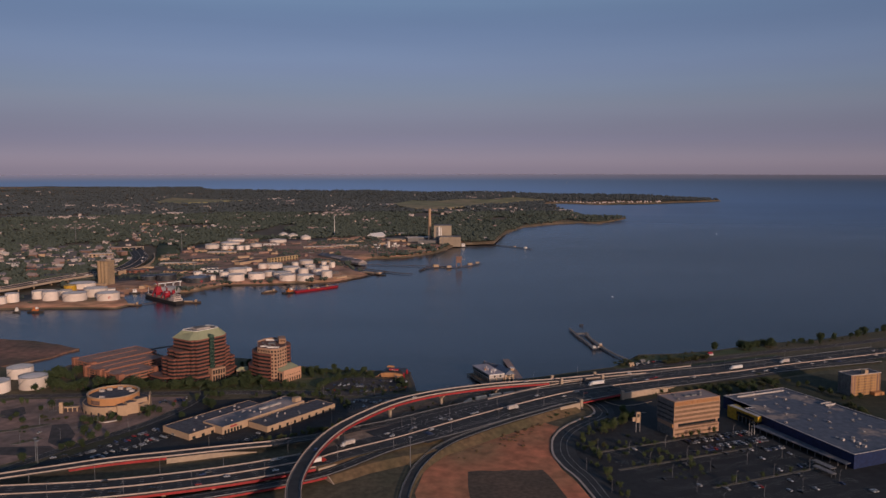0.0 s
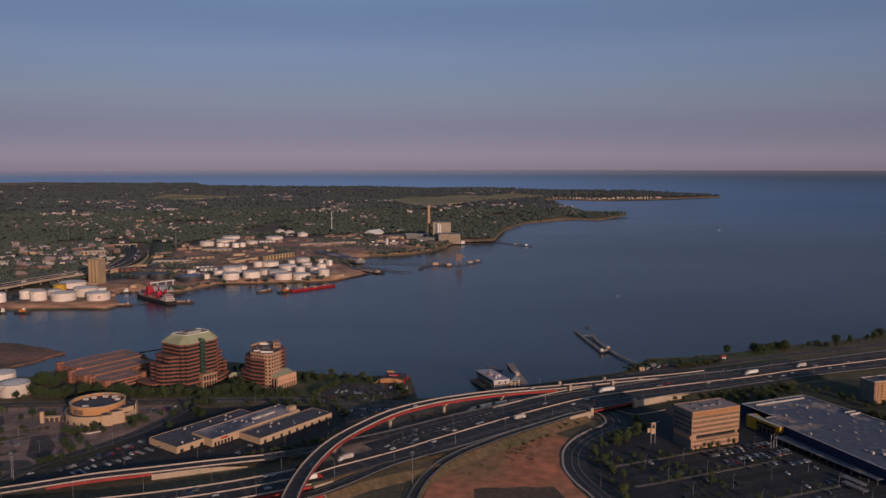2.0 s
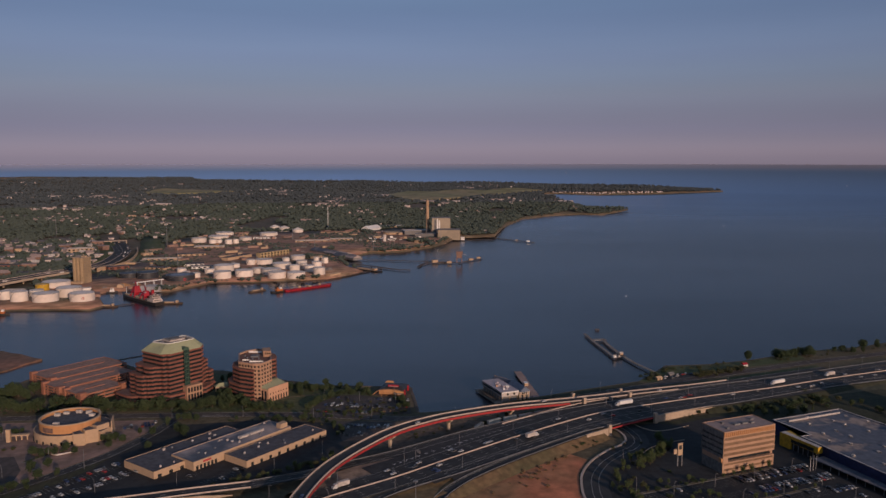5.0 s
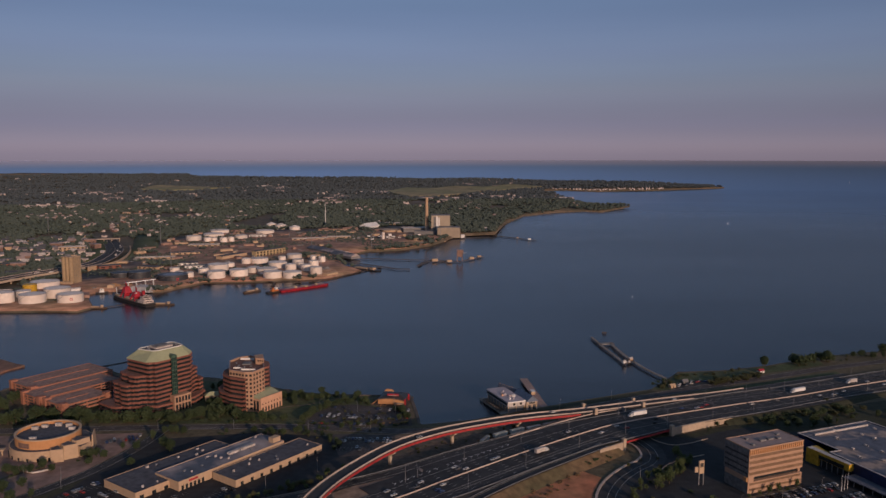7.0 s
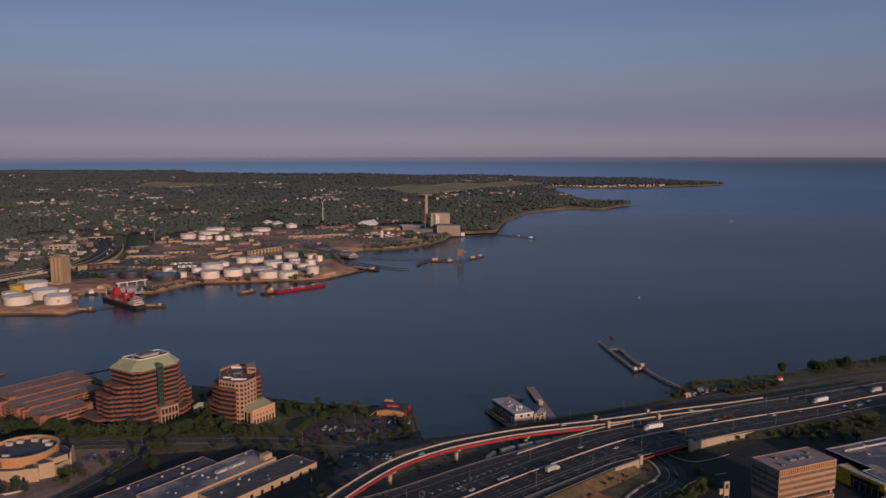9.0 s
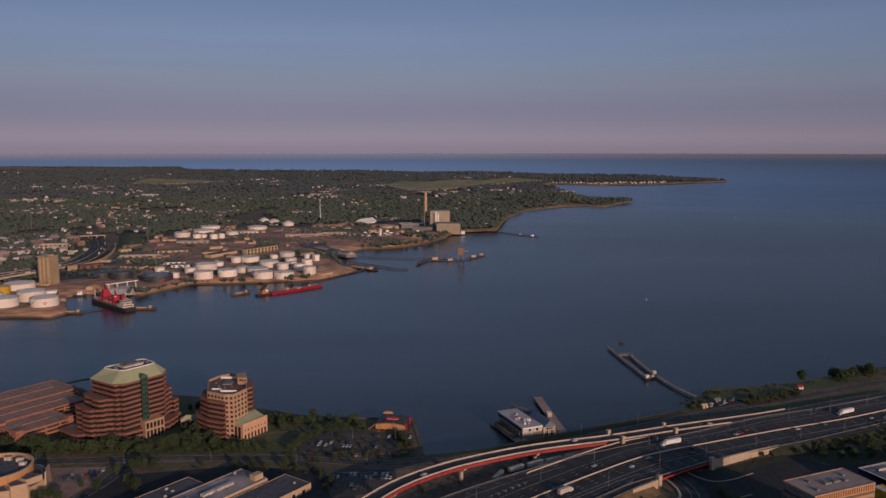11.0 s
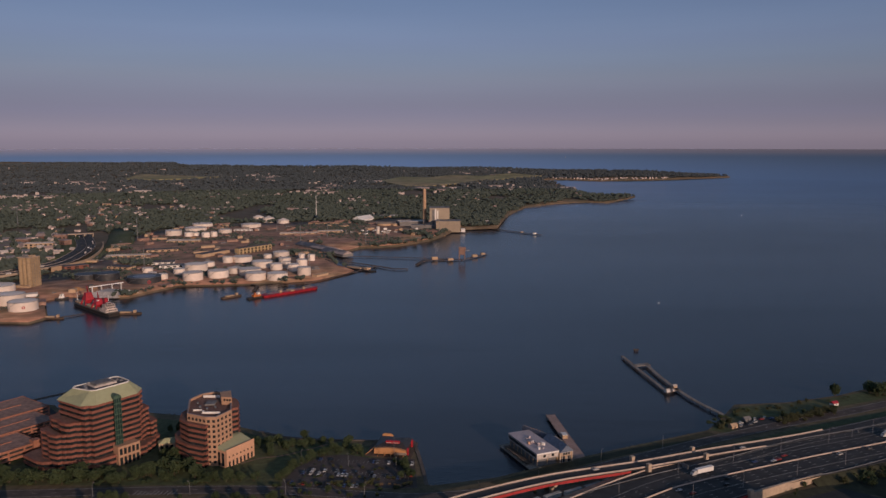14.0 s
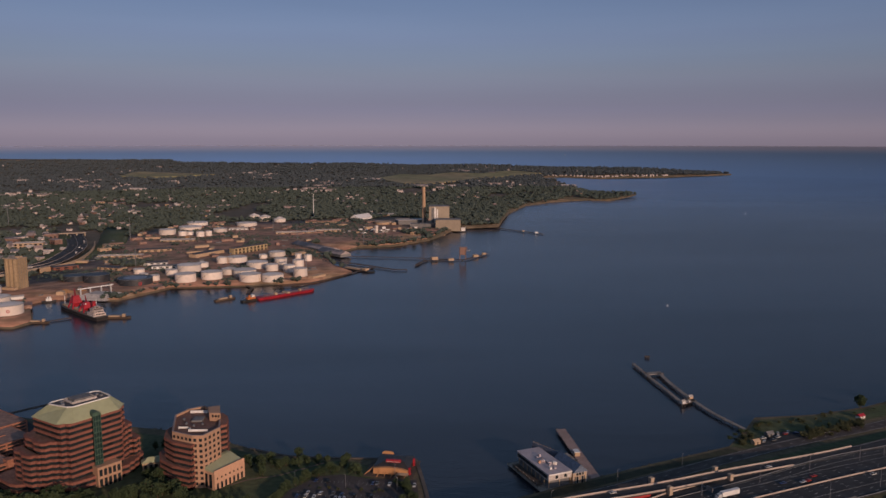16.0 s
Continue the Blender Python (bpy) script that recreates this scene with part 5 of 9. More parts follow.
# ---- concrete office block on stilts of shade ----
def concrete_block():
    b = thing("concrete_office", "tan precast concrete office block with a recessed middle storey", "office building", (195.6, 628.6, 2.6), 22)
    L, W = 46.6, 22.5
    part("lower_block", boxes((0, L, 0.4, W - 1, 0, 8.0)), M_PRECAST, b)
    for z in (1.2, 4.9):
        part("window_band", boxes((1.2, L - 1, 0.28, 0.7, z + 0.9, z + 2.3)), M_BRONZE, b)
    # the open storey's shade is painted in as a dark inset box
    part("recess", boxes((1, L - 2, 3, W - 2, 8.0, 11.2)), M_GLASS, b, "dark box for the shade of the open storey")
    part("stair_core", boxes((0, 4.5, 0.2, W - 1, 8.0, 11.2)), M_PRECAST, b)
    part("stair_core", boxes((L - 2, L, 2, W - 2, 8.0, 11.2)), M_PRECAST, b)
    part("upper_block", boxes((0, L, 0.25, W, 11.2, 29.8)), M_PRECAST, b)
    # thin sheets over this side paint its shade in dark grey
    part("side_wall", boxes((-0.05, -0.001, 0.6, W - 0.1, 11.3, 29.7)), M_SHADECONC, b, "grey side wall with its shade painted in")
    part("side_wall", boxes((-0.05, -0.001, 0.8, W - 1.1, 0.1, 7.9)), M_SHADECONC, b, "grey side wall with its shade painted in")
    for i in range(4):
        z = 12.2 + i * 3.75
        part("window_band", boxes((0.6, L - 0.6, 0.05, 0.6, z + 0.6, z + 2.6)), M_BRONZE, b)
        part("ledge", boxes((0, L, -0.2, 0.3, z + 2.6, z + 3.2)), M_PRECAST, b)
        for j in range(14):
            y = 1.2 + j * 1.5
            part("side_window", boxes((-0.12, 0.2, y, y + 0.9, z + 1.0, z + 2.3)), M_GLASS, b)
    n = 26
    for j in range(n):
        x = 0.3 + (L - 0.6) * j / n
        part("louvre", boxes((x, x + 0.9, -0.3, 0.3, 26.6, 29.8)), M_OCHRE, b)
    part("parapet", ring(bmesh.new(), [(0, 0), (L, 0), (L, W), (0, W)], [(.6, .6), (L - .6, .6), (L - .6, W - .6), (.6, W - .6)], 29.8, 30.5), M_PRECAST, b)
    part("roof_deck", boxes((.6, L - .6, .6, W - .6, 29.8, 30.2)), M_ROOFPINK, b)
    for x, y, w in ((8, 6, 1.2), (20, 10, 2.5), (27, 10, 2.5), (33, 9, 1.5), (38, 15, 1.2), (12, 16, 0.9)):
        part("rooftop_unit", boxes((x - w, x + w, y - 1.2, y + 1.2, 29.9, 31.2)), M_GREYWALL, b)
    part("side_sign", boxes((-1.2, 0, 0.6, 3.4, 8.4, 11.2)), M_OCHRE, b, "small lit tan sign box")


concrete_block()


# ---- the big blue store ----
def big_store():
    s = thing("big_store", "very large blue store with a grey flat roof", "store", (265.5, 711, 2.6), -68)
    # local x runs along the front towards the south, local y away from the front
    L, H = 154, 10.6
    plan = [(0, 0), (37, 0), (37, -9.5), (L, -16), (L, 77), (0, 72)]
    part("wall", ring(bmesh.new(), plan, grown(plan, -0.6), 0, H + 0.5), M_BLUE, s, "deep blue metal wall")
    part("coping", ring(bmesh.new(), grown(plan, 0.2), grown(plan, -0.9), H + 0.5, H + 0.8), M_ROOFPALE, s)
    bm = prism(bmesh.new(), grown(plan, -0.6), H - 0.3, H)
    bmesh.ops.triangulate(bm, faces=[f for f in bm.faces if len(f.verts) > 4])
    part("roof_deck", bm, M_STOREROOF, s, "grey membrane roof with stains")
    part("roof_wall", boxes((7, 8, 9, 64, H, H + 1.3)), M_ROOFPALE, s, "pale raised roof edge")
    part("roof_wall", boxes((52, 53, 62, 74, H, H + 1.6), (57, 58, 62, 74, H, H + 1.6)), M_ROOFPALE, s, "pale raised roof edge")
    part("roof_step", boxes((0.8, 6, 1, 70, H, H + 0.45)), M_STOREROOF, s, "raised roof strip")
    part("canopy", prism(bmesh.new(), [(60, -22.5), (L - 2, -22), (L - 2, -16.4), (60, -11.4)], 3.8, 4.3), M_STOREROOF, s, "long grey canopy")
    for i in range(14):
        part("canopy_post", boxes((61 + i * 7, 61.4 + i * 7, -22, -21.6, 0, 3.8)), M_STEEL, s)
    e = part("entrance_box", boxes((22, 58, -15, -9.8, 5.6, 10.4), (22, 33, -15, -9.8, 0, 5.6)), M_YELLOW, s, "bright yellow entrance box")
    part("entrance_side", boxes((22, 36.8, -9.8, -0.2, 0, 10.2)), M_YELLOW, e)
    part("entrance_glass", boxes((33, 57.6, -13.6, -13, 0, 5.6)), M_GLASS, e)
    part("entrance_panel", boxes((33, 54, -15.08, -14.9, 5.9, 8.6)), M_GLASS, e, "dark glazed panel in the yellow box")
    part("entrance_roof", boxes((22.4, 57.6, -14.6, -10, 10.4, 10.55)), M_ROOFPALE, e)
    for i in range(6):
        part("entrance_post", boxes((35 + i * 4.5, 35.5 + i * 4.5, -14.8, -14.3, 0, 5.6)), M_STEEL, e)
    rng = random.Random(5)
    for i in range(7):
        for j in range(5):
            x, y = 14 + i * 21 + rng.uniform(-8, 8), -2 + j * 16 + rng.uniform(-5, 5)
            if x < 42 and y < 8:
                continue
            u = part("rooftop_unit", boxes((x - 1.0, x + 1.0, y - 0.8, y + 0.8, H, H + rng.uniform(0.9, 1.7))), M_ROOFPALE, s)
            part("duct", boxes((x + 1.0, x + 1.0 + rng.uniform(0.5, 1.4), y - 0.4, y + 0.4, H, H + 0.9)), M_STEEL, u)
    for k, x in enumerate((126, 131, 137, 143)):
        part("chiller", boxes((x, x + 2.4, 2 + (x % 7), 4 + (x % 7), H, H + 1.7)), M_ROOFPALE, s)
    part("end_dock", boxes((L, L + 7, 20, 66, 0, 4.2)), M_STUCCO, s, "tan loading dock annex")
    part("trolley_shelter", boxes((L - 20, L - 2, -36, -31, 2.4, 2.9), (L - 12, L + 6, -44, -39.5, 2.4, 2.9)), M_GREYWALL, s, "low grey trolley shelter")
    for x, y in ((L - 19, -35.6), (L - 3, -35.6), (L - 19, -31.4), (L - 3, -31.4), (L - 11, -43.6), (L + 5, -43.6), (L - 11, -40), (L + 5, -40)):
        part("shelter_post", boxes((x - 0.12, x + 0.12, y - 0.12, y + 0.12, 0, 2.4)), M_STEEL, s)


big_store()
for x, y in ((259, 633), (262, 635), (265, 637)):
    f = thing("flagpole", "tall thin white flagpole before the store", "flagpole", (x, y, 2.7), 0, "flagpoles before the store")
    part("pole", rod(bmesh.new(), (0, 0, 0), (0, 0, 11), 0.16, 0.08, 6), M_WHITE, f)
    part("finial", cyl(bmesh.new(), 0.18, 0.05, 11, 11.3, 6), M_STEEL, f)


# ---- apartment block ----
def apartment():
    b = thing("apartment_block", "ochre brick apartment block with darker brick end bays", "apartment building", (401, 746, 2.6), 18.5)
    L, W, H = 37, 16, 20.4
    part("wall", boxes((0, L, 0, W, 0, H)), M_OCHREBRICK, b)
    # the shade on this end is painted as a grey sheet over the brick
    part("side_wall", boxes((-0.06, -0.002, 0.1, W - 0.1, 0, H - 0.1)), M_SHADECONC, b, "side wall painted grey for its shade")
    for x in (0.2, L - 5.2):
        part("end_bay", boxes((x, x + 1.8, -0.12, 0.3, 0, H - 0.2), (x + 3.2, x + 5.0, -0.12, 0.3, 0, H - 0.2)), M_OLDBRICK, b, "dull red-brown brick bay")
    for x in (8, 16, 24):
        for lev in range(7):
            part("balcony", boxes((x, x + 3.4, -0.7, 0.1, 1.0 + lev * 2.7, 2.0 + lev * 2.7)), M_OCHREBRICK, b)
            part("balcony_door", boxes((x + 0.3, x + 3.1, -0.05, 0.2, 2.0 + lev * 2.7, 3.3 + lev * 2.7)), M_BRONZE, b)
    for lev in range(7):
        for x in (6.0, 12.6, 14.2, 20.6, 22.2, 28.6):
            part("window", boxes((x, x + 1.1, -0.05, 0.2, 1.9 + lev * 2.7, 3.1 + lev * 2.7)), M_BRONZE, b)
    part("parapet", ring(bmesh.new(), [(-.2, -.2), (L + .2, -.2), (L + .2, W + .2), (-.2, W + .2)], [(.5, .5), (L - .5, .5), (L - .5, W - .5), (.5, W - .5)], H, H + 0.6), M_ROOFPALE, b)
    part("roof_deck", boxes((.5, L - .5, .5, W - .5, H, H + 0.1)), M_ROOFDARK, b)
    part("lift_house", boxes((17, 21, 0.2, 5, H + 0.1, H + 4)), M_STUCCO, b)
    part("entrance", boxes((24, 36, -6, 0, 0, 3)), M_OCHRE, b)


apartment()


# ---- near oil tanks ----
def tank(name, x, y, r, h, material=None, group="", z=2.4, label="", scale=1.0, roof=0.06, top=None):
    material = material or M_TANK
    t = thing(name, label or "round white-painted steel storage tank", "storage tank", (x, y, z), 0, group)
    n = 40 if r > 8 else 24
    part("shell", prism(bmesh.new(), circle(r, n), 0, h), material, t, smooth=False)
    bm = bmesh.new()
    prism(bm, circle(r * 1.006, n), h - 0.25, h + r * roof, circle(r * 0.04, n))
    part("roof", bm, top or material, t, "low conical roof")
    helix = [Vector(((r + .5) * math.cos(3.6 + i * 0.12), (r + .5) * math.sin(3.6 + i * 0.12), h * i / 9)) for i in range(10)]
    part("spiral_stair", sweep(bmesh.new(), helix, box_profile(-0.3, 0.3, -0.2, 0.25)), M_STEEL, t)
    part("top_rail", ring(bmesh.new(), circle(r * 1.015, n), circle(r * 0.985, n), h + 0.1, h + 0.42), M_STEEL, t)
    return t


for x, y, r, h in ((-407, 778, 13.5, 12), (-442, 818, 13, 11), (-436, 762, 13, 11), (-470, 790, 13, 11)):
    tank("storage_tank", x, y, r, h, group="near tanks")

# ---- the far shore: tanks, plant, docks ----
for x, y, r, h in ((-711, 1258, 7.3, 13), (-704, 1277, 10.5, 16), (-678, 1309, 9.5, 15), (-650, 1295, 12.5, 16.5), (-610, 1296, 18.9, 14), (-647, 1341, 10.7, 11),
                   (-659, 1431, 22.4, 11), (-594, 1340, 19.3, 15.5), (-556, 1301, 18.2, 13.5)):
    tank("storage_tank", x, y, r, h, group="tanks by the grain silo", z=2.0)
for x, y, r, h in ((-401, 1526, 15.8, 13.8), (-367, 1550, 16.5, 13), (-424, 1620, 19.5, 13), (-415, 1665, 10.5, 9), (-350, 1590, 11.8, 11), (-301, 1528, 16.7, 13), (-322, 1580, 18.5, 11), (-266, 1528, 16.6, 12.3)):
    tank("storage_tank", x, y, r, h, group="tanks of the middle farm", z=2.0)
for x, y, r, h in ((-230, 1570, 11.4, 14.5), (-368, 1720, 17.8, 11), (-392, 1707, 9.5, 12), (-318, 1655, 18.2, 12), (-286, 1700, 11.2, 11), (-287, 1625, 10.7, 12), (-272, 1645, 7.2, 12),
                   (-255, 1612, 10, 13), (-250, 1670, 9.8, 12.5), (-262, 1745, 6.4, 12), (-242, 1728, 6.9, 13), (-310, 1790, 15.8, 10), (-330, 1760, 7.8, 9)):
    tank("storage_tank", x, y, r, h, group="tanks of the middle farm", z=2.2)
for x, y, r, h in ((-474, 1549, 7, 10), (-452, 1534, 8, 10), (-441, 1583, 9.5, 10.5), (-500, 1600, 9, 9)):
    tank("storage_tank", x, y, r, h, group="small tanks by the dark tank", z=2.0)
for x, y, r, h in ((-620, 2104, 18.9, 16), (-578, 2080, 9.3, 14), (-565, 2093, 7.8, 12), (-534, 2066, 9.2, 15.4), (-519, 2079, 7.7, 15.5), (-603, 2280, 25.5, 14), (-597, 2200, 26.2, 12),
                   (-512, 2150, 15.9, 13), (-476, 2265, 24.8, 14.5)):
    tank("storage_tank", x, y, r, h, group="tanks of the upper farm", z=2.6)
for x, y, r, h in ((-490, 2414, 14.2, 15), (-455, 2379, 15.6, 15), (-409, 2342, 15.4, 13)):
    tank("storage_tank", x, y, r, h, group="tanks of the upper farm", z=6, roof=0.35, label="white storage tank with a domed top")
tank("storage_tank", -661.4, 1388, 10.5, 13, M_YELLOW, z=2.0, label="round yellow storage tank among white ones")
def emblem(x, y, r, z, turn):
    """A plain ring painted on a tank's shell."""
    e, bm = thing("tank_emblem", "plain red ring painted on a storage tank", "painted emblem", (x, y, z), turn), bmesh.new()
    for i in range(10):
        a, b = i * 0.6283, (i + 1) * 0.6283
        q = [bm.verts.new((u * math.cos(c), -0.12, u * math.sin(c))) for u, c in ((r, a), (r, b), (r * 0.6, b), (r * 0.6, a))]
        bm.faces.new(q)
    part("ring", bm, M_REDPAINT, e)


emblem(-472 + 25.3 * math.sin(0.62), 1508 - 25.3 * math.cos(0.62), 2.6, 6.8, 35)
emblem(-556 + 18.3 * math.sin(0.5), 1301 - 18.3 * math.cos(0.5), 2.0, 9.5, 29)
tank("storage_tank", -472, 1508, 25.2, 11, M_TANKBLUE, z=1.8, label="wide dark blue storage tank with a pale roof", roof=0.02, top=M_TANKTOP)
t = tank("storage_tank", -539, 1528, 19, 13, M_TANKBLUE, z=1.8, label="dark squat steel storage tank", roof=0.02)
tank("storage_tank", -575, 1536, 18, 10, M_TANKBLUE, z=1.8, label="dark squat steel storage tank", roof=0.02)
tank("storage_tank", -138, 2300, 23, 12, M_STUCCO, z=3, label="tan storage tank by the power plant")


tank("storage_silo", -144, 2119, 4.2, 21, M_TANK, z=4, label="slender white storage silo by the shore")


def grain_silo():
    s = thing("grain_silo", "tall tan concrete grain silo of joined tubes", "silo", (-634, 1473, 2), -16)
    for i in range(3):
        part("tube", cyl(bmesh.new(), 3.75, 3.75, 0, 46.4, 20, -7.4 + i * 7.2, -7.4), M_SILO, s)
    part("headhouse", boxes((-11.2, 11.2, -7.0, 11, 0, 46.8)), M_SILO, s)
    part("corner_pier", boxes((10.2, 11.6, -8.2, -6.4, 0, 47.2)), M_SILO, s)
    part("roof_slab", boxes((-11.6, 11.8, -11.4, 11.4, 46.8, 47.5)), M_CONC, s)
    part("conveyor_house", boxes((-9, -3, -2, 4, 47.5, 50.4)), M_GREYWALL, s)
    part("conveyor_house", boxes((2, 9, -1, 5, 47.5, 49.6)), M_STUCCO, s)
    for i in range(4):
        part("wall_seam", boxes((11.2, 11.32, -5.6 + i * 4.6, -5.3 + i * 4.6, 0, 46.8)), M_GREYWALL, s)
    part("loading_shed", boxes((-12, 12, -17, -11.2, 0, 5.2)), M_STUCCO, s)


grain_silo()


def power_plant():
    p = thing("power_plant", "tan power station with stepped boiler house", "power plant", (-6, 2215, 2.8), 0)
    part("boiler_house", boxes((-16, 34, 20, 60, 0, 56)), M_PLANT, p)
    part("flue_duct", boxes((-3, 1, 18.5, 21, 14, 54), (3, 6, 18.8, 21, 10, 50)), M_WHITE, p, "pale vertical ducts")
    # shade of a bay painted as a grey strip on the front
    part("shade_bay", boxes((-10, -4, 19.4, 21, 0, 52)), M_GREYWALL, p)
    part("turbine_hall", boxes((0, 60, -22, 20, 0, 27)), M_PLANT, p)
    part("roof_edge", boxes((-0.6, 60.6, -22.6, 20, 27, 28)), M_GREYWALL, p)
    part("roof_edge", boxes((-16.6, 34.6, 19.6, 60.4, 56, 57)), M_GREYWALL, p)
    part("annex", boxes((-62, 0, -2, 24, 0, 16)), M_GREYWALL, p, "grey low annex")
    for i in range(10):
        part("bay_column", boxes((3 + i * 6, 4.2 + i * 6, -22.5, -21.8, 0, 26)), M_PLANT, p)
    part("transformer_house", boxes((62, 72, -20, -8, 0, 8)), M_WHITE, p)
    s = thing("smokestack", "tall tan concrete smokestack with an orange lit top", "chimney", (-35, 2265, 2.8))
    part("shaft", cyl(bmesh.new(), 4.9, 3.8, 26, 92, 20), M_STACK, s)
    part("base", cyl(bmesh.new(), 5.3, 4.95, 0, 26, 20), M_GREYWALL, s, "grey lower shaft")
    part("rim", cyl(bmesh.new(), 3.95, 3.95, 92, 103, 20), M_STACK, s)
    part("flue", cyl(bmesh.new(), 2.6, 2.6, 103, 104.5, 16), M_GREYWALL, s)
    for i in range(6):
        part("band", ring(bmesh.new(), circle(5.35 - 0.2 * i, 20), circle(4.7 - 0.2 * i, 20), 14 + i * 15, 14.8 + i * 15), M_STACK, s)


power_plant()


def shed(name, x, y, lx, ly, h, turn, wall, roof, label, category="warehouse", gable=0.25, z=2.2, bays=0):
    s = thing(name, label, category, (x, y, z), turn)
    part("wall", boxes((-lx / 2, lx / 2, -ly / 2, ly / 2, 0, h)), wall, s)
    bm = bmesh.new()
    o = 0.5
    if gable:
        prism(bm, [(-lx / 2 - o, -ly / 2 - o), (lx / 2 + o, -ly / 2 - o), (lx / 2 + o, ly / 2 + o), (-lx / 2 - o, ly / 2 + o)], h, h + ly * gable,
              [(-lx / 2 - o, -0.1), (lx / 2 + o, -0.1), (lx / 2 + o, 0.1), (-lx / 2 - o, 0.1)])
    else:
        ring(bm, [(-lx / 2 - .2, -ly / 2 - .2), (lx / 2 + .2, -ly / 2 - .2), (lx / 2 + .2, ly / 2 + .2), (-lx / 2 - .2, ly / 2 + .2)],
             [(-lx / 2 + .6, -ly / 2 + .6), (lx / 2 - .6, -ly / 2 + .6), (lx / 2 - .6, ly / 2 - .6), (-lx / 2 + .6, ly / 2 - .6)], h, h + 0.8)
        box(bm, -lx / 2 + .6, lx / 2 - .6, -ly / 2 + .6, ly / 2 - .6, h, h + 0.15)
    part("roof", bm, roof, s)
    for i in range(bays):
        x0 = -lx / 2 + (i + 0.25) * lx / bays
        part("opening", boxes((x0, x0 + lx / bays * 0.5, -ly / 2 - 0.12, -ly / 2 + 0.2, h * 0.15, h * 0.45)), M_GLASS, s)
        part("opening", boxes((x0, x0 + lx / bays * 0.5, -ly / 2 - 0.12, -ly / 2 + 0.2, h * 0.58, h * 0.88)), M_GLASS, s)
    return s


for row in ((-250, 1880, 150, 26, 6, -52, M_GREYWALL, M_ROOFGREY, "long grey-roofed dock shed", 0.2, 0), (-205, 1815, 80, 24, 5, -50, M_GREYWALL, M_ROOFGREY, "grey-roofed dock shed beside the jetty", 0.25, 0),
            (-375, 1842, 85, 14, 13, 55, M_DULLYELLOW, M_ROOFDARK, "yellow three-storey warehouse with many openings", 0, 9), (-445, 1800, 75, 18, 8, 62, M_STUCCO, M_ROOFDARK, "tan flat-roofed warehouse by the tanks", 0, 0),
            (-204, 2415, 66, 30, 7, 62, M_WHITE, M_WHITE, "white arched storage shed", 0.3, 0), (-70, 2300, 70, 40, 12, 15, M_GREYWALL, M_ROOFPALE, "low grey building beside the power station", 0, 0),
            (-560, 1850, 60, 22, 6, 20, M_STUCCO, M_ROOFDARK, "low tan flat-roofed industrial building", 0, 5), (-600, 1780, 80, 16, 5, 12, M_STUCCO, M_ROOFPALE, "low tan flat-roofed industrial building", 0, 6),
            (-520, 1690, 70, 24, 6, 15, M_WHITE, M_ROOFDARK, "white industrial building with a dark roof", 0.1, 7), (-470, 1650, 50, 20, 7, 15, M_WHITE, M_GREYWALL, "white industrial building with a grey roof", 0.1, 5),
            (-560, 1640, 45, 20, 6, -20, M_STUCCO, M_ROOFDARK, "low tan flat-roofed industrial building", 0, 4), (-470, 2190, 60, 20, 5, 10, M_WHITE, M_ROOFPALE, "white pump building among the tanks", 0, 6),
            (-330, 2120, 90, 18, 5, 12, M_STUCCO, M_ROOFPALE, "low tan flat-roofed industrial building", 0, 6), (-260, 2150, 60, 18, 6, 12, M_STUCCO, M_ROOFPALE, "low tan flat-roofed industrial building", 0, 5),
            (-560, 1990, 70, 24, 5, 8, M_STUCCO, M_ROOFPALE, "low tan flat-roofed industrial building", 0, 5), (-300, 2330, 80, 18, 4, 5, M_STUCCO, M_EARTH, "low brown industrial shed", 0.15, 0),
            (-180, 2520, 130, 26, 5, 4, M_STUCCO, M_ROOFPALE, "long low industrial shed", 0.1, 0), (-640, 1640, 40, 18, 8, 40, M_BRICK, M_ROOFDARK, "red painted brick industrial building", 0, 3),
            (-690, 1355, 30, 12, 9, 0, M_DULLYELLOW, M_ROOFPALE, "yellow industrial shed among the tanks", 0, 0), (-595, 1390, 24, 12, 6, 30, M_WHITE, M_ROOFPALE, "white loading shed by the tanks", 0.1, 0),
            (-760, 1560, 70, 26, 8, 10, M_BRICK, M_ROOFDARK, "brick factory with a flat roof", 0, 7), (-850, 1660, 60, 24, 9, 20, M_BRICK, M_ROOFDARK, "brick factory with a flat roof", 0, 7),
            (-830, 1900, 55, 22, 12, 15, M_STUCCO, M_ROOFPALE, "tan four-storey block among trees", 0, 6), (-1000, 1760, 80, 24, 8, 5, M_WHITE, M_ROOFGREY, "white flat-roofed building among trees", 0, 7),
            (-900, 1480, 80, 26, 7, 12, M_STUCCO, M_ROOFGREY, "low tan factory with a flat roof", 0, 8), (-1080, 1560, 90, 26, 7, 12, M_BRICK, M_ROOFGREY, "low brick factory with a flat roof", 0, 8)):
    shed("industrial_building", *row[:9], gable=row[9], bays=row[10], z=rise(row[0], row[1]) - 0.4)
for x, y, n in ((-150, 2180, 9), (-100, 2150, 8), (-60, 2180, 7), (-180, 2130, 6)):
    rng = random.Random(n)
    for i in range(n):
        bx, by = x + rng.uniform(-40, 40), y + rng.uniform(-22, 22)
        solid("container", boxes((-4, 4, -1.6, 1.6, 0, rng.uniform(3, 7))), rng.choice((M_WHITE, M_STUCCO, M_GREYWALL, M_ROOFPALE)), "pale plant hut beside the power station", "hut", (bx, by, rise(bx, by) - 0.2), rng.uniform(0, 90), "plant huts")

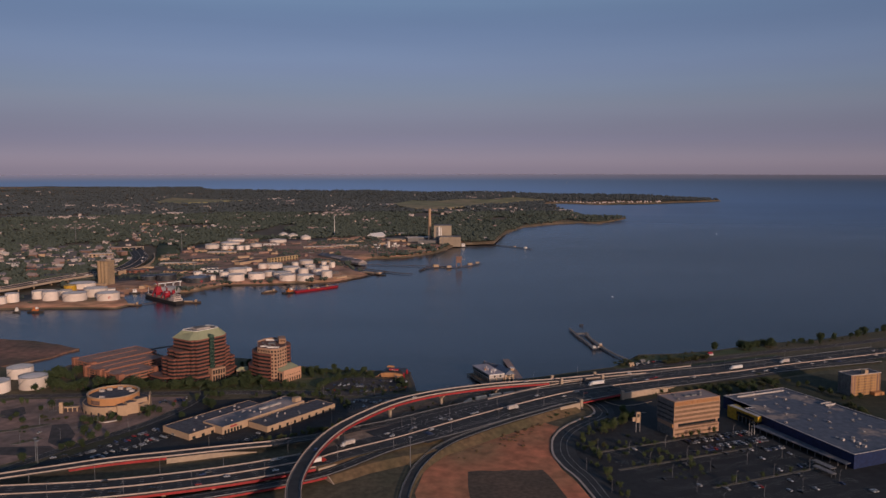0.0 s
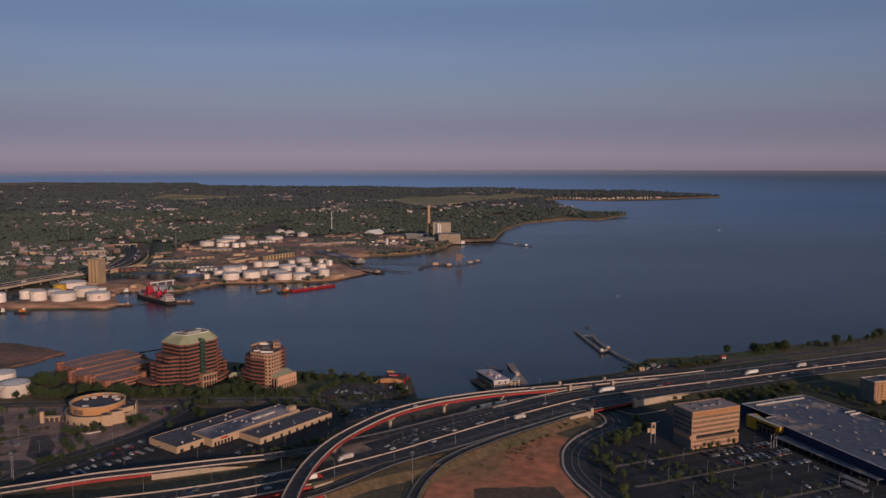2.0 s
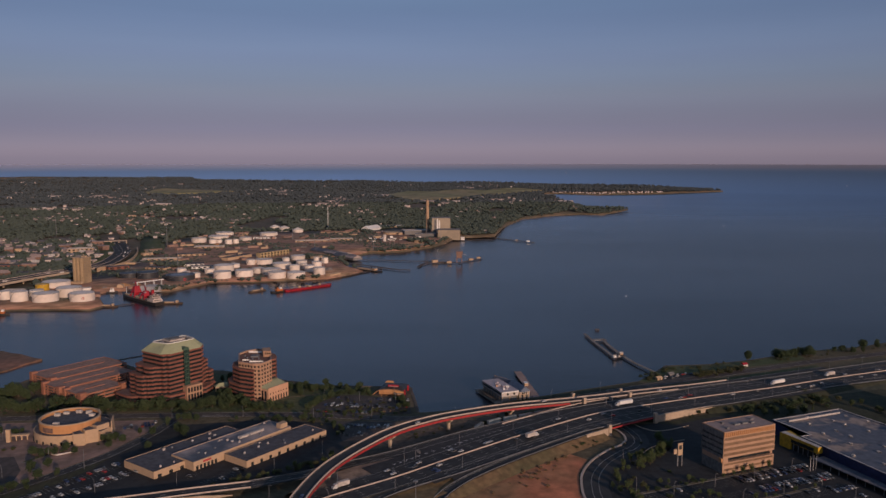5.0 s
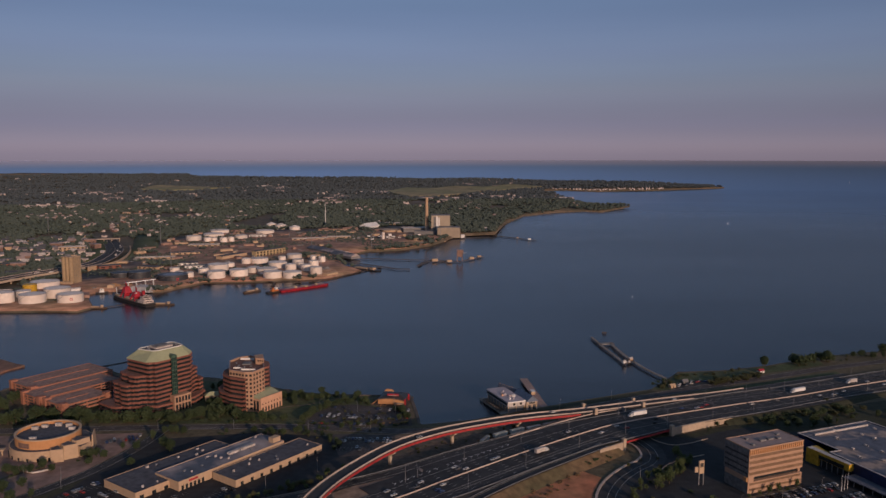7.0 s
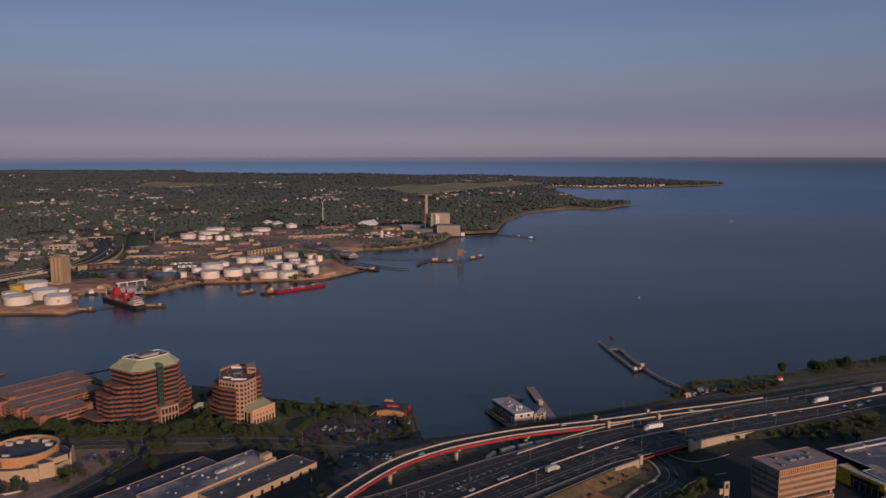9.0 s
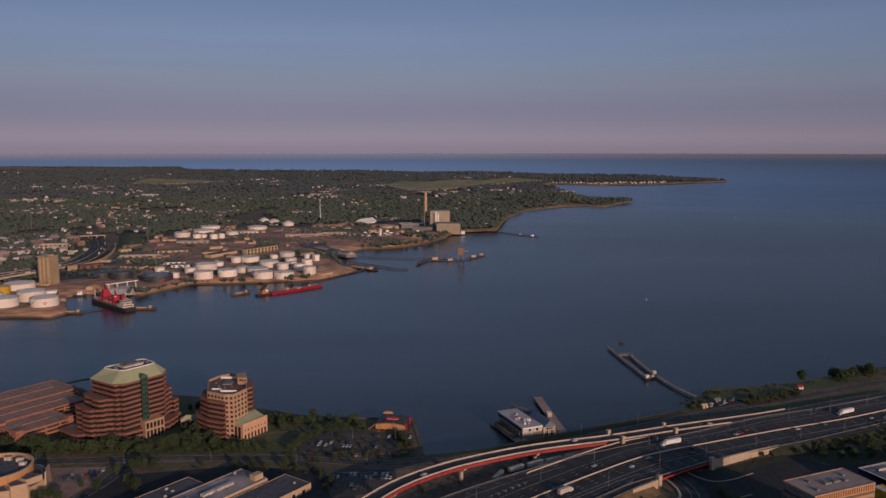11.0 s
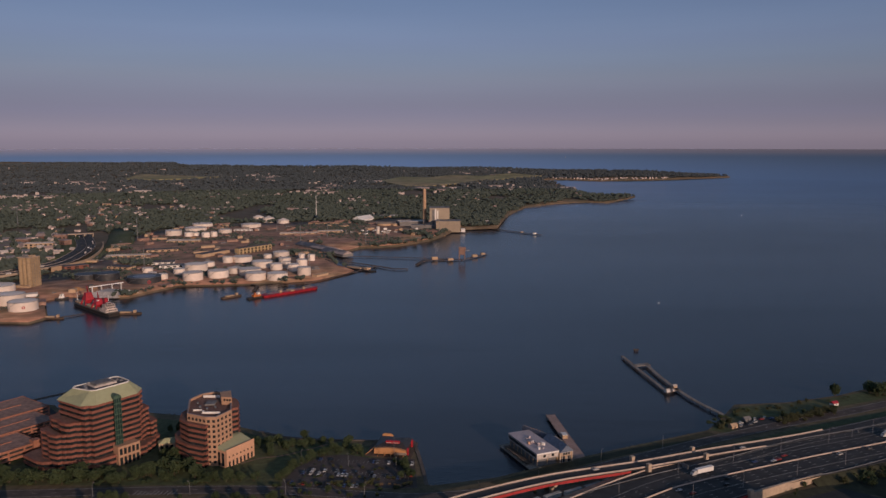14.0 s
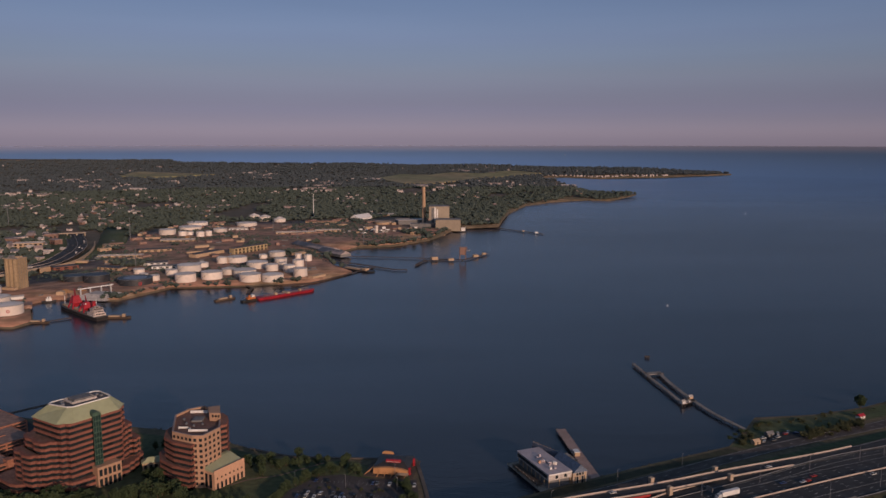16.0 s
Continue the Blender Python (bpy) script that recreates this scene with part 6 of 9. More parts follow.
bm = bmesh.new()
for x, y, r, h in ((-555, 2040, 26, 9), (-520, 2035, 18, 6), (-548, 1440, 16, 6), (-530, 1452, 12, 5)):
    prism(bm, circle(r, 14, x, y), 2.2, 2.2 + h, circle(1.5, 14, x, y))
solid("stockpile", bm, M_OCHRE, "heap of tan sand beside the tanks", "stockpile", kind="stuff")
bm = bmesh.new()
prism(bm, [(-520, 1395), (-470, 1385), (-440, 1420), (-500, 1440)], 1.5, 8, [(-505, 1405), (-475, 1400), (-462, 1418), (-498, 1428)])
solid("stockpile", bm, M_ROOFPALE, "pale covered heap on the quay", "stockpile")

for x, y, h, r, lab in ((-341, 2476, 62, 0.9, "tall white lattice mast with a wind rotor"), (-680, 2040, 48, 0.7, "tall thin grey steel mast"), (-1057, 2251, 55, 0.8, "tall thin grey steel mast"), (-300, 1960, 40, 0.6, "tall thin grey steel pole"), (-225, 1600, 34, 0.6, "tall thin grey steel pole"),
                        (-255, 2060, 32, 0.6, "tall thin grey steel pole"), (-160, 1960, 30, 0.6, "tall thin grey steel pole"), (-390, 2160, 32, 0.6, "tall thin grey steel pole"), (2, 2150, 30, 0.6, "tall thin grey steel pole"), (-520, 1640, 40, 0.6, "tall thin grey steel pole")):
    m = thing("mast", lab, "mast", (x, y, rise(x, y) - 0.3))
    part("pole", rod(bmesh.new(), (0, 0, 0), (0, 0, h), r * 1.3, r * 0.7, 6), M_WHITE if "white" in lab else M_STEEL, m)
    part("crossarm", boxes((-1.6, 1.6, -0.25, 0.25, h * 0.94, h * 0.95)), M_STEEL, m)
    if "rotor" in lab:
        bm = bmesh.new()
        for a in (0.4, 2.5, 4.6):
            rod(bm, (0, -1, h), (6 * math.cos(a), -1, h + 6 * math.sin(a)), 0.35, 0.12, 5)
        part("rotor", bm, M_WHITE, m)

# ---- causeway and cutting of the far motorway ----
CAUSE = [(-1500, 1150, 11), (-1000, 1235, 12), (-850, 1290, 12), (-772, 1358, 12), (-748, 1428, 12), (-722, 1506, 12), (-698, 1567, 11.5), (-686, 1610, 11), (-679, 1655, 10), (-682, 1705, 9.5), (-696, 1775, 9), (-712, 1840, 8.5), (-736, 1910, 8), (-778, 2001, 8), (-816, 2075, 8), (-838, 2120, 8)]
deck("road_far_motorway", "pale far motorway on a viaduct", CAUSE, 21, 16, lanes=(-19, -12, 8, 14), barrier=(-21, -2, 16), thick=1.8, step=20)
for p, s in list(zip(smooth_line(CAUSE[:8], 30), sideways(smooth_line(CAUSE[:8], 30)))):
    if p.x > -1100:
        pier("bridge_pier", p.x, p.y, p.z - 1.8, math.degrees(math.atan2(s.y, s.x)), 22, "piers of the far viaduct")
solid("viaduct_parapet", sweep(bmesh.new(), smooth_line([(p[0], p[1], p[2]) for p in CAUSE[:8]], 20), box_profile(16.2, 16.8, -2.6, 1.3)), M_CONC, "pale concrete edge of the far viaduct", "parapet", kind="structure")
fc = random.Random(19)
for p, sd in list(zip(smooth_line(CAUSE[3:], 16), sideways(smooth_line(CAUSE[3:], 16)))):
    if fc.random() < 0.5:
        q = p + sd * fc.choice((-10, -4, 4, 11))
        solid("far_vehicle", boxes((-4, 4, -1.3, 1.3, 0.3, fc.choice((1.6, 1.7, 3.4)))), fc.choice((M_WHITE, M_ROOFPALE, M_GREYWALL, M_HULL)), "small far vehicle on the motorway", "car", (q.x, q.y, q.z), math.degrees(math.atan2(sd.y, sd.x)) + 90, "vehicles on the far motorway")
ov = thing("overpass", "tan concrete overpass across the far motorway", "bridge", (-826, 2080, 6), 22)
part("deck", boxes((-29, 29, -6, 6, 6.5, 8.4)), M_CONC, ov)
for x in (-27, -9, 9, 27):
    part("column", boxes((x - 1, x + 1, -4, 4, -4, 6.5)), M_CONC, ov)
solid("cutting_wall", sweep(bmesh.new(), smooth_line([(-668, 1612, 1), (-656, 1655, 1), (-651, 1705, 1), (-666, 1789, 1), (-692, 1880, 2), (-720, 1950, 3)], 15), box_profile(-1, 1, 0, 9)), M_STUCCO, "tan wall of the far motorway's cutting", "retaining wall", kind="structure")


# ---- piers, jetties and vessels ----
def jetty(name, points, width, label, z=2.4, group="", posts=9.0, material=None):
    line = smooth_line([(x, y, z) for x, y in points], posts)
    j = thing(name, label, "jetty", (0, 0, 0), 0, group)
    part("deck", sweep(bmesh.new(), line, box_profile(-width / 2, width / 2, -0.45, 0)), material or M_WOOD, j)
    for p, s in zip(line, sideways(line)):
        for sg in (-1, 1):
            q = p + s * sg * (width / 2 - 0.4)
            part("pile", rod(bmesh.new(), (q.x, q.y, -3), (q.x, q.y, z + 0.5), 0.28, 0.28, 6), M_WOOD, j)
    return j


jetty("oil_jetty", [(-205, 1799), (-142, 1789), (-32, 1765), (22, 1750), (40, 1748)], 6, "long brown oil jetty on piles", posts=30)
jetty("oil_jetty", [(-45, 1682), (-25, 1743), (40, 1748), (92, 1822)], 7, "brown mooring platform of the oil jetty", posts=25)
jetty("oil_jetty", [(130, 2285), (246, 2139)], 8, "brown jetty by the power station", posts=25)
jetty("oil_jetty", [(-190, 1733), (-123, 1676), (-81, 1638), (-60, 1637)], 7, "brown timber dock jetty", posts=25)
jt = thing("loading_tower", "tan steel loading tower on the jetty", "tower", (40, 1742, 2.4))
part("frame", boxes((-6, -4.5, -4, 4, 0, 22), (4.5, 6, -4, 4, 0, 22), (-6, 6, -4, 4, 10, 12), (-6, 7.5, -4, 4, 20, 24), (-4.5, 4.5, -3, 3, 12, 20)), M_OLDBRICK, jt)
part("arm", boxes((4, 14, -0.8, 0.8, 17, 18.4)), M_STEEL, jt)
for x, y, w, c in ((-12, 1748, 6, M_STUCCO), (18, 1736, 5, M_STUCCO), (66, 1782, 5, M_STUCCO), (84, 1812, 4, M_STUCCO), (232, 2155, 4, M_WHITE), (205, 2190, 3, M_STUCCO)):
    solid("jetty_hut", boxes((-w, w, -w * .6, w * .6, 0, w * 0.8)), c, "small hut on the jetty deck", "hut", (x, y, 2.4), 20, "huts on the jetties")


def hull(bm, length, beam, z0, z1, bow=0.25, stern=0.1, sheer=0.0, n=14):
    """A ship's hull along +x (bow), with flare."""
    rows = []
    for i in range(n + 1):
        u = i / n
        w = min(1.0, math.sin(min(1.0, (1 - u) / bow) * math.pi / 2)) * (1 if u > stern else 0.75 + 0.25 * u / stern)
        x, up = (u - 0.5) * length, sheer * max(0.0, (u - 0.6) / 0.4) ** 2
        b = beam / 2
        rows.append([bm.verts.new(v) for v in ((x * 0.97, -b * w * 0.8, z0), (x, -b * w - 0.02, z1 + up), (x, b * w + 0.02, z1 + up), (x * 0.97, b * w * 0.8, z0))])
    for a, b_ in zip(rows, rows[1:]):
        for i in range(4):
            bm.faces.new((a[i], b_[i], b_[(i + 1) % 4], a[(i + 1) % 4]))
    bm.faces.new(rows[0])
    bm.faces.new(rows[-1][::-1])
    bmesh.ops.recalc_face_normals(bm, faces=bm.faces)
    return bm


def bulk_carrier():
    s = thing("bulk_carrier", "low dark-hulled cargo ship with red deck cranes, moored", "ship", (-472, 1318, 0), 136)
    top = 4.6
    part("hull", hull(bmesh.new(), 128, 20, -2, top, sheer=2.0), M_HULL, s)
    part("deck", boxes((-59, 44, -8.8, 8.8, top - 0.05, top + 0.35)), M_DECKGREY, s, "grey-green steel deck")
    for i in range(4):
        part("hatch", boxes((-30 + i * 20, -15 + i * 20, -5.5, 5.5, top + 0.3, top + 1.8)), M_STUCCO if i % 2 else M_GREYWALL, s)
    for z0, z1, x0, x1, w in ((0.3, 3.8, -57, -38, 7.6), (3.8, 7.0, -56, -42, 5.6), (7.0, 9.8, -53, -44, 6.6), (9.8, 11.8, -51, -46, 2.6)):
        part("bridge_deck", boxes((x0, x1, -w, w, top + z0, top + z1)), M_HOUSE, s, "pale bridge house deck")
        part("bridge_window", boxes((x0 - 0.1, x0 + 0.1, -w + 0.8, w - 0.8, top + z1 - 1.7, top + z1 - 0.7)), M_GLASS, s)
        part("bridge_window", boxes((x0 + 1, x1 - 1, -w - 0.1, -w + 0.1, top + z1 - 1.8, top + z1 - 0.8)), M_GLASS, s)
    part("funnel", boxes((-43, -39.5, -2, 2, top + 4, top + 17)), M_REDPAINT, s, "red funnel")
    part("radar_mast", rod(bmesh.new(), (-49, 0, top + 14), (-49, 0, top + 22), 0.4, 0.2, 6), M_WHITE, s)
    for x, tall in ((-19, 13), (14, 17)):
        c = part("crane", prism(bmesh.new(), [(x - 6, -6), (x + 6, -6), (x + 6, 6), (x - 6, 6)], top + tall * 0.45, top + tall, [(x - 3, -3.4), (x + 3, -3.4), (x + 3, 3.4), (x - 3, 3.4)]), M_REDPAINT, s, "red deck crane house")
        for dx in (-7, 7):
            for y in (-7, 7):
                part("crane_leg", rod(bmesh.new(), (x + dx, y, top + 0.3), (x + dx * 0.6, y * 0.6, top + tall * 0.62), 1.0, 0.9, 6), M_REDPAINT, c)
        part("hopper", prism(bmesh.new(), [(x - 2, -2), (x + 2, -2), (x + 2, 2), (x - 2, 2)], top + 2.0, top + tall * 0.45, [(x - 4.6, -4.6), (x + 4.6, -4.6), (x + 4.6, 4.6), (x - 4.6, 4.6)]), M_REDPAINT, c)
        part("jib", rod(bmesh.new(), (x, 0, top + tall - 1), (x + 15, -5, top + tall + 6), 1.1, 0.5, 6), M_REDPAINT, c)
        part("jib", rod(bmesh.new(), (x, 0, top + tall - 1), (x - 9, 4, top + tall + 7), 0.9, 0.5, 6), M_REDPAINT, c)
    part("conveyor_boom", rod(bmesh.new(), (-4, 0, top + 7), (-32, 6, top + 13), 1.0, 0.8, 6), M_WHITE, s, "white loading boom")
    part("foremast", rod(bmesh.new(), (50, 0, top), (50, 0, top + 12), 0.5, 0.25, 6), M_WHITE, s)
    for x0 in (-31, -2, 28):
        part("bulwark", boxes((x0, x0 + 22, -9.6, -9.2, top, top + 1.3)), M_DECKGREY, s)
    q = thing("quay_conveyor", "white steel conveyor gantry on the quay", "conveyor", (-498, 1427, 2), 49)
    part("beam", boxes((-26, 26, -0.9, 0.9, 11, 12.3)), M_WHITE, q)
    for x in (-22, -8, 8, 22):
        part("leg", boxes((x - 0.35, x + 0.35, -1.6, 1.6, 0, 11)), M_WHITE, q)


M_DECKGREY = mat("grey_green_deck_paint", (0.17, 0.165, 0.13), (0.12, 0.115, 0.095), fine=0.3, coarse=0.06, rough=0.8)
bulk_carrier()
rb = thing("tank_barge", "long low red tank barge alongside the quay", "barge", (-228, 1432, 0), 45)
part("hull", hull(bmesh.new(), 100, 17, -1, 3.0, bow=0.12), M_REDPAINT, rb)
part("deck", boxes((-46, 44, -7, 7, 2.95, 3.3)), M_REDPAINT, rb)
part("manifold", boxes((-3, 3, -6, 6, 3.3, 5.0), (-20, -16, -2, 2, 3.3, 6), (22, 25, -2, 2, 3.3, 6)), M_STUCCO, rb)
part("pipe_run", boxes((-40, 40, -0.5, 0.5, 3.3, 4.1)), M_STEEL, rb)


def tug(name, x, y, turn, length, body, label):
    s = thing(name, label, "boat", (x, y, 0), turn)
    part("hull", hull(bmesh.new(), length, length * 0.3, -0.6, 2.4, bow=0.35, sheer=1.2), M_HULL, s)
    part("deckhouse", boxes((-length * .2, length * .2, -length * .09, length * .09, 2.3, 5.2)), body, s)
    part("wheelhouse", boxes((length * .02, length * .16, -length * .08, length * .08, 5.2, 8)), M_WHITE, s)
    part("mast", rod(bmesh.new(), (0, 0, 5), (0, 0, 12), 0.25, 0.12, 5), M_STEEL, s)
    part("funnel", boxes((-length * .12, -length * .05, -1, 1, 5.2, 8)), body, s)
    return s


tug("tugboat", -270, 1393, 45, 30, M_ORANGE, "orange and white tugboat behind a red barge")
tug("tugboat", -627, 1203, 8, 24, M_ORANGE, "orange and white tugboat near the tanks")
tug("tugboat", -655, 1200, 5, 12, M_WHITE, "small white workboat on the water")
tug("tugboat", -545, 1385, 20, 18, M_WHITE, "white workboat at the quay")
for x, y, turn, l, m, lab in ((-307, 1398, 48, 34, M_WOOD, "brown deck barge moored off the quay"), (-414, 1288, 0, 36, M_WOOD, "brown deck barge beside the ship"), (-146, 1647, -41, 84, M_HULL, "long dark barge at the dock"),
                              (2, 2130, 10, 28, M_STUCCO, "tan work barge by the power station"), (-500, 1262, 0, 30, M_WOOD, "brown float off the tank quay")):
    b = thing("deck_barge", lab, "barge", (x, y, 0), turn)
    part("hull", hull(bmesh.new(), l, l * 0.22, -0.6, 2.2, bow=0.1), m, b)
    part("cargo", boxes((-l * .3, l * .1, -l * .06, l * .06, 2.2, 3.6), (l * .2, l * .3, -l * .05, l * .05, 2.2, 5.5)), M_STUCCO, b)
jetty("quay_walkway", [(-545, 1262), (-505, 1255), (-470, 1285)], 4, "low brown walkway off the tank quay", posts=14, z=1.6)
jetty("quay_walkway", [(-575, 1240), (-525, 1236)], 12, "brown timber wharf before the tanks", posts=14, z=1.6)
jetty("quay_walkway", [(-415, 1475), (-300, 1495), (-285, 1440)], 5, "brown timber quay walkway", posts=16, z=1.8)
jetty("quay_walkway", [(-255, 1478), (-200, 1525), (-118, 1668)], 5, "brown timber quay edge", posts=20, z=1.8)

# ---- houses among the trees ----
def house(name, lx, ly, h, wall, roof, label, flatroof=False):
    s = thing(name, label, "house", (0, 0, 0), 0, "houses across the harbour")
    part("wall", boxes((-lx / 2, lx / 2, -ly / 2, ly / 2, 0, h)), wall, s)
    bm = bmesh.new()
    if flatroof:
        box(bm, -lx / 2 - .3, lx / 2 + .3, -ly / 2 - .3, ly / 2 + .3, h, h + 0.6)
    else:
        prism(bm, [(-lx / 2 - .5, -ly / 2 - .5), (lx / 2 + .5, -ly / 2 - .5), (lx / 2 + .5, ly / 2 + .5), (-lx / 2 - .5, ly / 2 + .5)], h, h + ly * 0.42,
              [(-lx / 2 - .5, -.1), (lx / 2 + .5, -.1), (lx / 2 + .5, .1), (-lx / 2 - .5, .1)])
    part("roof", bm, roof, s)
    for i in range(3 if flatroof else 0):
        part("window", boxes((-lx * .36 + i * lx * .3, -lx * .24 + i * lx * .3, -ly / 2 - .08, -ly / 2 + .2, h * .3, h * .62)), M_GLASS, s)
    return s


HOUSES = [house("house", 11, 8, 5.5, M_HOUSE, M_ROOFDARK, "white gabled house among trees"), house("house", 10, 8, 6, M_HOUSE, M_ROOFPINK, "white house with a pale pinkish roof"),
          house("house", 12, 9, 6, M_OLDBRICK, M_ROOFPINK, "brick gabled house among trees"), house("house", 9, 7.5, 5, M_HOUSE, M_ROOFGREY, "small white cottage among trees"),
          house("house", 10, 8, 6, M_STUCCO, M_ROOFDARK, "tan gabled house among trees"), house("house", 9, 7, 5, M_HOUSE, M_ROOFPALE, "small pale cottage with a pale roof"),
          house("house", 20, 11, 6, M_HOUSE, M_ROOFGREY, "long white flat-roofed building among trees", True), house("house", 18, 11, 8, M_OLDBRICK, M_ROOFPINK, "brick apartment house among trees", True),
          house("house", 26, 12, 5.5, M_STUCCO, M_ROOFPINK, "long tan flat-roofed building among trees", True)]
# town quarters and villages: centre, half width, half depth, houses
TOWN = [(-1608, 3262, 53, 170, 16), (-1480, 3260, 53, 100, 10), (-1312, 2701, 47, 135, 14), (-1207, 2699, 43, 110, 10), (-1814, 4205, 81, 142, 14), (-1638, 4055, 35, 209, 8), (-1232, 3011, 39, 165, 14), (-1025, 2697, 34, 85, 12), (-1054, 2498, 24, 110, 9),
        (-971, 2465, 15, 106, 6), (-1415, 3914, 39, 239, 8), (-1043, 2912, 24, 100, 6), (-897, 2601, 36, 97, 9), (-813, 2798, 42, 90, 14), (-847, 2676, 18, 144, 7), (-661, 2635, 31, 236, 9), (-1013, 5083, 120, 260, 16)]
VILLAGES = [(-1228, 4099, 29, 258, 5), (-537, 3581, 29, 112, 5), (-456, 2772, 40, 64, 10), (-481, 3995, 48, 188, 9), (-451, 3473, 37, 139, 7), (-302, 3132, 62, 223, 11), (-320, 4351, 29, 112, 5), (-220, 4407, 23, 115, 4), (-134, 3436, 13, 135, 4), (200, 5588, 92, 190, 9),
            (536, 5887, 122, 260, 10), (150, 3303, 65, 260, 8), (344, 3809, 30, 170, 4), (585, 3394, 36, 67, 4), (619, 4643, 31, 97, 8), (1197, 5579, 157, 146, 8), (-864, 1945, 67, 149, 20), (-891, 2356, 81, 159, 12)]
INDUSTRY = [(-560, 1340), (-442, 1340), (-196, 1490), (-90, 1690), (80, 2140), (84, 2400), (-39, 2420), (-250, 2604), (-409, 2500), (-430, 2440), (-733, 2370), (-770, 2067), (-720, 1667), (-735, 1280)]
FIELD_A = [(-1720, 4620), (-1850, 5200), (-1838, 5370), (-1627, 5120), (-1408, 4970), (-1235, 4800), (-1369, 4560), (-1533, 4500)]
FIELD_B = [(-290, 4500), (-200, 5030), (-28, 4880), (110, 5100), (280, 5030), (484, 5350), (660, 5100), (437, 4800), (216, 4420), (85, 4100), (-26, 3990), (-134, 3960), (-228, 4200)]
FIELD_MAT = mat("pale_field_grass", (0.21, 0.20, 0.10), (0.28, 0.225, 0.13), fine=0.02, coarse=0.004, rough=0.95, bump=0)
YARD = [(-545, 1402), (-456, 1392), (-412, 1483), (-303, 1496), (-203, 1534), (-150, 1614), (-194, 1692), (-219, 1790), (-168, 1917), (-98, 1943), (-28, 2030), (30, 2206), (60, 2280), (60, 2400), (-150, 2480), (-380, 2360), (-560, 2330), (-680, 2200), (-700, 1950), (-648, 1700), (-655, 1600), (-676, 1500), (-700, 1400), (-735, 1300), (-700, 1228), (-566, 1238), (-516, 1233), (-508, 1262), (-563, 1374)]
land("ground_field", FIELD_A, 130, FIELD_MAT, "pale green open field between woods", lambda x, y: rise(x, y) + 10, far=True)
land("ground_field_marsh", FIELD_B, 130, FIELD_MAT, "pale green open field between woods", lambda x, y: rise(x, y) + 9, far=True)
VERGES = ([(-815, 2233), (-739, 2182), (-657, 1957), (-675, 1880), (-637, 1712), (-650, 1653), (-678, 1775), (-709, 1937)], [(-910, 2182), (-830, 2086), (-749, 1899), (-717, 1759), (-729, 1737), (-798, 1918)])
for verge in VERGES:
    land("ground_motorway_verge", verge, 30, M_LAWN, "green verge beside the far motorway", lambda x, y: rise(x, y) + 2.2, far=True, ragged=3)
land("ground_industrial", YARD, 60, M_EARTH, "bare brown earth of the tank farm", lambda x, y: rise(x, y) + 1.6, far=True, ragged=3)

rng = random.Random(11)
spots = []


def free_spot(x, y):
    return (inside(x, y, FAR_SHORE) and not inside(x, y, INDUSTRY) and not inside(x, y, FIELD_A) and not inside(x, y, FIELD_B)
            and min(math.hypot(x - p[0], y - p[1]) for p in CAUSE) > 40 and not any(abs(x - u) + abs(y - v) < 17 for u, v, _ in spots))


def settle(x, y):
    if free_spot(x, y):
        spots.append((x, y, math.hypot(x - MID.x, y - MID.y)))


for cx, cy, w, dp, n in TOWN + VILLAGES:
    for i in range(int(n * 1.25)):
        u, v = rng.gauss(0, 0.6) * w, rng.gauss(0, 0.6) * dp
        a = math.atan2(cx - MID.x, cy - MID.y)
        settle(cx + u * math.cos(a) + v * math.sin(a), cy - u * math.sin(a) + v * math.cos(a))
while sum(1 for q in spots if q[2] < 3250) < 290:
    d, a = rng.uniform(1480, 3250), radians(rng.uniform(-34, 8) if rng.random() < 0.4 else rng.uniform(-34, -15))
    x, y = MID.x + d * math.sin(a), MID.y + d * math.cos(a)
    if noise.noise((x * 0.0032, y * 0.0018, 5.0)) + 0.25 * (x < -500) > rng.uniform(-0.1, 0.35):
        settle(x, y)
for i in range(70):                     # seaside cottages of the far point
    x = 690 + i * 10 + rng.uniform(-6, 6)
    spots.append((x, float(np.interp(x, [651, 768, 938, 1173, 1355], [4862, 4860, 4726, 4756, 4821])) + rng.uniform(14, 130), 4900))
for x, y in ((-955, 1776), (-870, 1713), (-871, 1862), (-1076, 1979), (-927, 1900), (-987, 2064), (-879, 1978), (-966, 1827), (-801, 1744), (-924, 1713), (-845, 1790), (-905, 1830), (-1010, 1880), (-990, 1960), (-1040, 1850)):
    for i in range(2):
        settle(x + rng.gauss(0, 22), y + rng.gauss(0, 26))
near_spots = [q for q in spots if q[2] < 3250 or (q[0] > 500 and q[1] < 3500)]
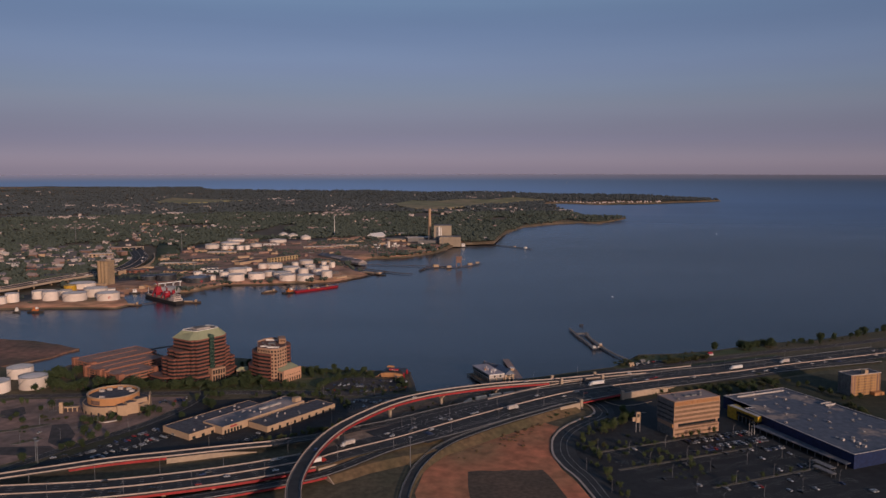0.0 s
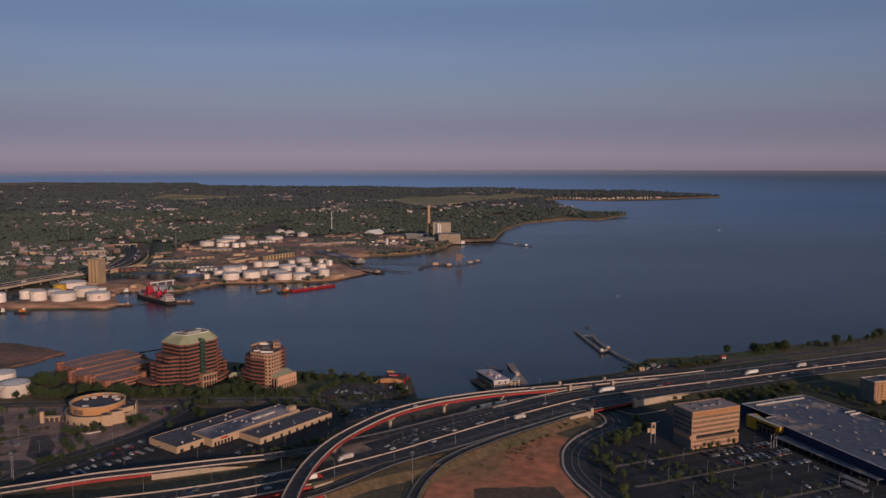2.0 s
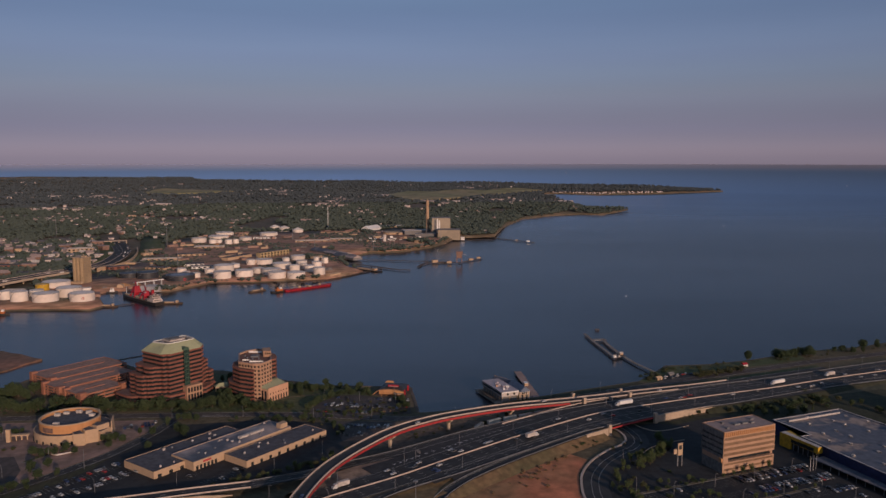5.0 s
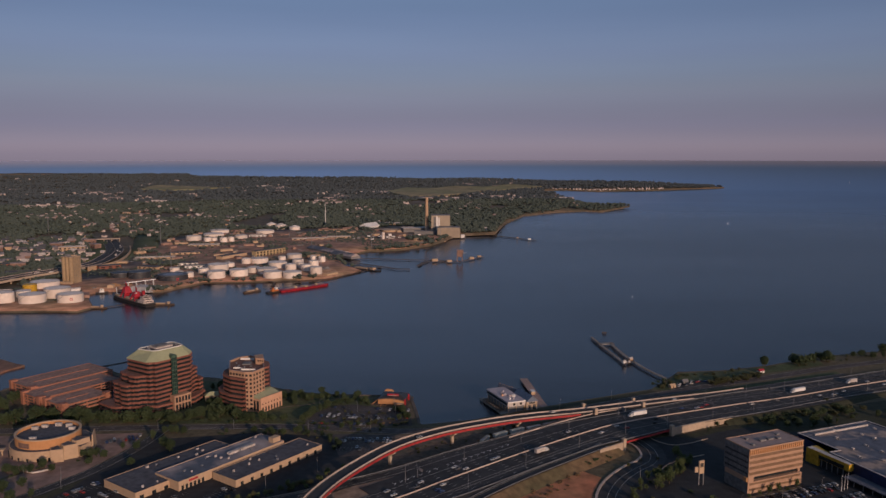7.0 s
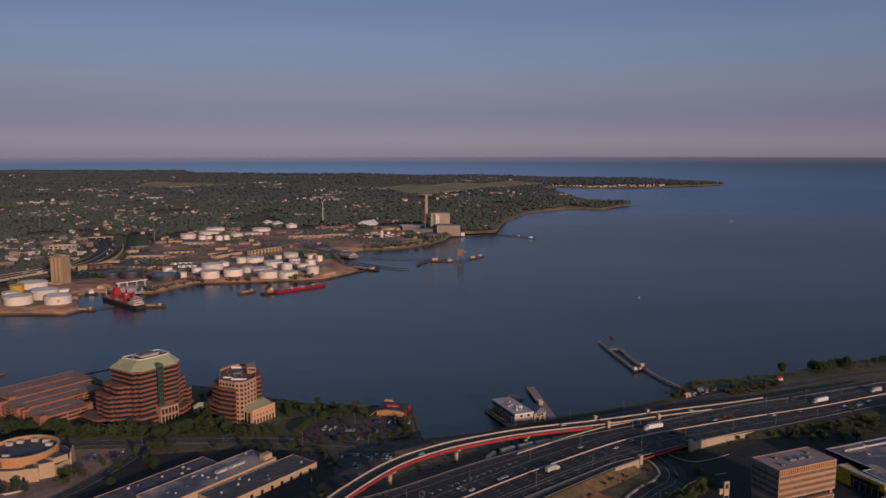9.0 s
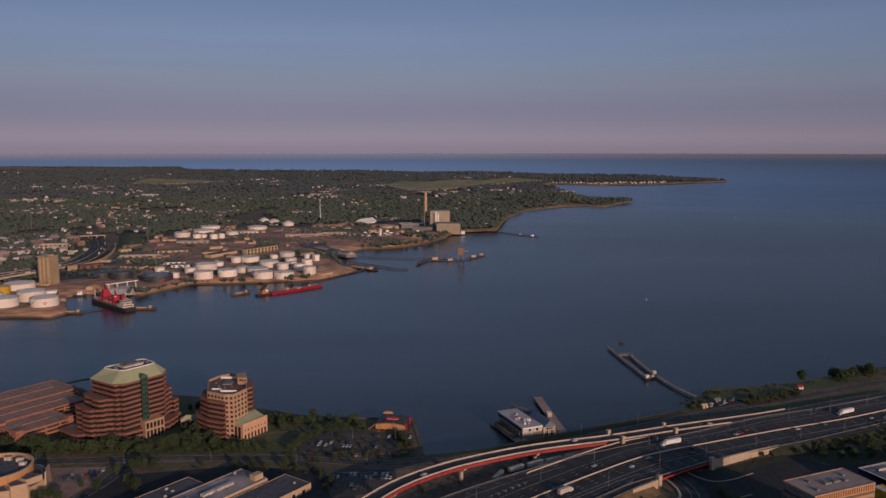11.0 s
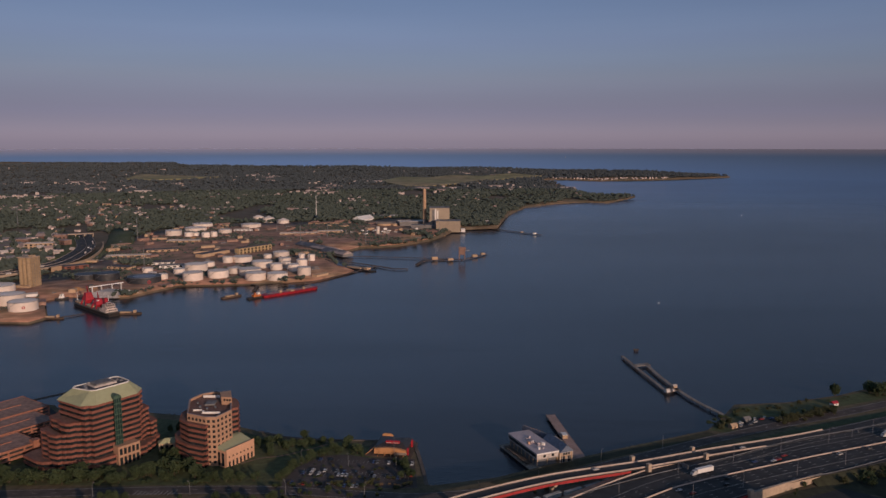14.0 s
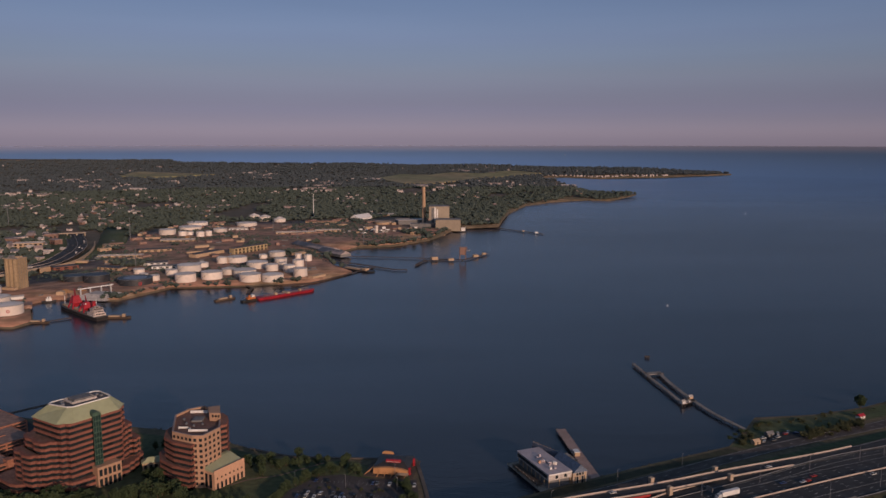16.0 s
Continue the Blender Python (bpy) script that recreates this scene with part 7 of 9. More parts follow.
# the farthest buildings, too small to pick apart
bm = bmesh.new()
far_rows = [q for q in spots if q not in near_spots]
while len(far_rows) < 430:
    d = 3250 * (7800 / 3250) ** rng.random()
    a = radians(rng.uniform(-33, 11))
    x, y = MID.x + d * math.sin(a), MID.y + d * math.cos(a)
    if inside(x, y, FAR_SHORE) and not inside(x, y, FIELD_A) and not inside(x, y, FIELD_B) and noise.noise((x * 0.0022, y * 0.0012, 15.0)) > rng.uniform(-0.05, 0.3):
        far_rows.append((x, y, d))
spots = near_spots + far_rows
for x, y, d in far_rows:
    p, k = drawn_in(x, y, rise(x, y) - 0.3)
    lx, ly, h = (rng.uniform(8, 14), rng.uniform(7, 10), rng.uniform(5, 8)) if rng.random() < 0.86 or x > 700 else (rng.uniform(30, 90), rng.uniform(12, 20), rng.uniform(6, 9))
    if x > 640:
        lx, ly, h = lx * 0.65, ly * 0.65, h * 0.9
    m = pose(*p, 0, 0, rng.uniform(-25, 35)) @ Matrix.Diagonal((k, k, k, 1))
    b0 = boxes((-lx / 2, lx / 2, -ly / 2, ly / 2, 0, h))
    prism(b0, [(-lx / 2 - .4, -ly / 2 - .4), (lx / 2 + .4, -ly / 2 - .4), (lx / 2 + .4, ly / 2 + .4), (-lx / 2 - .4, ly / 2 + .4)], h, h + min(4, ly * 0.3), [(-lx / 2 - .4, -.1), (lx / 2 + .4, -.1), (lx / 2 + .4, .1), (-lx / 2 - .4, .1)])
    b0.faces.ensure_lookup_table()
    mi = rng.choice((0, 0, 1, 2, 2))
    for f in b0.faces[6:]:
        f.material_index = mi
    b0.transform(m)
    tmp = bpy.data.meshes.new("tmp")
    b0.to_mesh(tmp)
    b0.free()
    bm.from_mesh(tmp)
    bpy.data.meshes.remove(tmp)
fh = solid("far_houses", bm, M_HOUSE, "scattered pale houses and sheds in the far woods", "houses", kind="stuff")
fh.data.materials.append(M_ROOFGREY)
fh.data.materials.append(M_ROOFPINK)
used = set()
for i, (x, y, d) in enumerate(near_spots):
    big = rng.random()
    proto = rng.choice((0, 0, 1, 1, 2, 3, 4, 5, 5)) if big < 0.9 or x > 500 else rng.choice((6, 7, 8))
    p, k = drawn_in(x, y, rise(x, y) - 0.3)
    k *= 1.45 if x < -780 and y < 2100 else 1.0
    m = pose(*p, 0, 0, rng.uniform(-40, 50)) @ Matrix.Diagonal((k, k, k, 1))
    if proto in used:
        ob = copy_thing(HOUSES[proto], m)
    else:
        used.add(proto)
        ob = HOUSES[proto]
    ob.matrix_basis = m


def clump_shape():
    """The corners and faces of one small eight-sided leaf clump."""
    return np.array(((1, 0, 0), (0, 1, 0), (-1, 0, 0), (0, -1, 0), (0, 0, 1), (0, 0, -1)), float), np.array(((0, 1, 4), (1, 2, 4), (2, 3, 4), (3, 0, 4), (1, 0, 5), (2, 1, 5), (3, 2, 5), (0, 3, 5)))


def clump(gen, spread, size, place):
    """One leaf clump, turned and dented by chance."""
    base = clump_shape()[0]
    a = gen.uniform(0, 1.57)
    turn = np.array(((math.cos(a), math.sin(a), 0), (-math.sin(a), math.cos(a), 0), (0, 0, 1)))
    return (base @ turn) * (1 + gen.uniform(-spread, spread, (6, 1))) * np.array(size) + np.array(place)


def clumps_mesh(name, verts, material):
    tri = clump_shape()[1]
    me = bpy.data.meshes.new(name)
    me.from_pydata(np.concatenate(verts).tolist(), [], np.concatenate([tri + 6 * i for i in range(len(verts))]).tolist())
    me.materials.append(material)
    return me


# ---- far woods ----
def woods():
    """Thousands of small tree crowns, each of a few leaf clumps; fewer and broader with distance."""
    r, gen = random.Random(21), np.random.default_rng(21)
    cells = {}
    for u, v, d in spots:
        e = Vector((u - MID.x, v - MID.y)).normalized()
        for s in (0, 13, 26):
            cells.setdefault((int((u - e.x * s) // 14), int((v - e.y * s) // 14)), 1)
    road = smooth_line(CAUSE[2:], 30)
    near, far, made = [], [], 0
    while made < 38000:
        d = 1250 * (9000 / 1250) ** r.random()
        a = radians(r.uniform(-40, 24))
        x, y = MID.x + d * math.sin(a), MID.y + d * math.cos(a)
        if not inside(x, y, FAR_SHORE) or inside(x, y, FIELD_A) or inside(x, y, FIELD_B):
            continue
        if inside(x, y, YARD) and noise.noise((x * 0.012, y * 0.012, 2.0)) < 0.4:
            continue
        if (x < -480 and y < 1430) or inside(x, y, VERGES[0]) or inside(x, y, VERGES[1]):
            continue
        if (int(x // 14), int(y // 14)) in cells or (x < -500 and min(math.hypot(x - p.x, y - p.y) - max(0.0, min(26.0, (p.y - 1650) * 0.2)) for p in road) < 28):
            continue
        if noise.noise((x * 0.006, y * 0.003, 8.0)) < -0.36 and d < 4000:
            continue
        if x > 640 and 4690 < y < 4900 + (x - 760) * 0.1:
            continue
        grow = (d / 1700) ** 0.4
        hh = r.uniform(6.5, 11.5) * (1.0 if d < 4000 else 1.15)
        p, k = drawn_in(x, y, rise(x, y) - 0.5)
        for j in range(3):
            w = r.uniform(2.0, 4.3) * grow
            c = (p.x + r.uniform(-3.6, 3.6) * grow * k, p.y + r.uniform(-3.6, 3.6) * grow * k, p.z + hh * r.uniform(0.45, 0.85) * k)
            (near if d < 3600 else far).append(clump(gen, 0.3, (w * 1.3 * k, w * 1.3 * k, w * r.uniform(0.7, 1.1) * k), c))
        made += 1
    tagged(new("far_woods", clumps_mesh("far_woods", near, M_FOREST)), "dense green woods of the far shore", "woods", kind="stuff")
    tagged(new("farthest_woods", clumps_mesh("farthest_woods", far, M_HAZEFOREST)), "woods towards the horizon with haze painted into their blue-green", "woods", kind="stuff")


woods()

# ---- low sheds, stacks and scrub of the tank farm ----
taken = [(o.location.x, o.location.y, 30) for o in scene.objects if o.name.startswith("storage_tank")] + [(-631, 1458, 30), (-472, 1320, 70)]
kc = random.Random(71)
piles = {"sheds": bmesh.new(), "stacks": bmesh.new(), "brick": bmesh.new()}
for i in range(520):
    x, y = kc.uniform(-720, 60), kc.uniform(1260, 2400)
    if not inside(x, y, YARD) or any(math.hypot(x - a, y - b) < r for a, b, r in taken) or noise.noise((x * 0.008, y * 0.006, 2.0)) < kc.uniform(-0.3, 0.3):
        continue
    kind = kc.choice(("sheds", "stacks", "stacks", "brick"))
    lx, ly, h = (kc.uniform(8, 34), kc.uniform(6, 14), kc.uniform(3, 6)) if kind != "stacks" else (kc.uniform(3, 16), kc.uniform(2, 6), kc.uniform(1.2, 3.2))
    b0 = boxes((-lx / 2, lx / 2, -ly / 2, ly / 2, -1, h * 0.8))
    prism(b0, [(-lx / 2 - .3, -ly / 2 - .3), (lx / 2 + .3, -ly / 2 - .3), (lx / 2 + .3, ly / 2 + .3), (-lx / 2 - .3, ly / 2 + .3)], h * 0.8, h, [(-lx / 2, -.2), (lx / 2, -.2), (lx / 2, .2), (-lx / 2, .2)])
    b0.transform(pose(x, y, rise(x, y) + 1.6, 0, 0, kc.choice((8, 30, 52, 98, 120)) + kc.uniform(-6, 6)))
    tmp = bpy.data.meshes.new("tmp")
    b0.to_mesh(tmp)
    b0.free()
    piles[kind].from_mesh(tmp)
    bpy.data.meshes.remove(tmp)
for kind, m, lab in (("sheds", M_STUCCO, "low tan sheds scattered over the tank farm"), ("stacks", M_GREYWALL, "grey stacks of pipe and scrap in the yards"), ("brick", M_DECKPINK, "low reddish sheds scattered over the tank farm")):
    solid("yard_" + kind, piles[kind], m, lab, "yard clutter", kind="stuff")
gen, verts = np.random.default_rng(5), []
while len(verts) < 2600:
    x, y = gen.uniform(-760, 80), gen.uniform(1260, 2450)
    if not inside(x, y, YARD) or any(math.hypot(x - a, y - b) < r * 0.8 for a, b, r in taken) or noise.noise((x * 0.006, y * 0.006, 12.0)) < gen.uniform(-0.1, 0.3):
        continue
    s = gen.uniform(1.2, 3.6)
    verts.append(clump(gen, 0.35, (s * 1.2, s * 1.2, s * 0.8), (x, y, rise(x, y) + 2.0)))
tagged(new("yard_scrub", clumps_mesh("yard_scrub", verts, M_FOREST)), "green scrub between the yards of the tank farm", "scrub", kind="stuff")

# ---- boathouse on its dock ----
def boathouse():
    b = thing("boathouse", "pale-roofed boathouse being built on a dock", "boathouse", (54.2, 792.6, 2.0), 112)
    L, W = 42, 17
    # local x runs out over the water, local y to the west
    part("lower_frame", boxes((0.3, L, -W + 0.3, -0.3, 0, 0.4)), M_GREYWALL, b)
    for i in range(8):
        for y in (-W + 0.6, -W / 2, -0.6):
            part("column", boxes((0.4 + i * 5.6, 0.9 + i * 5.6, y - 0.25, y + 0.25, 0.4, 5)), M_STUCCO, b)
    part("inner_wall", boxes((1.2, L - 1, -W + 1.2, -1.2, 0.4, 5)), M_GREYWALL, b)
    part("upper_wall", boxes((0, L, -W, 0, 5, 9.0)), M_ROOFPALE, b, "pale boarded upper wall")
    part("side_glazing", boxes((2, L - 1, -0.2, 0.08, 5.9, 8.2)), M_GLASS, b)
    for y in (-12.5, -6):
        part("window", boxes((-0.08, 0.3, y - 1, y + 1, 6, 8)), M_GLASS, b)
    part("roof", boxes((-0.3, L + 0.3, -W - 0.3, 0.3, 9.0, 9.5)), M_LILAC, b, "flat pale lilac membrane roof")
    rng = random.Random(3)
    for i in range(12):
        x, y = rng.uniform(6, L - 8), rng.uniform(-W + 3, -3)
        part("roof_pallet", boxes((x - 1, x + 1, y - .7, y + .7, 9.5, 9.5 + rng.uniform(0.7, 1.8))), rng.choice((M_PEACH, M_WHITE, M_LILAC)), b)
    part("penthouse", boxes((14, 19, -11.5, -8, 9.5, 10.9)), M_LILAC, b)
    w = part("gable_wing", boxes((-1, 23, -W - 11, -W - 0.3, 0, 8)), M_STUCCO, b, "gabled wing with open timber end")
    bm = bmesh.new()
    prism(bm, [(-1.8, -W - 11.6), (23.6, -W - 11.6), (23.6, -W - 0.2), (-1.8, -W - 0.2)], 8, 13.0, [(-1.8, -W - 5.9), (23.6, -W - 5.9), (23.6, -W - 5.7), (-1.8, -W - 5.7)])
    part("gable_roof", bm, M_BLUEGREY, w, "slate blue metal roof")
    part("gable_opening", boxes((-1.12, -0.8, -W - 9.6, -W - 6.4, 0.6, 5)), M_GLASS, w)
    part("gable_opening", boxes((-1.12, -0.8, -W - 5, -W - 1.8, 0.6, 5)), M_GLASS, w)
    part("gable_opening", boxes((-1.12, -0.8, -W - 8.6, -W - 3, 5.8, 7.6)), M_GLASS, w)
    # rafters of the unfinished far wing under a blue-grey sheet
    bm = bmesh.new()
    prism(bm, [(23.8, -W - 6.2), (48, -W + 1.8), (48, -W + 2.2), (23.8, -W - 5.8)], 1.0, 11.2)
    part("screen_wall", bm, M_BLUEGREY, b, "tall thin blue-grey screen wall")
    for i in range(9):
        x, y = 24.5 + i * 2.9, -W - 6.4 + i * 0.95
        part("rafter", rod(bmesh.new(), (x, y - 5.2, 7.2), (x, y, 11.6), 0.14, 0.14, 4), M_STUCCO, b)
        part("wall_stud", boxes((x - 0.15, x + 0.15, y - 5.4, y - 5.1, 0, 7.3)), M_STUCCO, b)
    for i in range(6):
        part("gable_stud", boxes((-1.3, -1.0, -W - 10.8 + i * 2.0, -W - 10.5 + i * 2.0, 0, 8)), M_ROOFPALE, w)
    part("gable_trim", boxes((-1.35, -1.0, -W - 11.2, -W - 0.2, 7.6, 8.1)), M_ROOFPALE, w)
    part("fascia", boxes((-0.45, -0.3, -W - 0.2, 0.2, 8.5, 9.5)), M_WHITE, b)
    dock = thing("boathouse_dock", "grey timber dock round the boathouse", "dock", (54, 792, 0), 111.5)
    part("deck", boxes((-10, 46, -42, 6, 1.4, 2.0)), M_PIER, dock)
    for i in range(9):
        for y in (-40, -28, -16, -4, 5):
            part("pile", rod(bmesh.new(), (-8 + i * 6.6, y, -4), (-8 + i * 6.6, y, 2.3), 0.4, 0.4, 6), M_WOOD, dock)
    part("terrace", boxes((6, 40, 0.4, 5.0, 3.0, 3.3)), M_WOOD, dock, "dark raised side terrace")
    for i in range(8):
        part("terrace_post", boxes((6.4 + i * 4.6, 6.7 + i * 4.6, 4.6, 4.9, 2, 4.3)), M_GREYWALL, dock)


M_LILAC = mat("lilac_membrane", (0.46, 0.39, 0.40), (0.38, 0.325, 0.34), fine=0.4, coarse=0.08, rough=0.7, fine_mix=0.12)
M_BLUEGREY = mat("slate_blue_metal", (0.13, 0.16, 0.22), (0.10, 0.125, 0.18), fine=0.5, coarse=0.08, rough=0.5)
M_PLANK = mat("pinkish_planks", (0.38, 0.26, 0.225), (0.30, 0.21, 0.18), fine=0.8, coarse=0.1, rough=0.9)
boathouse()
jetty("plank_pier", [(88.5, 800), (85, 830), (79, 895)], 7.5, "long pinkish plank pier", posts=8, material=M_PLANK)
h = thing("pier_store", "small tan store on the plank pier", "hut", (82, 846, 2.4), 95)
part("body", boxes((-3.0, 3.0, -1.8, 1.8, 0, 2.6)), M_STUCCO, h)
part("roof", boxes((-3.2, 3.2, -2.0, 2.0, 2.6, 2.9)), M_WHITE, h)

# ---- the long T-shaped pier ----
jetty("fishing_pier", [(222, 889), (210, 925), (203, 962), (199, 1000), (197, 1038)], 3.4, "long weathered timber pier on piles", posts=8, material=M_PIER)
jetty("fishing_pier", [(181, 1070), (185, 1020), (189, 985), (192, 950)], 3.0, "outer weathered timber walkway on piles", posts=8, material=M_PIER)
jetty("fishing_pier", [(184, 1036), (200, 1040)], 7, "timber cross walkway of the pier", posts=6, material=M_PIER)
jetty("fishing_pier", [(192, 953), (204, 962)], 6, "timber landing of the pier", posts=5, material=M_PIER)
for x, y, r, c, lab in ((192, 952, 2.0, M_WHITE, "small white boat shed on the pier"), (202, 964, 2.2, M_STUCCO, "small tan shed on the pier"), (198, 955, 1.0, M_WHITE, "small white locker on the pier")):
    h = thing("pier_shed", lab, "shed", (x, y, 2.4), 30, "sheds on the pier")
    part("body", boxes((-r, r, -r * .7, r * .7, 0, r * 0.9)), c, h)
    bm = bmesh.new()
    prism(bm, [(-r - .3, -r * .7 - .3), (r + .3, -r * .7 - .3), (r + .3, r * .7 + .3), (-r - .3, r * .7 + .3)], r * 0.9, r * 1.5, [(-r, -.05), (r, -.05), (r, .05), (-r, .05)])
    part("roof", bm, M_ROOFPALE, h)
dol = thing("mooring_dolphin", "cluster of timber mooring piles beyond the pier", "mooring", (202, 1097, 0))
for i in range(7):
    part("pile", rod(bmesh.new(), (3 * math.cos(i), 3 * math.sin(i), -3), (1.6 * math.cos(i), 1.6 * math.sin(i), 1.8), 0.4, 0.35, 6), M_WOOD, dol)
part("cap", boxes((-3.0, 3.0, -1.6, 1.6, 1.8, 2.2)), M_WOOD, dol)
for x, y, turn, m, lab in ((216.5, 863, 25, M_STUCCO, "small tan gabled hut at the pier root"), (322, 914, 25, M_REDPAINT, "small red and white boathouse among trees"), (233, 878, 20, M_GREYWALL, "small grey hut by the beach")):
    h = thing("beach_hut", lab, "hut", (x, y, 2.6), turn)
    part("body", boxes((-3, 3, -2, 2, 0, 2.2)), M_WHITE if "red" in lab else m, h)
    bm = bmesh.new()
    prism(bm, [(-3.3, -2.3), (3.3, -2.3), (3.3, 2.3), (-3.3, 2.3)], 2.2, 3.8, [(-3.3, -.1), (3.3, -.1), (3.3, .1), (-3.3, .1)])
    part("roof", bm, m, h)
    part("door", boxes((-0.5, 0.5, -2.08, -1.8, 0, 1.9)), M_GLASS, h)


# ---- orange and red restaurant at the bulkhead ----
def restaurant():
    r = thing("restaurant", "orange restaurant with a dark and red roof on the bulkhead", "restaurant", (-46, 824, 2.6), -10)
    part("body", boxes((-11, 12, -9, 12, 0, 4.5)), M_HULL, r, "dark side walls")
    arch = [(-11, 0.8), (12, 0.8), (12, 3.6), (8, 4.8), (3, 5.4), (-2, 5.5), (-7, 5.1), (-11, 4.4)]
    bm = bmesh.new()
    f0, f1 = [bm.verts.new((x, -11.5, z)) for x, z in arch], [bm.verts.new((x, -9.2, z)) for x, z in arch]
    bm.faces.new(f0)
    bm.faces.new(f1[::-1])
    for i in range(len(arch)):
        bm.faces.new((f0[i], f1[i], f1[(i + 1) % len(arch)], f0[(i + 1) % len(arch)]))
    bmesh.ops.recalc_face_normals(bm, faces=bm.faces)
    part("front_band", bm, M_OCHRE, r, "orange-yellow front with a bowed top")
    bm = bmesh.new()
    prism(bm, [(-11.5, -9.1), (12.5, -9.1), (12.5, 12.4), (-11.5, 12.4)], 4.5, 6.8, [(-5, -3), (8, -3), (8, 6), (-5, 6)])
    part("roof", bm, M_HULL, r, "dark hipped roof")
    part("roof_panel", boxes((-4, 6, -4.5, -2.6, 5.6, 8.0)), M_REDPAINT, r, "red sloped roof panel")
    part("panel_stripe", boxes((-3.6, 5.6, -4.58, -4.4, 6.6, 6.9)), M_ROOFPALE, r)
    for y in (-9, 6):
        part("red_fin", prism(bmesh.new(), [(12.2, y), (13.4, y), (13.4, y + 2.4), (12.2, y + 2.4)], 0, 5.0), M_REDPAINT, r, "tall red end fin")
    for i in range(5):
        part("timber_post", rod(bmesh.new(), (-17 + i * 0.6, -12 + i * 2.4, 0), (-11, -9 + i * 2.4, 4.4), 0.28, 0.22, 5), M_OCHRE, r, "leaning orange timber post")
    for i in range(5):
        part("timber_post", rod(bmesh.new(), (-8 + i * 4.6, -14.6, 0), (-7 + i * 4.6, -11.6, 2.6), 0.2, 0.2, 5), M_OCHRE, r, "leaning orange timber post")
    part("porch_roof", prism(bmesh.new(), [(5, -15), (13, -15), (13, -11.6), (5, -11.6)], 2.3, 2.7, [(6, -13), (12, -13), (12, -11.6), (6, -11.6)]), M_STUCCO, r)
    part("deck", boxes((-17, 16, -15, 15, -0.1, 0.15)), M_WOOD, r)
    part("sign_arch", boxes((-10, -2, 10.5, 11.2, 5.6, 6.9), (-8.8, -3.2, 10.5, 11.2, 6.9, 7.5)), M_OCHRE, r, "tan arched sign board")
    part("sign_post", boxes((-10, -9.4, 10.6, 11.4, 0, 5.6)), M_STEEL, r)
    part("sign_post", boxes((-3, -2.4, 10.6, 11.4, 0, 5.6)), M_STEEL, r)
    part("ridge_mast", rod(bmesh.new(), (4, -13, 0), (4, -13, 14), 0.18, 0.1, 5), M_STEEL, r)


restaurant()
solid("bulkhead_wall", sweep(bmesh.new(), smooth_line([(-31, 838, 0), (-27, 812, 0), (-24, 790, 0), (-21, 764, 0)], 8), box_profile(-1.2, 1.2, -3, 3.0)), M_STONE, "stone bulkhead wall at the water's edge", "sea wall", kind="structure")
solid("shore_wall", sweep(bmesh.new(), smooth_line([(-150, 860, 0), (-120, 846, 0), (-70, 841, 0), (-31, 839, 0)], 8), box_profile(-1.0, 1.0, -3, 3.1)), M_STONE, "stone sea wall along the car park", "sea wall", kind="structure")
solid("breakwater", sweep(bmesh.new(), smooth_line([(-372, 937, 0), (-335, 972, 0), (-300, 985, 0)], 8), [(-3, -3), (-0.7, 0.7), (0.7, 0.7), (3, -3)]), M_STONE, "dark rubble breakwater", "breakwater", kind="structure")
solid("breakwater_west", sweep(bmesh.new(), smooth_line([(-488, 858, 0), (-425, 836, 0), (-412, 866, 0)], 8), [(-4, -3), (-1.2, 2.9), (1.2, 2.9), (4, -3)]), M_STONE, "dark rubble shore edge", "breakwater", kind="structure")
def rubble(name, line, count, spread, seed, label):
    """Loose shore stones along a line."""
    rr, bm = random.Random(seed), bmesh.new()
    pts = smooth_line([(x, y, 0) for x, y in line], 4)
    for i in range(count):
        p = rr.choice(pts)
        x, y, w = p.x + rr.gauss(0, spread), p.y + rr.gauss(0, spread), rr.uniform(0.5, 1.3)
        prism(bm, circle(w, 5, x, y, rr.random()), -1.0, 1.0 + w * 0.7, circle(w * 0.5, 5, x, y, rr.random()))
    solid(name, bm, M_STONE, label, "stones", kind="stuff")


rubble("shore_stones", [(-21, 763), (0, 768), (26, 776), (64, 796), (130, 828), (195, 858)], 500, 1.3, 4, "loose dark stones along the water's edge")
rubble("shore_stones", [(-338, 925), (-300, 890), (-255, 905), (-200, 890), (-150, 860)], 350, 1.4, 5, "loose dark stones below the office towers")
for x, y, s in ((930, 2645, 4), (1868, 11541, 22), (3215, 6229, 9), (300, 1350, 1.6)):
    p, k = drawn_in(x, y, 0)
    b = thing("sailing_boat", "small white sailing boat on open water", "boat", tuple(p), 40, "sailing boats")
    part("hull", hull(bmesh.new(), s * k, s * .3 * k, -0.2 * k, 1.1 * k, n=8), M_WHITE, b)
    bm = bmesh.new()
    prism(bm, [(-s * .3 * k, -.05), (s * .3 * k, -.05), (s * .3 * k, .05), (-s * .3 * k, .05)], 1.4 * k, s * 1.1 * k, [(0, -.05), (.1, -.05), (.1, .05), (0, .05)])
    part("sail", bm, M_WHITE, b)

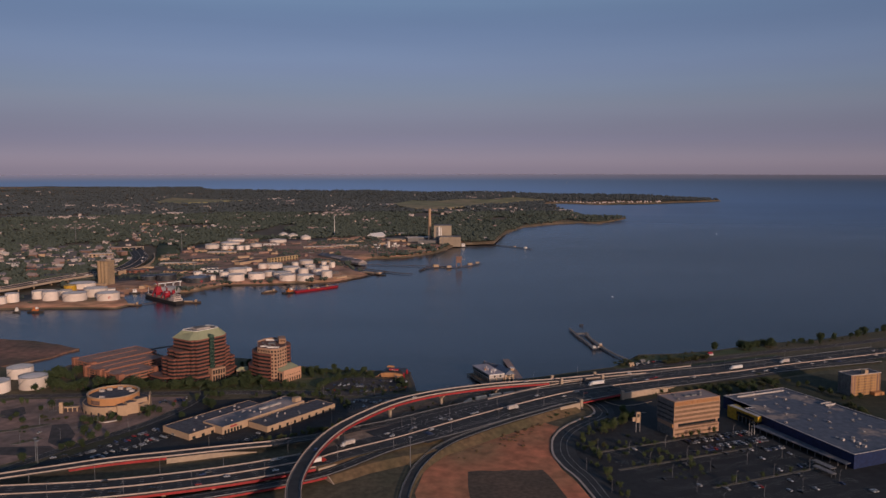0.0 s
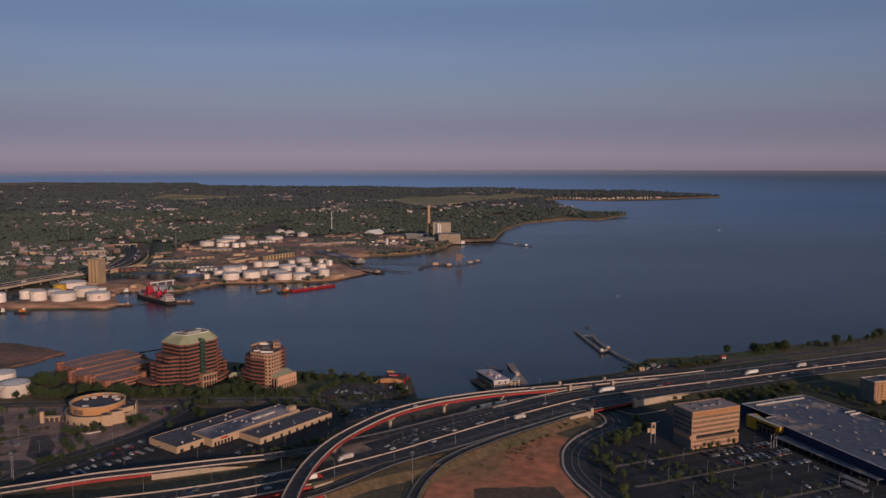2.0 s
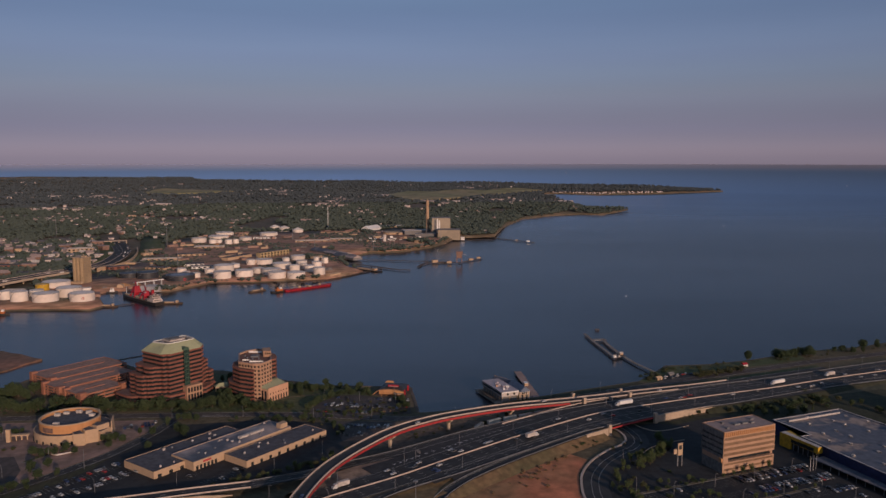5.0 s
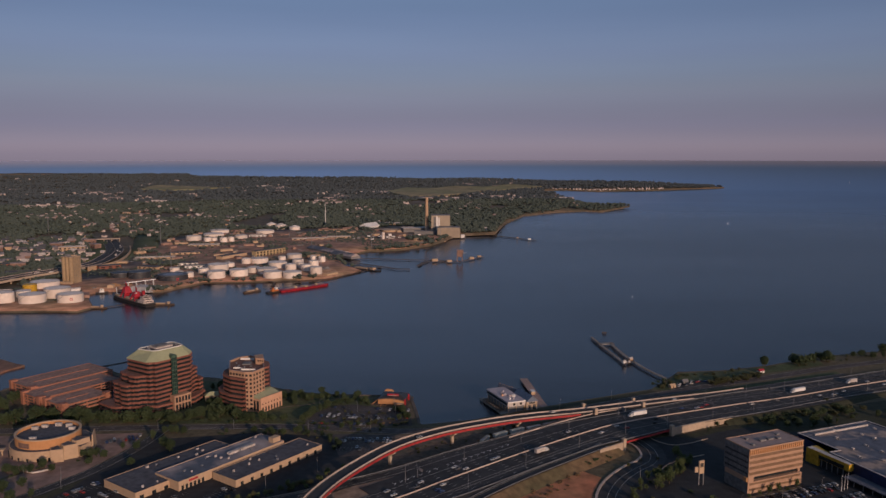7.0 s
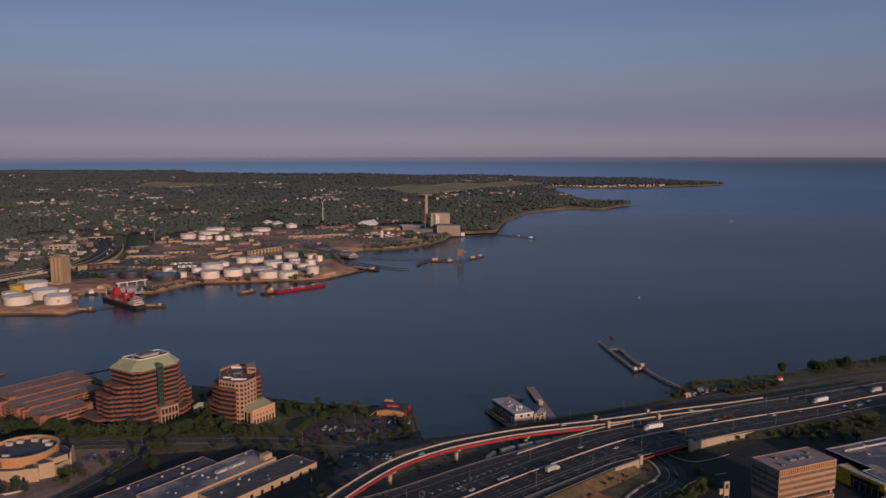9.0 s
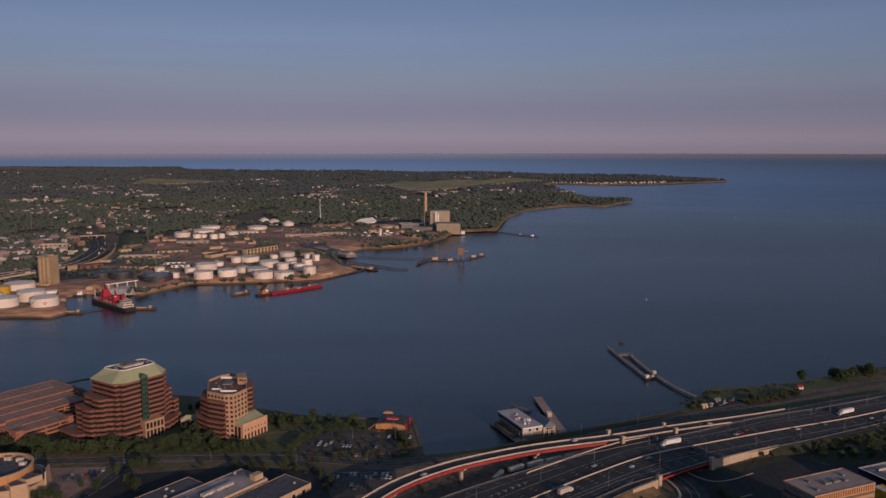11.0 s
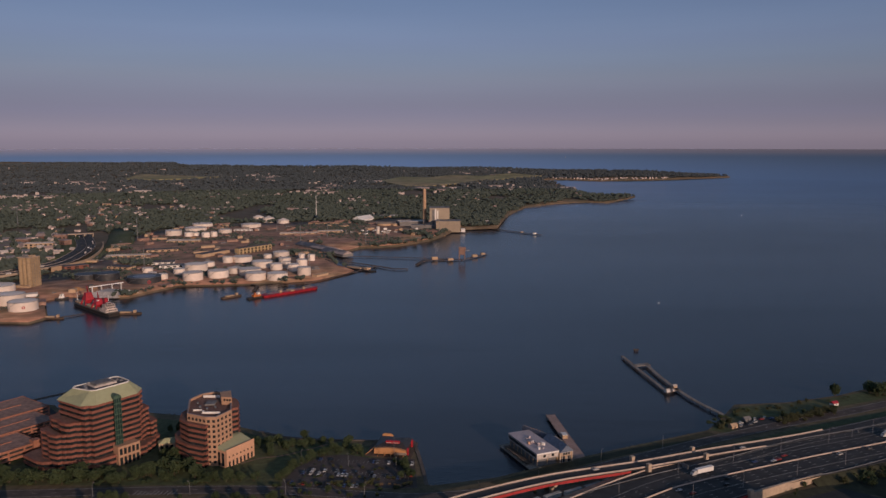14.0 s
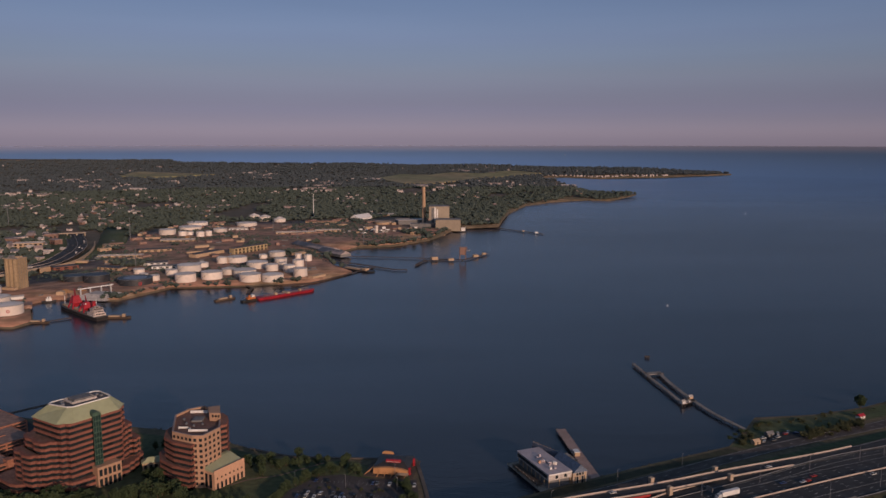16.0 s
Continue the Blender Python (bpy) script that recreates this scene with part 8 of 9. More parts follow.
# ---- trees ----
def tree(name, height, width, seed, label, clumps=210, trunk=0.16, leaves=None):
    """A tapered trunk with limbs and a ragged crown of many small leaf clumps."""
    r, t = random.Random(seed), thing(name, label, "tree")
    bm = bmesh.new()
    rod(bm, (0, 0, 0), (0.1, 0.05, height * 0.62), height * 0.028, height * 0.012, 7)
    limbs = []
    for i in range(8):
        a, z = r.uniform(0, 6.28), height * r.uniform(0.28, 0.58)
        e = (math.cos(a) * width * r.uniform(.22, .42), math.sin(a) * width * r.uniform(.22, .42), z + height * r.uniform(.12, .3))
        rod(bm, (0.05, 0.02, z), e, height * 0.012, height * 0.005, 5)
        limbs.append(e)
    part("trunk", bm, M_BARK, t)
    gen, verts = np.random.default_rng(seed), []
    for i in range(clumps):
        c = np.array(limbs[i % 8]) * 0.5 + np.array([0, 0, height * 0.22])
        d = gen.normal(size=3)
        d /= np.linalg.norm(d)
        p = c + d * np.array([width * .36, width * .36, height * .32]) * gen.uniform(0.35, 1.05)
        p[2] = max(p[2], height * trunk)
        s = width * gen.uniform(0.04, 0.098)
        verts.append(clump(gen, 0.35, (s * 1.2, s * 1.2, s * gen.uniform(.7, 1.15)), p))
    me = clumps_mesh("crown", verts, leaves or M_LEAF)
    crown = new("crown", me)
    crown.parent = t
    return t


TREES = [tree("tree", 11, 9, 1, "broad green leafy tree in summer leaf"), tree("tree", 9, 8, 2, "rounded green leafy tree in summer leaf"), tree("tree", 13, 10, 3, "tall green leafy tree in summer leaf"), tree("tree", 10, 6.5, 4, "slender green leafy tree in summer leaf")]
SMALL = [tree("small_tree", 6.5, 4.8, 5, "small planted yellow-green tree", 110, 0.12, M_YOUNG), tree("small_tree", 8.0, 4.6, 6, "slim planted yellow-green tree", 110, 0.12, M_YOUNG)]
BUSH = [tree("bush", 3.2, 4.5, 7, "low rounded green bush", 75, 0.12), tree("bush", 2.6, 5.2, 8, "low spreading green bush", 75, 0.12)]
SHRUB = [tree("shrub", 4.4, 6.5, 12, "dense wild olive-green shrub near the shore", 120, 0.08, M_OLIVE), tree("shrub", 5.2, 6.0, 13, "tall wild olive-green shrub near the shore", 120, 0.08, M_OLIVE)]
SCRUB = [tree("scrub", 2.4, 4.5, 9, "low dry brown scrub bush", 90, 0.1, M_STRAW)]
placed = set()
rt = random.Random(33)


def plant(kinds, x, y, z, k=1.0, group="", skip=False):
    p = rt.choice(kinds)
    m = pose(x, y, z - 0.1, 0, 0, rt.uniform(0, 360))
    tall = k * rt.uniform(0.9, 1.1)
    if p in placed:
        if skip and p in BUSH:
            return
        p = copy_thing(p, m)
    else:
        placed.add(p)
    p.matrix_basis = m @ Matrix.Diagonal((k, k, tall, 1))
    if group:
        p["group"] = group


def belt(kinds, points, count, spread, group, z=2.6, k0=0.8, k1=1.2):
    line = smooth_line([(x, y, 0) for x, y in points], 3)
    for i in range(count):
        p = line[int((i + rt.random()) / count * (len(line) - 1))]
        plant(kinds, p.x + rt.gauss(0, spread), p.y + rt.gauss(0, spread), z, rt.uniform(k0, k1), group, skip=i % 4 == 3)


belt(TREES, [(-392, 768), (-330, 774), (-290, 775)], 27, 4.5, "trees before the garages")
belt(TREES, [(-290, 772), (-250, 774), (-205, 778), (-178, 784)], 43, 4, "trees before the office towers", k0=0.7, k1=1.05)
belt(TREES, [(-205, 790), (-190, 800), (-205, 815)], 12, 4, "trees between the office towers", k0=0.6, k1=0.9)
belt(TREES, [(-178, 775), (-150, 772), (-130, 772)], 14, 3.5, "trees before the office towers", k0=0.6, k1=0.9)
belt(TREES, [(-418, 800), (-395, 815), (-385, 790)], 16, 6, "trees beside the near tanks")
belt(TREES, [(-222, 850), (-205, 862), (-215, 845)], 4, 4, "trees behind the office towers", k0=0.7, k1=0.9)
belt(TREES + BUSH, [(-130, 818), (-118, 832), (-112, 838), (-95, 834), (-72, 832)], 22, 3, "trees round the waterside car park", k0=0.5, k1=0.8)
belt(BUSH + TREES, [(-118, 770), (-112, 792), (-104, 802), (-95, 815), (-78, 818), (-62, 812)], 30, 1.6, "trees round the waterside car park", k0=0.4, k1=0.7)
belt(TREES, [(-30, 768), (-32, 790), (-38, 805)], 4, 2, "trees round the waterside car park", k0=0.5, k1=0.75)
belt(BUSH, [(-120, 764), (-80, 763), (-35, 759)], 18, 1.5, "bushes along the waterfront street", k0=0.7, k1=1.1)
belt(TREES + BUSH, [(-306, 668), (-298, 664), (-290, 670), (-282, 677)], 8, 2, "trees at the round building", k0=0.5, k1=0.8)
belt(TREES + BUSH, [(-262, 690), (-258, 700)], 3, 2, "trees at the round building", k0=0.5, k1=0.7)
belt(TREES, [(-352, 708), (-340, 715), (-365, 700)], 5, 4, "trees in the old car park", k0=0.5, k1=0.7)
belt(TREES, [(-274, 625), (-286, 606), (-298, 592), (-306, 575)], 4, 3, "trees along the street", k0=0.6, k1=0.85)
belt(TREES, [(-250, 690), (-243, 700), (-225, 735), (-222, 742)], 5, 3.5, "trees along the street", k0=0.5, k1=0.9)
belt(TREES + BUSH, [(-222, 742), (-180, 742), (-140, 745), (-100, 742)], 14, 3, "trees behind the shops", k0=0.5, k1=0.85)
belt(BUSH + SMALL, [(-150, 612), (-110, 632), (-85, 652), (-60, 676)], 26, 3, "bushes beside the slip road", k0=0.6, k1=1.2)
belt(BUSH + SMALL, [(-470, 700), (-420, 715), (-380, 722)], 14, 4, "bushes in the old car park")
belt(BUSH, [(-400, 650), (-340, 640), (-330, 600), (-380, 600)], 6, 10, "bushes in the old car park", k0=0.5, k1=0.9)
belt(TREES, [(262, 884), (288, 892), (302, 902)], 6, 4, "trees along the beach", k0=0.35, k1=0.5)
belt(TREES, [(335, 940), (340, 944)], 3, 2, "trees along the beach", k0=0.8, k1=1.0)
belt(TREES, [(360, 938), (400, 955), (420, 962)], 12, 4, "tall trees along the beach", k0=0.8, k1=1.25)
belt(TREES, [(440, 968), (480, 985), (540, 1012), (640, 1058)], 19, 6, "tall trees along the beach", k0=0.7, k1=1.1)
belt(BUSH + SHRUB, [(240, 900), (275, 906), (310, 914), (350, 930), (400, 948), (460, 972), (540, 1005)], 30, 4, "bushes along the beach", k0=0.4, k1=0.8)
belt(BUSH, [(204, 868), (214, 880), (228, 893), (250, 905)], 20, 3, "bushes at the pier root", k0=0.6, k1=1.2)
belt(TREES + BUSH, [(264, 756), (292, 763), (330, 778), (372, 792)], 34, 6, "trees on the bank behind the store", k0=0.45, k1=0.85)
belt(BUSH, [(256, 766), (276, 772), (310, 786), (350, 802)], 10, 4, "bushes on the bank behind the store", k0=1.0, k1=2.0)
belt(TREES, [(380, 770), (392, 735), (380, 700), (372, 660)], 11, 5, "trees behind the store", k0=0.5, k1=0.8)
belt(TREES + BUSH, [(405, 735), (430, 742), (450, 750)], 7, 3, "trees before the apartment block", k0=0.4, k1=0.65)
belt(SCRUB, [(60, 655), (78, 662), (88, 668), (74, 640), (62, 628), (70, 612)], 40, 5, "scrub on the dirt field", k0=0.4, k1=0.9)
belt(BUSH, [(98, 675), (112, 686), (124, 696)], 12, 3, "scrub on the embankment", z=4, k0=0.5, k1=0.9)
belt(SMALL, [(136, 470), (128, 520), (121, 570), (119, 605), (124, 628), (136, 642)], 30, 3.0, "young trees along the curving street", k0=0.55, k1=1.15)
belt(SMALL, [(140, 640), (152, 655), (166, 668), (172, 690)], 18, 3, "young trees along the curving street", k0=0.8, k1=1.3)
belt(SCRUB, [(20, 585), (45, 612), (85, 650)], 16, 4, "scrub on the dirt field", k0=0.35, k1=0.6)
belt(TREES + BUSH, [(205, 745), (225, 757), (236, 759)], 4, 1.5, "bushes beside the underpass", k0=0.2, k1=0.35)
belt(BUSH, [(-290, 768), (-250, 769), (-205, 772), (-150, 768)], 30, 2.5, "shrubs before the office towers", k0=0.8, k1=1.6)
belt(BUSH, [(-400, 765), (-340, 768), (-290, 770)], 16, 3, "shrubs before the garages", k0=0.8, k1=1.6)
belt(SHRUB, [(258, 876), (272, 880), (288, 888), (304, 897), (314, 903)], 30, 2.5, "shrubs along the beach", k0=0.7, k1=1.2)
belt(SHRUB, [(228, 898), (250, 906), (280, 914), (318, 926)], 12, 3, "shrubs along the beach", k0=0.3, k1=0.55)
belt(SHRUB, [(205, 860), (208, 866), (216, 880)], 9, 2, "shrubs at the pier root", k0=0.5, k1=0.9)
belt(SHRUB, [(256, 770), (284, 778), (320, 792), (360, 806)], 28, 5, "shrubs on the bank behind the store", k0=0.6, k1=1.1)
belt(SHRUB, [(380, 720), (388, 690), (372, 660), (362, 640)], 14, 4, "shrubs behind the store", k0=0.7, k1=1.2)
belt(SHRUB, [(-150, 615), (-115, 634), (-90, 652)], 16, 3, "shrubs beside the slip road", k0=0.5, k1=0.9)
belt(SHRUB, [(-70, 600), (-50, 615)], 6, 3, "shrubs beside the slip road", z=3, k0=0.4, k1=0.7)
belt(SHRUB, [(126, 672), (140, 682), (152, 686), (150, 660), (146, 648), (132, 642), (120, 620), (128, 606), (122, 588)], 12, 2.5, "shrubs beside the curving street", k0=0.35, k1=0.6)

for x, y, k in ((-210, 711, 1.0), (-214, 716, 0.8), (-289, 669, 0.6), (-275, 669, 0.6), (-255, 681, 0.7), (-224, 679, 0.7), (-297, 663, 0.55), (-213, 743, 0.8), (-353, 708, 0.7), (-283, 644, 0.7), (-290, 633, 0.8), 
                (-205, 704, 0.85), (335, 938, 0.75)):
    plant(TREES, x, y, 2.65, k, "trees beside the streets")
belt(SMALL, [(140, 650), (158, 664), (166, 672), (174, 684), (166, 700)], 22, 3, "young trees beside the curving street", k0=0.8, k1=1.3)
belt(SMALL + SHRUB, [(128, 560), (126, 600), (132, 628)], 9, 3.5, "young trees along the curving street", k0=0.5, k1=0.9)

belt(SHRUB + BUSH, [(-100, 778), (-80, 776), (-60, 774), (-40, 772)], 16, 1.2, "shrubs in the waterside car park", k0=0.35, k1=0.65)
belt(SHRUB + BUSH, [(-98, 796), (-80, 793), (-60, 790), (-44, 788)], 12, 1.0, "shrubs in the waterside car park", k0=0.3, k1=0.55)
belt(SCRUB + SHRUB, [(-112, 767), (-80, 766), (-50, 764), (-30, 763)], 26, 1.0, "dry scrub between car park and street", k0=0.4, k1=0.8)
belt(TREES + SHRUB, [(-40, 800), (-34, 785), (-30, 770)], 9, 1.6, "trees round the waterside car park", k0=0.4, k1=0.7)
belt(SHRUB + SCRUB, [(-28, 700), (0, 718), (25, 732), (50, 748), (80, 762)], 26, 4, "scrub beneath the flyover", k0=0.3, k1=0.6)

belt(TREES, [(-146, 828), (-132, 829), (-118, 827), (-104, 836)], 14, 2.5, "trees along the water", k0=0.5, k1=0.8)

belt(TREES + SHRUB + BUSH, [(-150, 742), (-118, 742), (-96, 736), (-84, 720), (-74, 702)], 26, 3, "trees beside the shops", k0=0.35, k1=0.65)
belt(TREES + SHRUB, [(-110, 752), (-80, 750), (-50, 746)], 10, 1.5, "trees along the waterfront street", k0=0.3, k1=0.5)

for x, y, k in ((-268, 627, 0.75), (-282, 612, 0.7), (-288, 604, 0.6), (-278, 606, 0.5), (-299, 666, 0.6), (-291, 671, 0.65), (-284, 674, 0.65), (-258, 692, 0.7), (-256, 696, 0.6), (-371, 671, 0.6), (-358, 666, 0.6), (-372, 681, 0.6)):
    plant(TREES, x, y, 2.65, k, "trees beside the old car park")
belt(BUSH + SHRUB, [(-352, 684), (-344, 677), (-334, 675), (-326, 682)], 12, 2, "bushes in a planted bed", k0=0.4, k1=0.7)

# ---- cars, lorries, lamps ----
def car_paint(name, c):
    m = mat(name, c, tuple(v * 0.9 for v in c), fine=0.5, coarse=0.2, rough=0.3, bump=0, fine_mix=0.08, spec=0.5)
    return m


PAINTS = [car_paint("white_car_paint", (0.50, 0.49, 0.48)), car_paint("silver_car_paint", (0.33, 0.34, 0.36)), car_paint("black_car_paint", (0.02, 0.02, 0.023)), car_paint("blue_car_paint", (0.03, 0.05, 0.13)),
          car_paint("red_car_paint", (0.28, 0.025, 0.02)), car_paint("grey_car_paint", (0.12, 0.12, 0.125))]


def extruded(bm, side, w, top=None):
    """A side outline (x, z) given a width w across y."""
    a, b = [bm.verts.new((x, -w / 2, z)) for x, z in side], [bm.verts.new((x, w / 2, z)) for x, z in side]
    k = len(side)
    for i in range(k):
        bm.faces.new((a[i], a[(i + 1) % k], b[(i + 1) % k], b[i]))
    bm.faces.new(a[::-1])
    bm.faces.new(b)
    if top:
        box(bm, *top)
    bmesh.ops.recalc_face_normals(bm, faces=bm.faces)
    return bm


def car(paint, tall, label):
    c = thing("car", label, "car")
    part("body", extruded(bmesh.new(), [(-2.2, .35), (2.2, .35), (2.25, .7), (2.1, .85), (1.0, .98), (-1.9, 1.0), (-2.25, .9)], 1.8, (-1.25, 0.28, -0.78, 0.78, 1.3 + tall, 1.36 + tall)), paint, c)
    part("glasshouse", extruded(bmesh.new(), [(-1.9, .98), (1.0, .96), (0.3, 1.3 + tall), (-1.3, 1.32 + tall)], 1.62), M_GLASS, c)
    for x in (-1.4, 1.4):
        for y in (-0.8, 0.8):
            part("wheel", rod(bmesh.new(), (x, y - 0.12, 0.33), (x, y + 0.12, 0.33), 0.33, 0.33, 10), M_TYRE, c)
    return c


CARS = [car(PAINTS[i], t, f"{n} saloon car on asphalt") if not t else car(PAINTS[i], t, f"{n} tall family car on asphalt")
        for i, t, n in ((0, 0, "white"), (1, 0, "silver"), (2, 0, "black"), (3, 0, "dark blue"), (4, 0, "red"), (5, 0.3, "grey"), (0, 0.35, "white"), (2, 0.3, "black"))]
parked_first, rc = set(), random.Random(71)


def put(kinds, m, group):
    p = rc.choice(kinds + kinds[:4] * 2 + [kinds[0], kinds[5], kinds[1]]) if len(kinds) > 5 else rc.choice(kinds)
    if p in parked_first:
        p = copy_thing(p, m)
    else:
        parked_first.add(p)
        p.matrix_basis = m
    p["group"] = group
    return p


def lorry(paint, boxcolor, length, label):
    t = thing("lorry", label, "lorry")
    part("cab", extruded(bmesh.new(), [(length / 2, .5), (length / 2 + 3.4, .5), (length / 2 + 3.5, 1.6), (length / 2 + 2.6, 2.0), (length / 2 + 2.1, 3.1), (length / 2, 3.3)], 2.4), paint, t)
    part("windscreen", boxes((length / 2 + 2.1, length / 2 + 2.45, -1.05, 1.05, 2.05, 2.8)), M_GLASS, t)
    part("trailer", boxes((-length / 2, length / 2 - 0.4, -1.28, 1.28, 1.15, 4.05)), boxcolor, t, "box trailer")
    part("chassis", boxes((-length / 2 + 0.3, length / 2 + 0.4, -0.5, 0.5, 0.75, 1.15)), M_HULL, t)
    for x in (-length / 2 + 1.2, -length / 2 + 2.5, length / 2 - 1.6, length / 2 - 0.4, length / 2 + 2.6):
        for y in (-1.05, 1.05):
            part("wheel", rod(bmesh.new(), (x, y - 0.18, 0.5), (x, y + 0.18, 0.5), 0.5, 0.5, 10), M_TYRE, t)
    return t


LORRIES = [lorry(PAINTS[4], M_WHITE, 13.5, "lorry with a red cab and white box trailer"), lorry(PAINTS[0], M_WHITE, 14, "lorry with a white cab and white trailer"), lorry(PAINTS[0], M_ROOFPALE, 9, "white box lorry on the motorway"),
           lorry(PAINTS[1], M_STUCCO, 13, "lorry with a silver cab and tan trailer")]
main_line = smooth_line(MAIN, 4)
main_side = sideways(main_line)


def on_road(line, side, x, off, reverse, up=0.03):
    i = min(range(1, len(line) - 1), key=lambda k: abs(line[k].x - x))
    d = line[i + 1] - line[i - 1]
    q = line[i] + side[i] * off
    return pose(q.x, q.y, q.z + up, 0, 0, math.degrees(math.atan2(d.y, d.x)) + (180 if reverse else 0))


for x, off in ((-60, -8.2), (-92, 8.2), (62, 8.2), (165, -8.2), (330, -8.2), (395, -8.2)):
    put(LORRIES, on_road(main_line, main_side, x, off, off < 0), "lorries on the motorway")
for i in range(58):
    off = rc.choice((-11.8, -8.2, -4.6, 4.6, 8.2, 11.8))
    put(CARS, on_road(main_line, main_side, rc.uniform(-280, 560), off, off < 0), "cars on the motorway")
fl = smooth_line(FLY, 4)
fs = sideways(fl)
for x, off in ((-88, 1.8), (-20, 1.8), (90, -1.8), (200, 1.8)):
    put(CARS, on_road(fl, fs, x, off, False), "cars on the flyover")
M_TRAILER = mat("grey_green_trailer_paint", (0.33, 0.365, 0.36), (0.27, 0.30, 0.295), fine=0.4, coarse=0.08, rough=0.6, spread=0.2, bump=0)
for x, y, turn in ((57, 742, 32), (71, 748, 30), (85, 756, 30), (99, 765, 30), (43, 734, 36), (30, 722, 62)):
    b = thing("parked_trailer", "grey-green box trailer parked beneath the flyover", "trailer", (x, y, 2.7), turn, "trailers beneath the flyover")
    part("box", boxes((-6.5, 6.5, -1.3, 1.3, 1.1, 3.9)), M_TRAILER, b)
    part("skirt", boxes((-5.5, 5, -0.6, 0.6, 0.5, 1.1)), M_HULL, b)
    for wx in (-4.5, -3.2):
        for y2 in (-1.05, 1.05):
            part("wheel", rod(bmesh.new(), (wx, y2 - 0.18, 0.5), (wx, y2 + 0.18, 0.5), 0.5, 0.5, 8), M_TYRE, b)

# ---- car parks: stalls, islands, cars ----
LOT_TURN = 22.0
lot_frame = pose(197, 628, 2.74, 0, 0, LOT_TURN)
STORE_LOT = [(140, 440), (128, 560), (134, 620), (150, 640), (172, 655), (196, 622), (245, 640), (253, 668), (295, 555), (330, 470), (340, 440)]


def stall_rows(name, frame_m, rows, x0, x1, area, fill, group, label):
    """Painted stalls and parked cars in rows across a lot."""
    bm = bmesh.new()
    for y, face in rows:
        n = int((x1 - x0) / 2.7)
        for i in range(n):
            x = x0 + i * 2.7
            p = frame_m @ Vector((x, y, 0))
            if not inside(p.x, p.y, area):
                continue
            v = [frame_m @ Vector(c) for c in ((x - .06, y, .02), (x + .06, y, .02), (x + .06, y + 5 * face, .02), (x - .06, y + 5 * face, .02))]
            bm.faces.new([bm.verts.new(c) for c in (v if face > 0 else v[::-1])])
            f = fill(x, y)
            if rc.random() < f:
                m = frame_m @ pose(x + 1.35, y + face * 2.6, 0.03, 0, 0, 90 if (rc.random() < .6) == (face > 0) else -90)
                put(CARS, m, group)
    solid(name, bm, M_LINE, label, "road marking", kind="stuff")


rows = []
for k in range(8):
    y = -12 - k * 17.5
    rows += [(y, 1), (y, -1)]
stall_rows("stall_lines", lot_frame, rows, -75, 120, STORE_LOT, lambda x, y: 0.52 if y > -35 and x > 0 else (0.26 if y > -60 and x > 25 else 0.05), "cars in the store car park", "painted stall lines of the store car park")
for k, (x0, x1) in enumerate(((-80, 40), (-82, 44), (-40, 60))):
    y = (-3.5, -40, -91)[k]
    isl = thing("lot_island", "long kerbed planting strip in the car park", "planting strip", (197, 628, 2.7), LOT_TURN, "planting strips of the store car park")
    part("kerb", ring(bmesh.new(), [(x0, y - 1.2), (x1, y - 1.2), (x1, y + 1.2), (x0, y + 1.2)], [(x0 + .3, y - .9), (x1 - .3, y - .9), (x1 - .3, y + .9), (x0 + .3, y + .9)], 0, 0.22), M_GREYWALL, isl)
    part("soil", boxes((x0 + .3, x1 - .3, y - .9, y + .9, 0, 0.18)), M_GRASS, isl)
    for i in range(15):
        p = lot_frame @ Vector((x0 + 4 + i * (x1 - x0 - 8) / 14, y, 0))
        if rc.random() < 0.8:
            plant(SMALL + BUSH, p.x, p.y, 2.8, rt.uniform(0.6, 1.0), "trees in the store car park")
stall_rows("stall_lines", pose(-72, 727, 2.79, 0, 0, -2), [(0, 1), (0, -1), (-17, 1), (-17, -1)], -12, 32, [(-90, 740), (-42, 738), (-38, 706), (-78, 696)], lambda x, y: 0.75 if y == 0 else 0.15, "cars beneath the flyover", "painted stall lines beneath the flyover")
stall_rows("stall_lines", pose(-120, 790, 2.75, 0, 0, -8), [(16, 1), (-2, 1), (-2, -1), (-18, -1)], 2, 92, [(-110, 770), (-104, 794), (-94, 808), (-72, 810), (-33, 802), (-30, 764), (-83, 764)], lambda x, y: 0.30, "cars in the waterside car park", "painted stall lines of the waterside car park")
strip_area = [(-296, 570), (-284, 600), (-258, 637), (-232, 648), (-202, 620), (-176, 632), (-138, 642), (-98, 700), (-70, 690), (-92, 645), (-150, 610), (-230, 579)]
stall_rows("stall_lines", pose(-250, 610, 2.75, 0, 0, 53.5), [(8, 1), (8, -1), (-10, 1), (-10, -1)], -45, 60, strip_area, lambda x, y: 0.22, "cars in front of the shops", "painted stall lines before the shops")
stall_rows("stall_lines", pose(-176, 632, 2.75, 0, 0, 53.5), [(-6, 1), (-22, 1), (-22, -1)], -6, 120, strip_area, lambda x, y: 0.4 if y == -6 else 0.1, "cars in front of the shops", "painted stall lines before the shops")
stall_rows("stall_lines", pose(-262, 725, 2.75, 0, 0, 25), [(0, 1), (0, -1)], -8, 30, [(-300, 745), (-240, 745), (-238, 700), (-300, 700)], lambda x, y: 0.5, "cars by the round building", "painted stall lines by the round building")
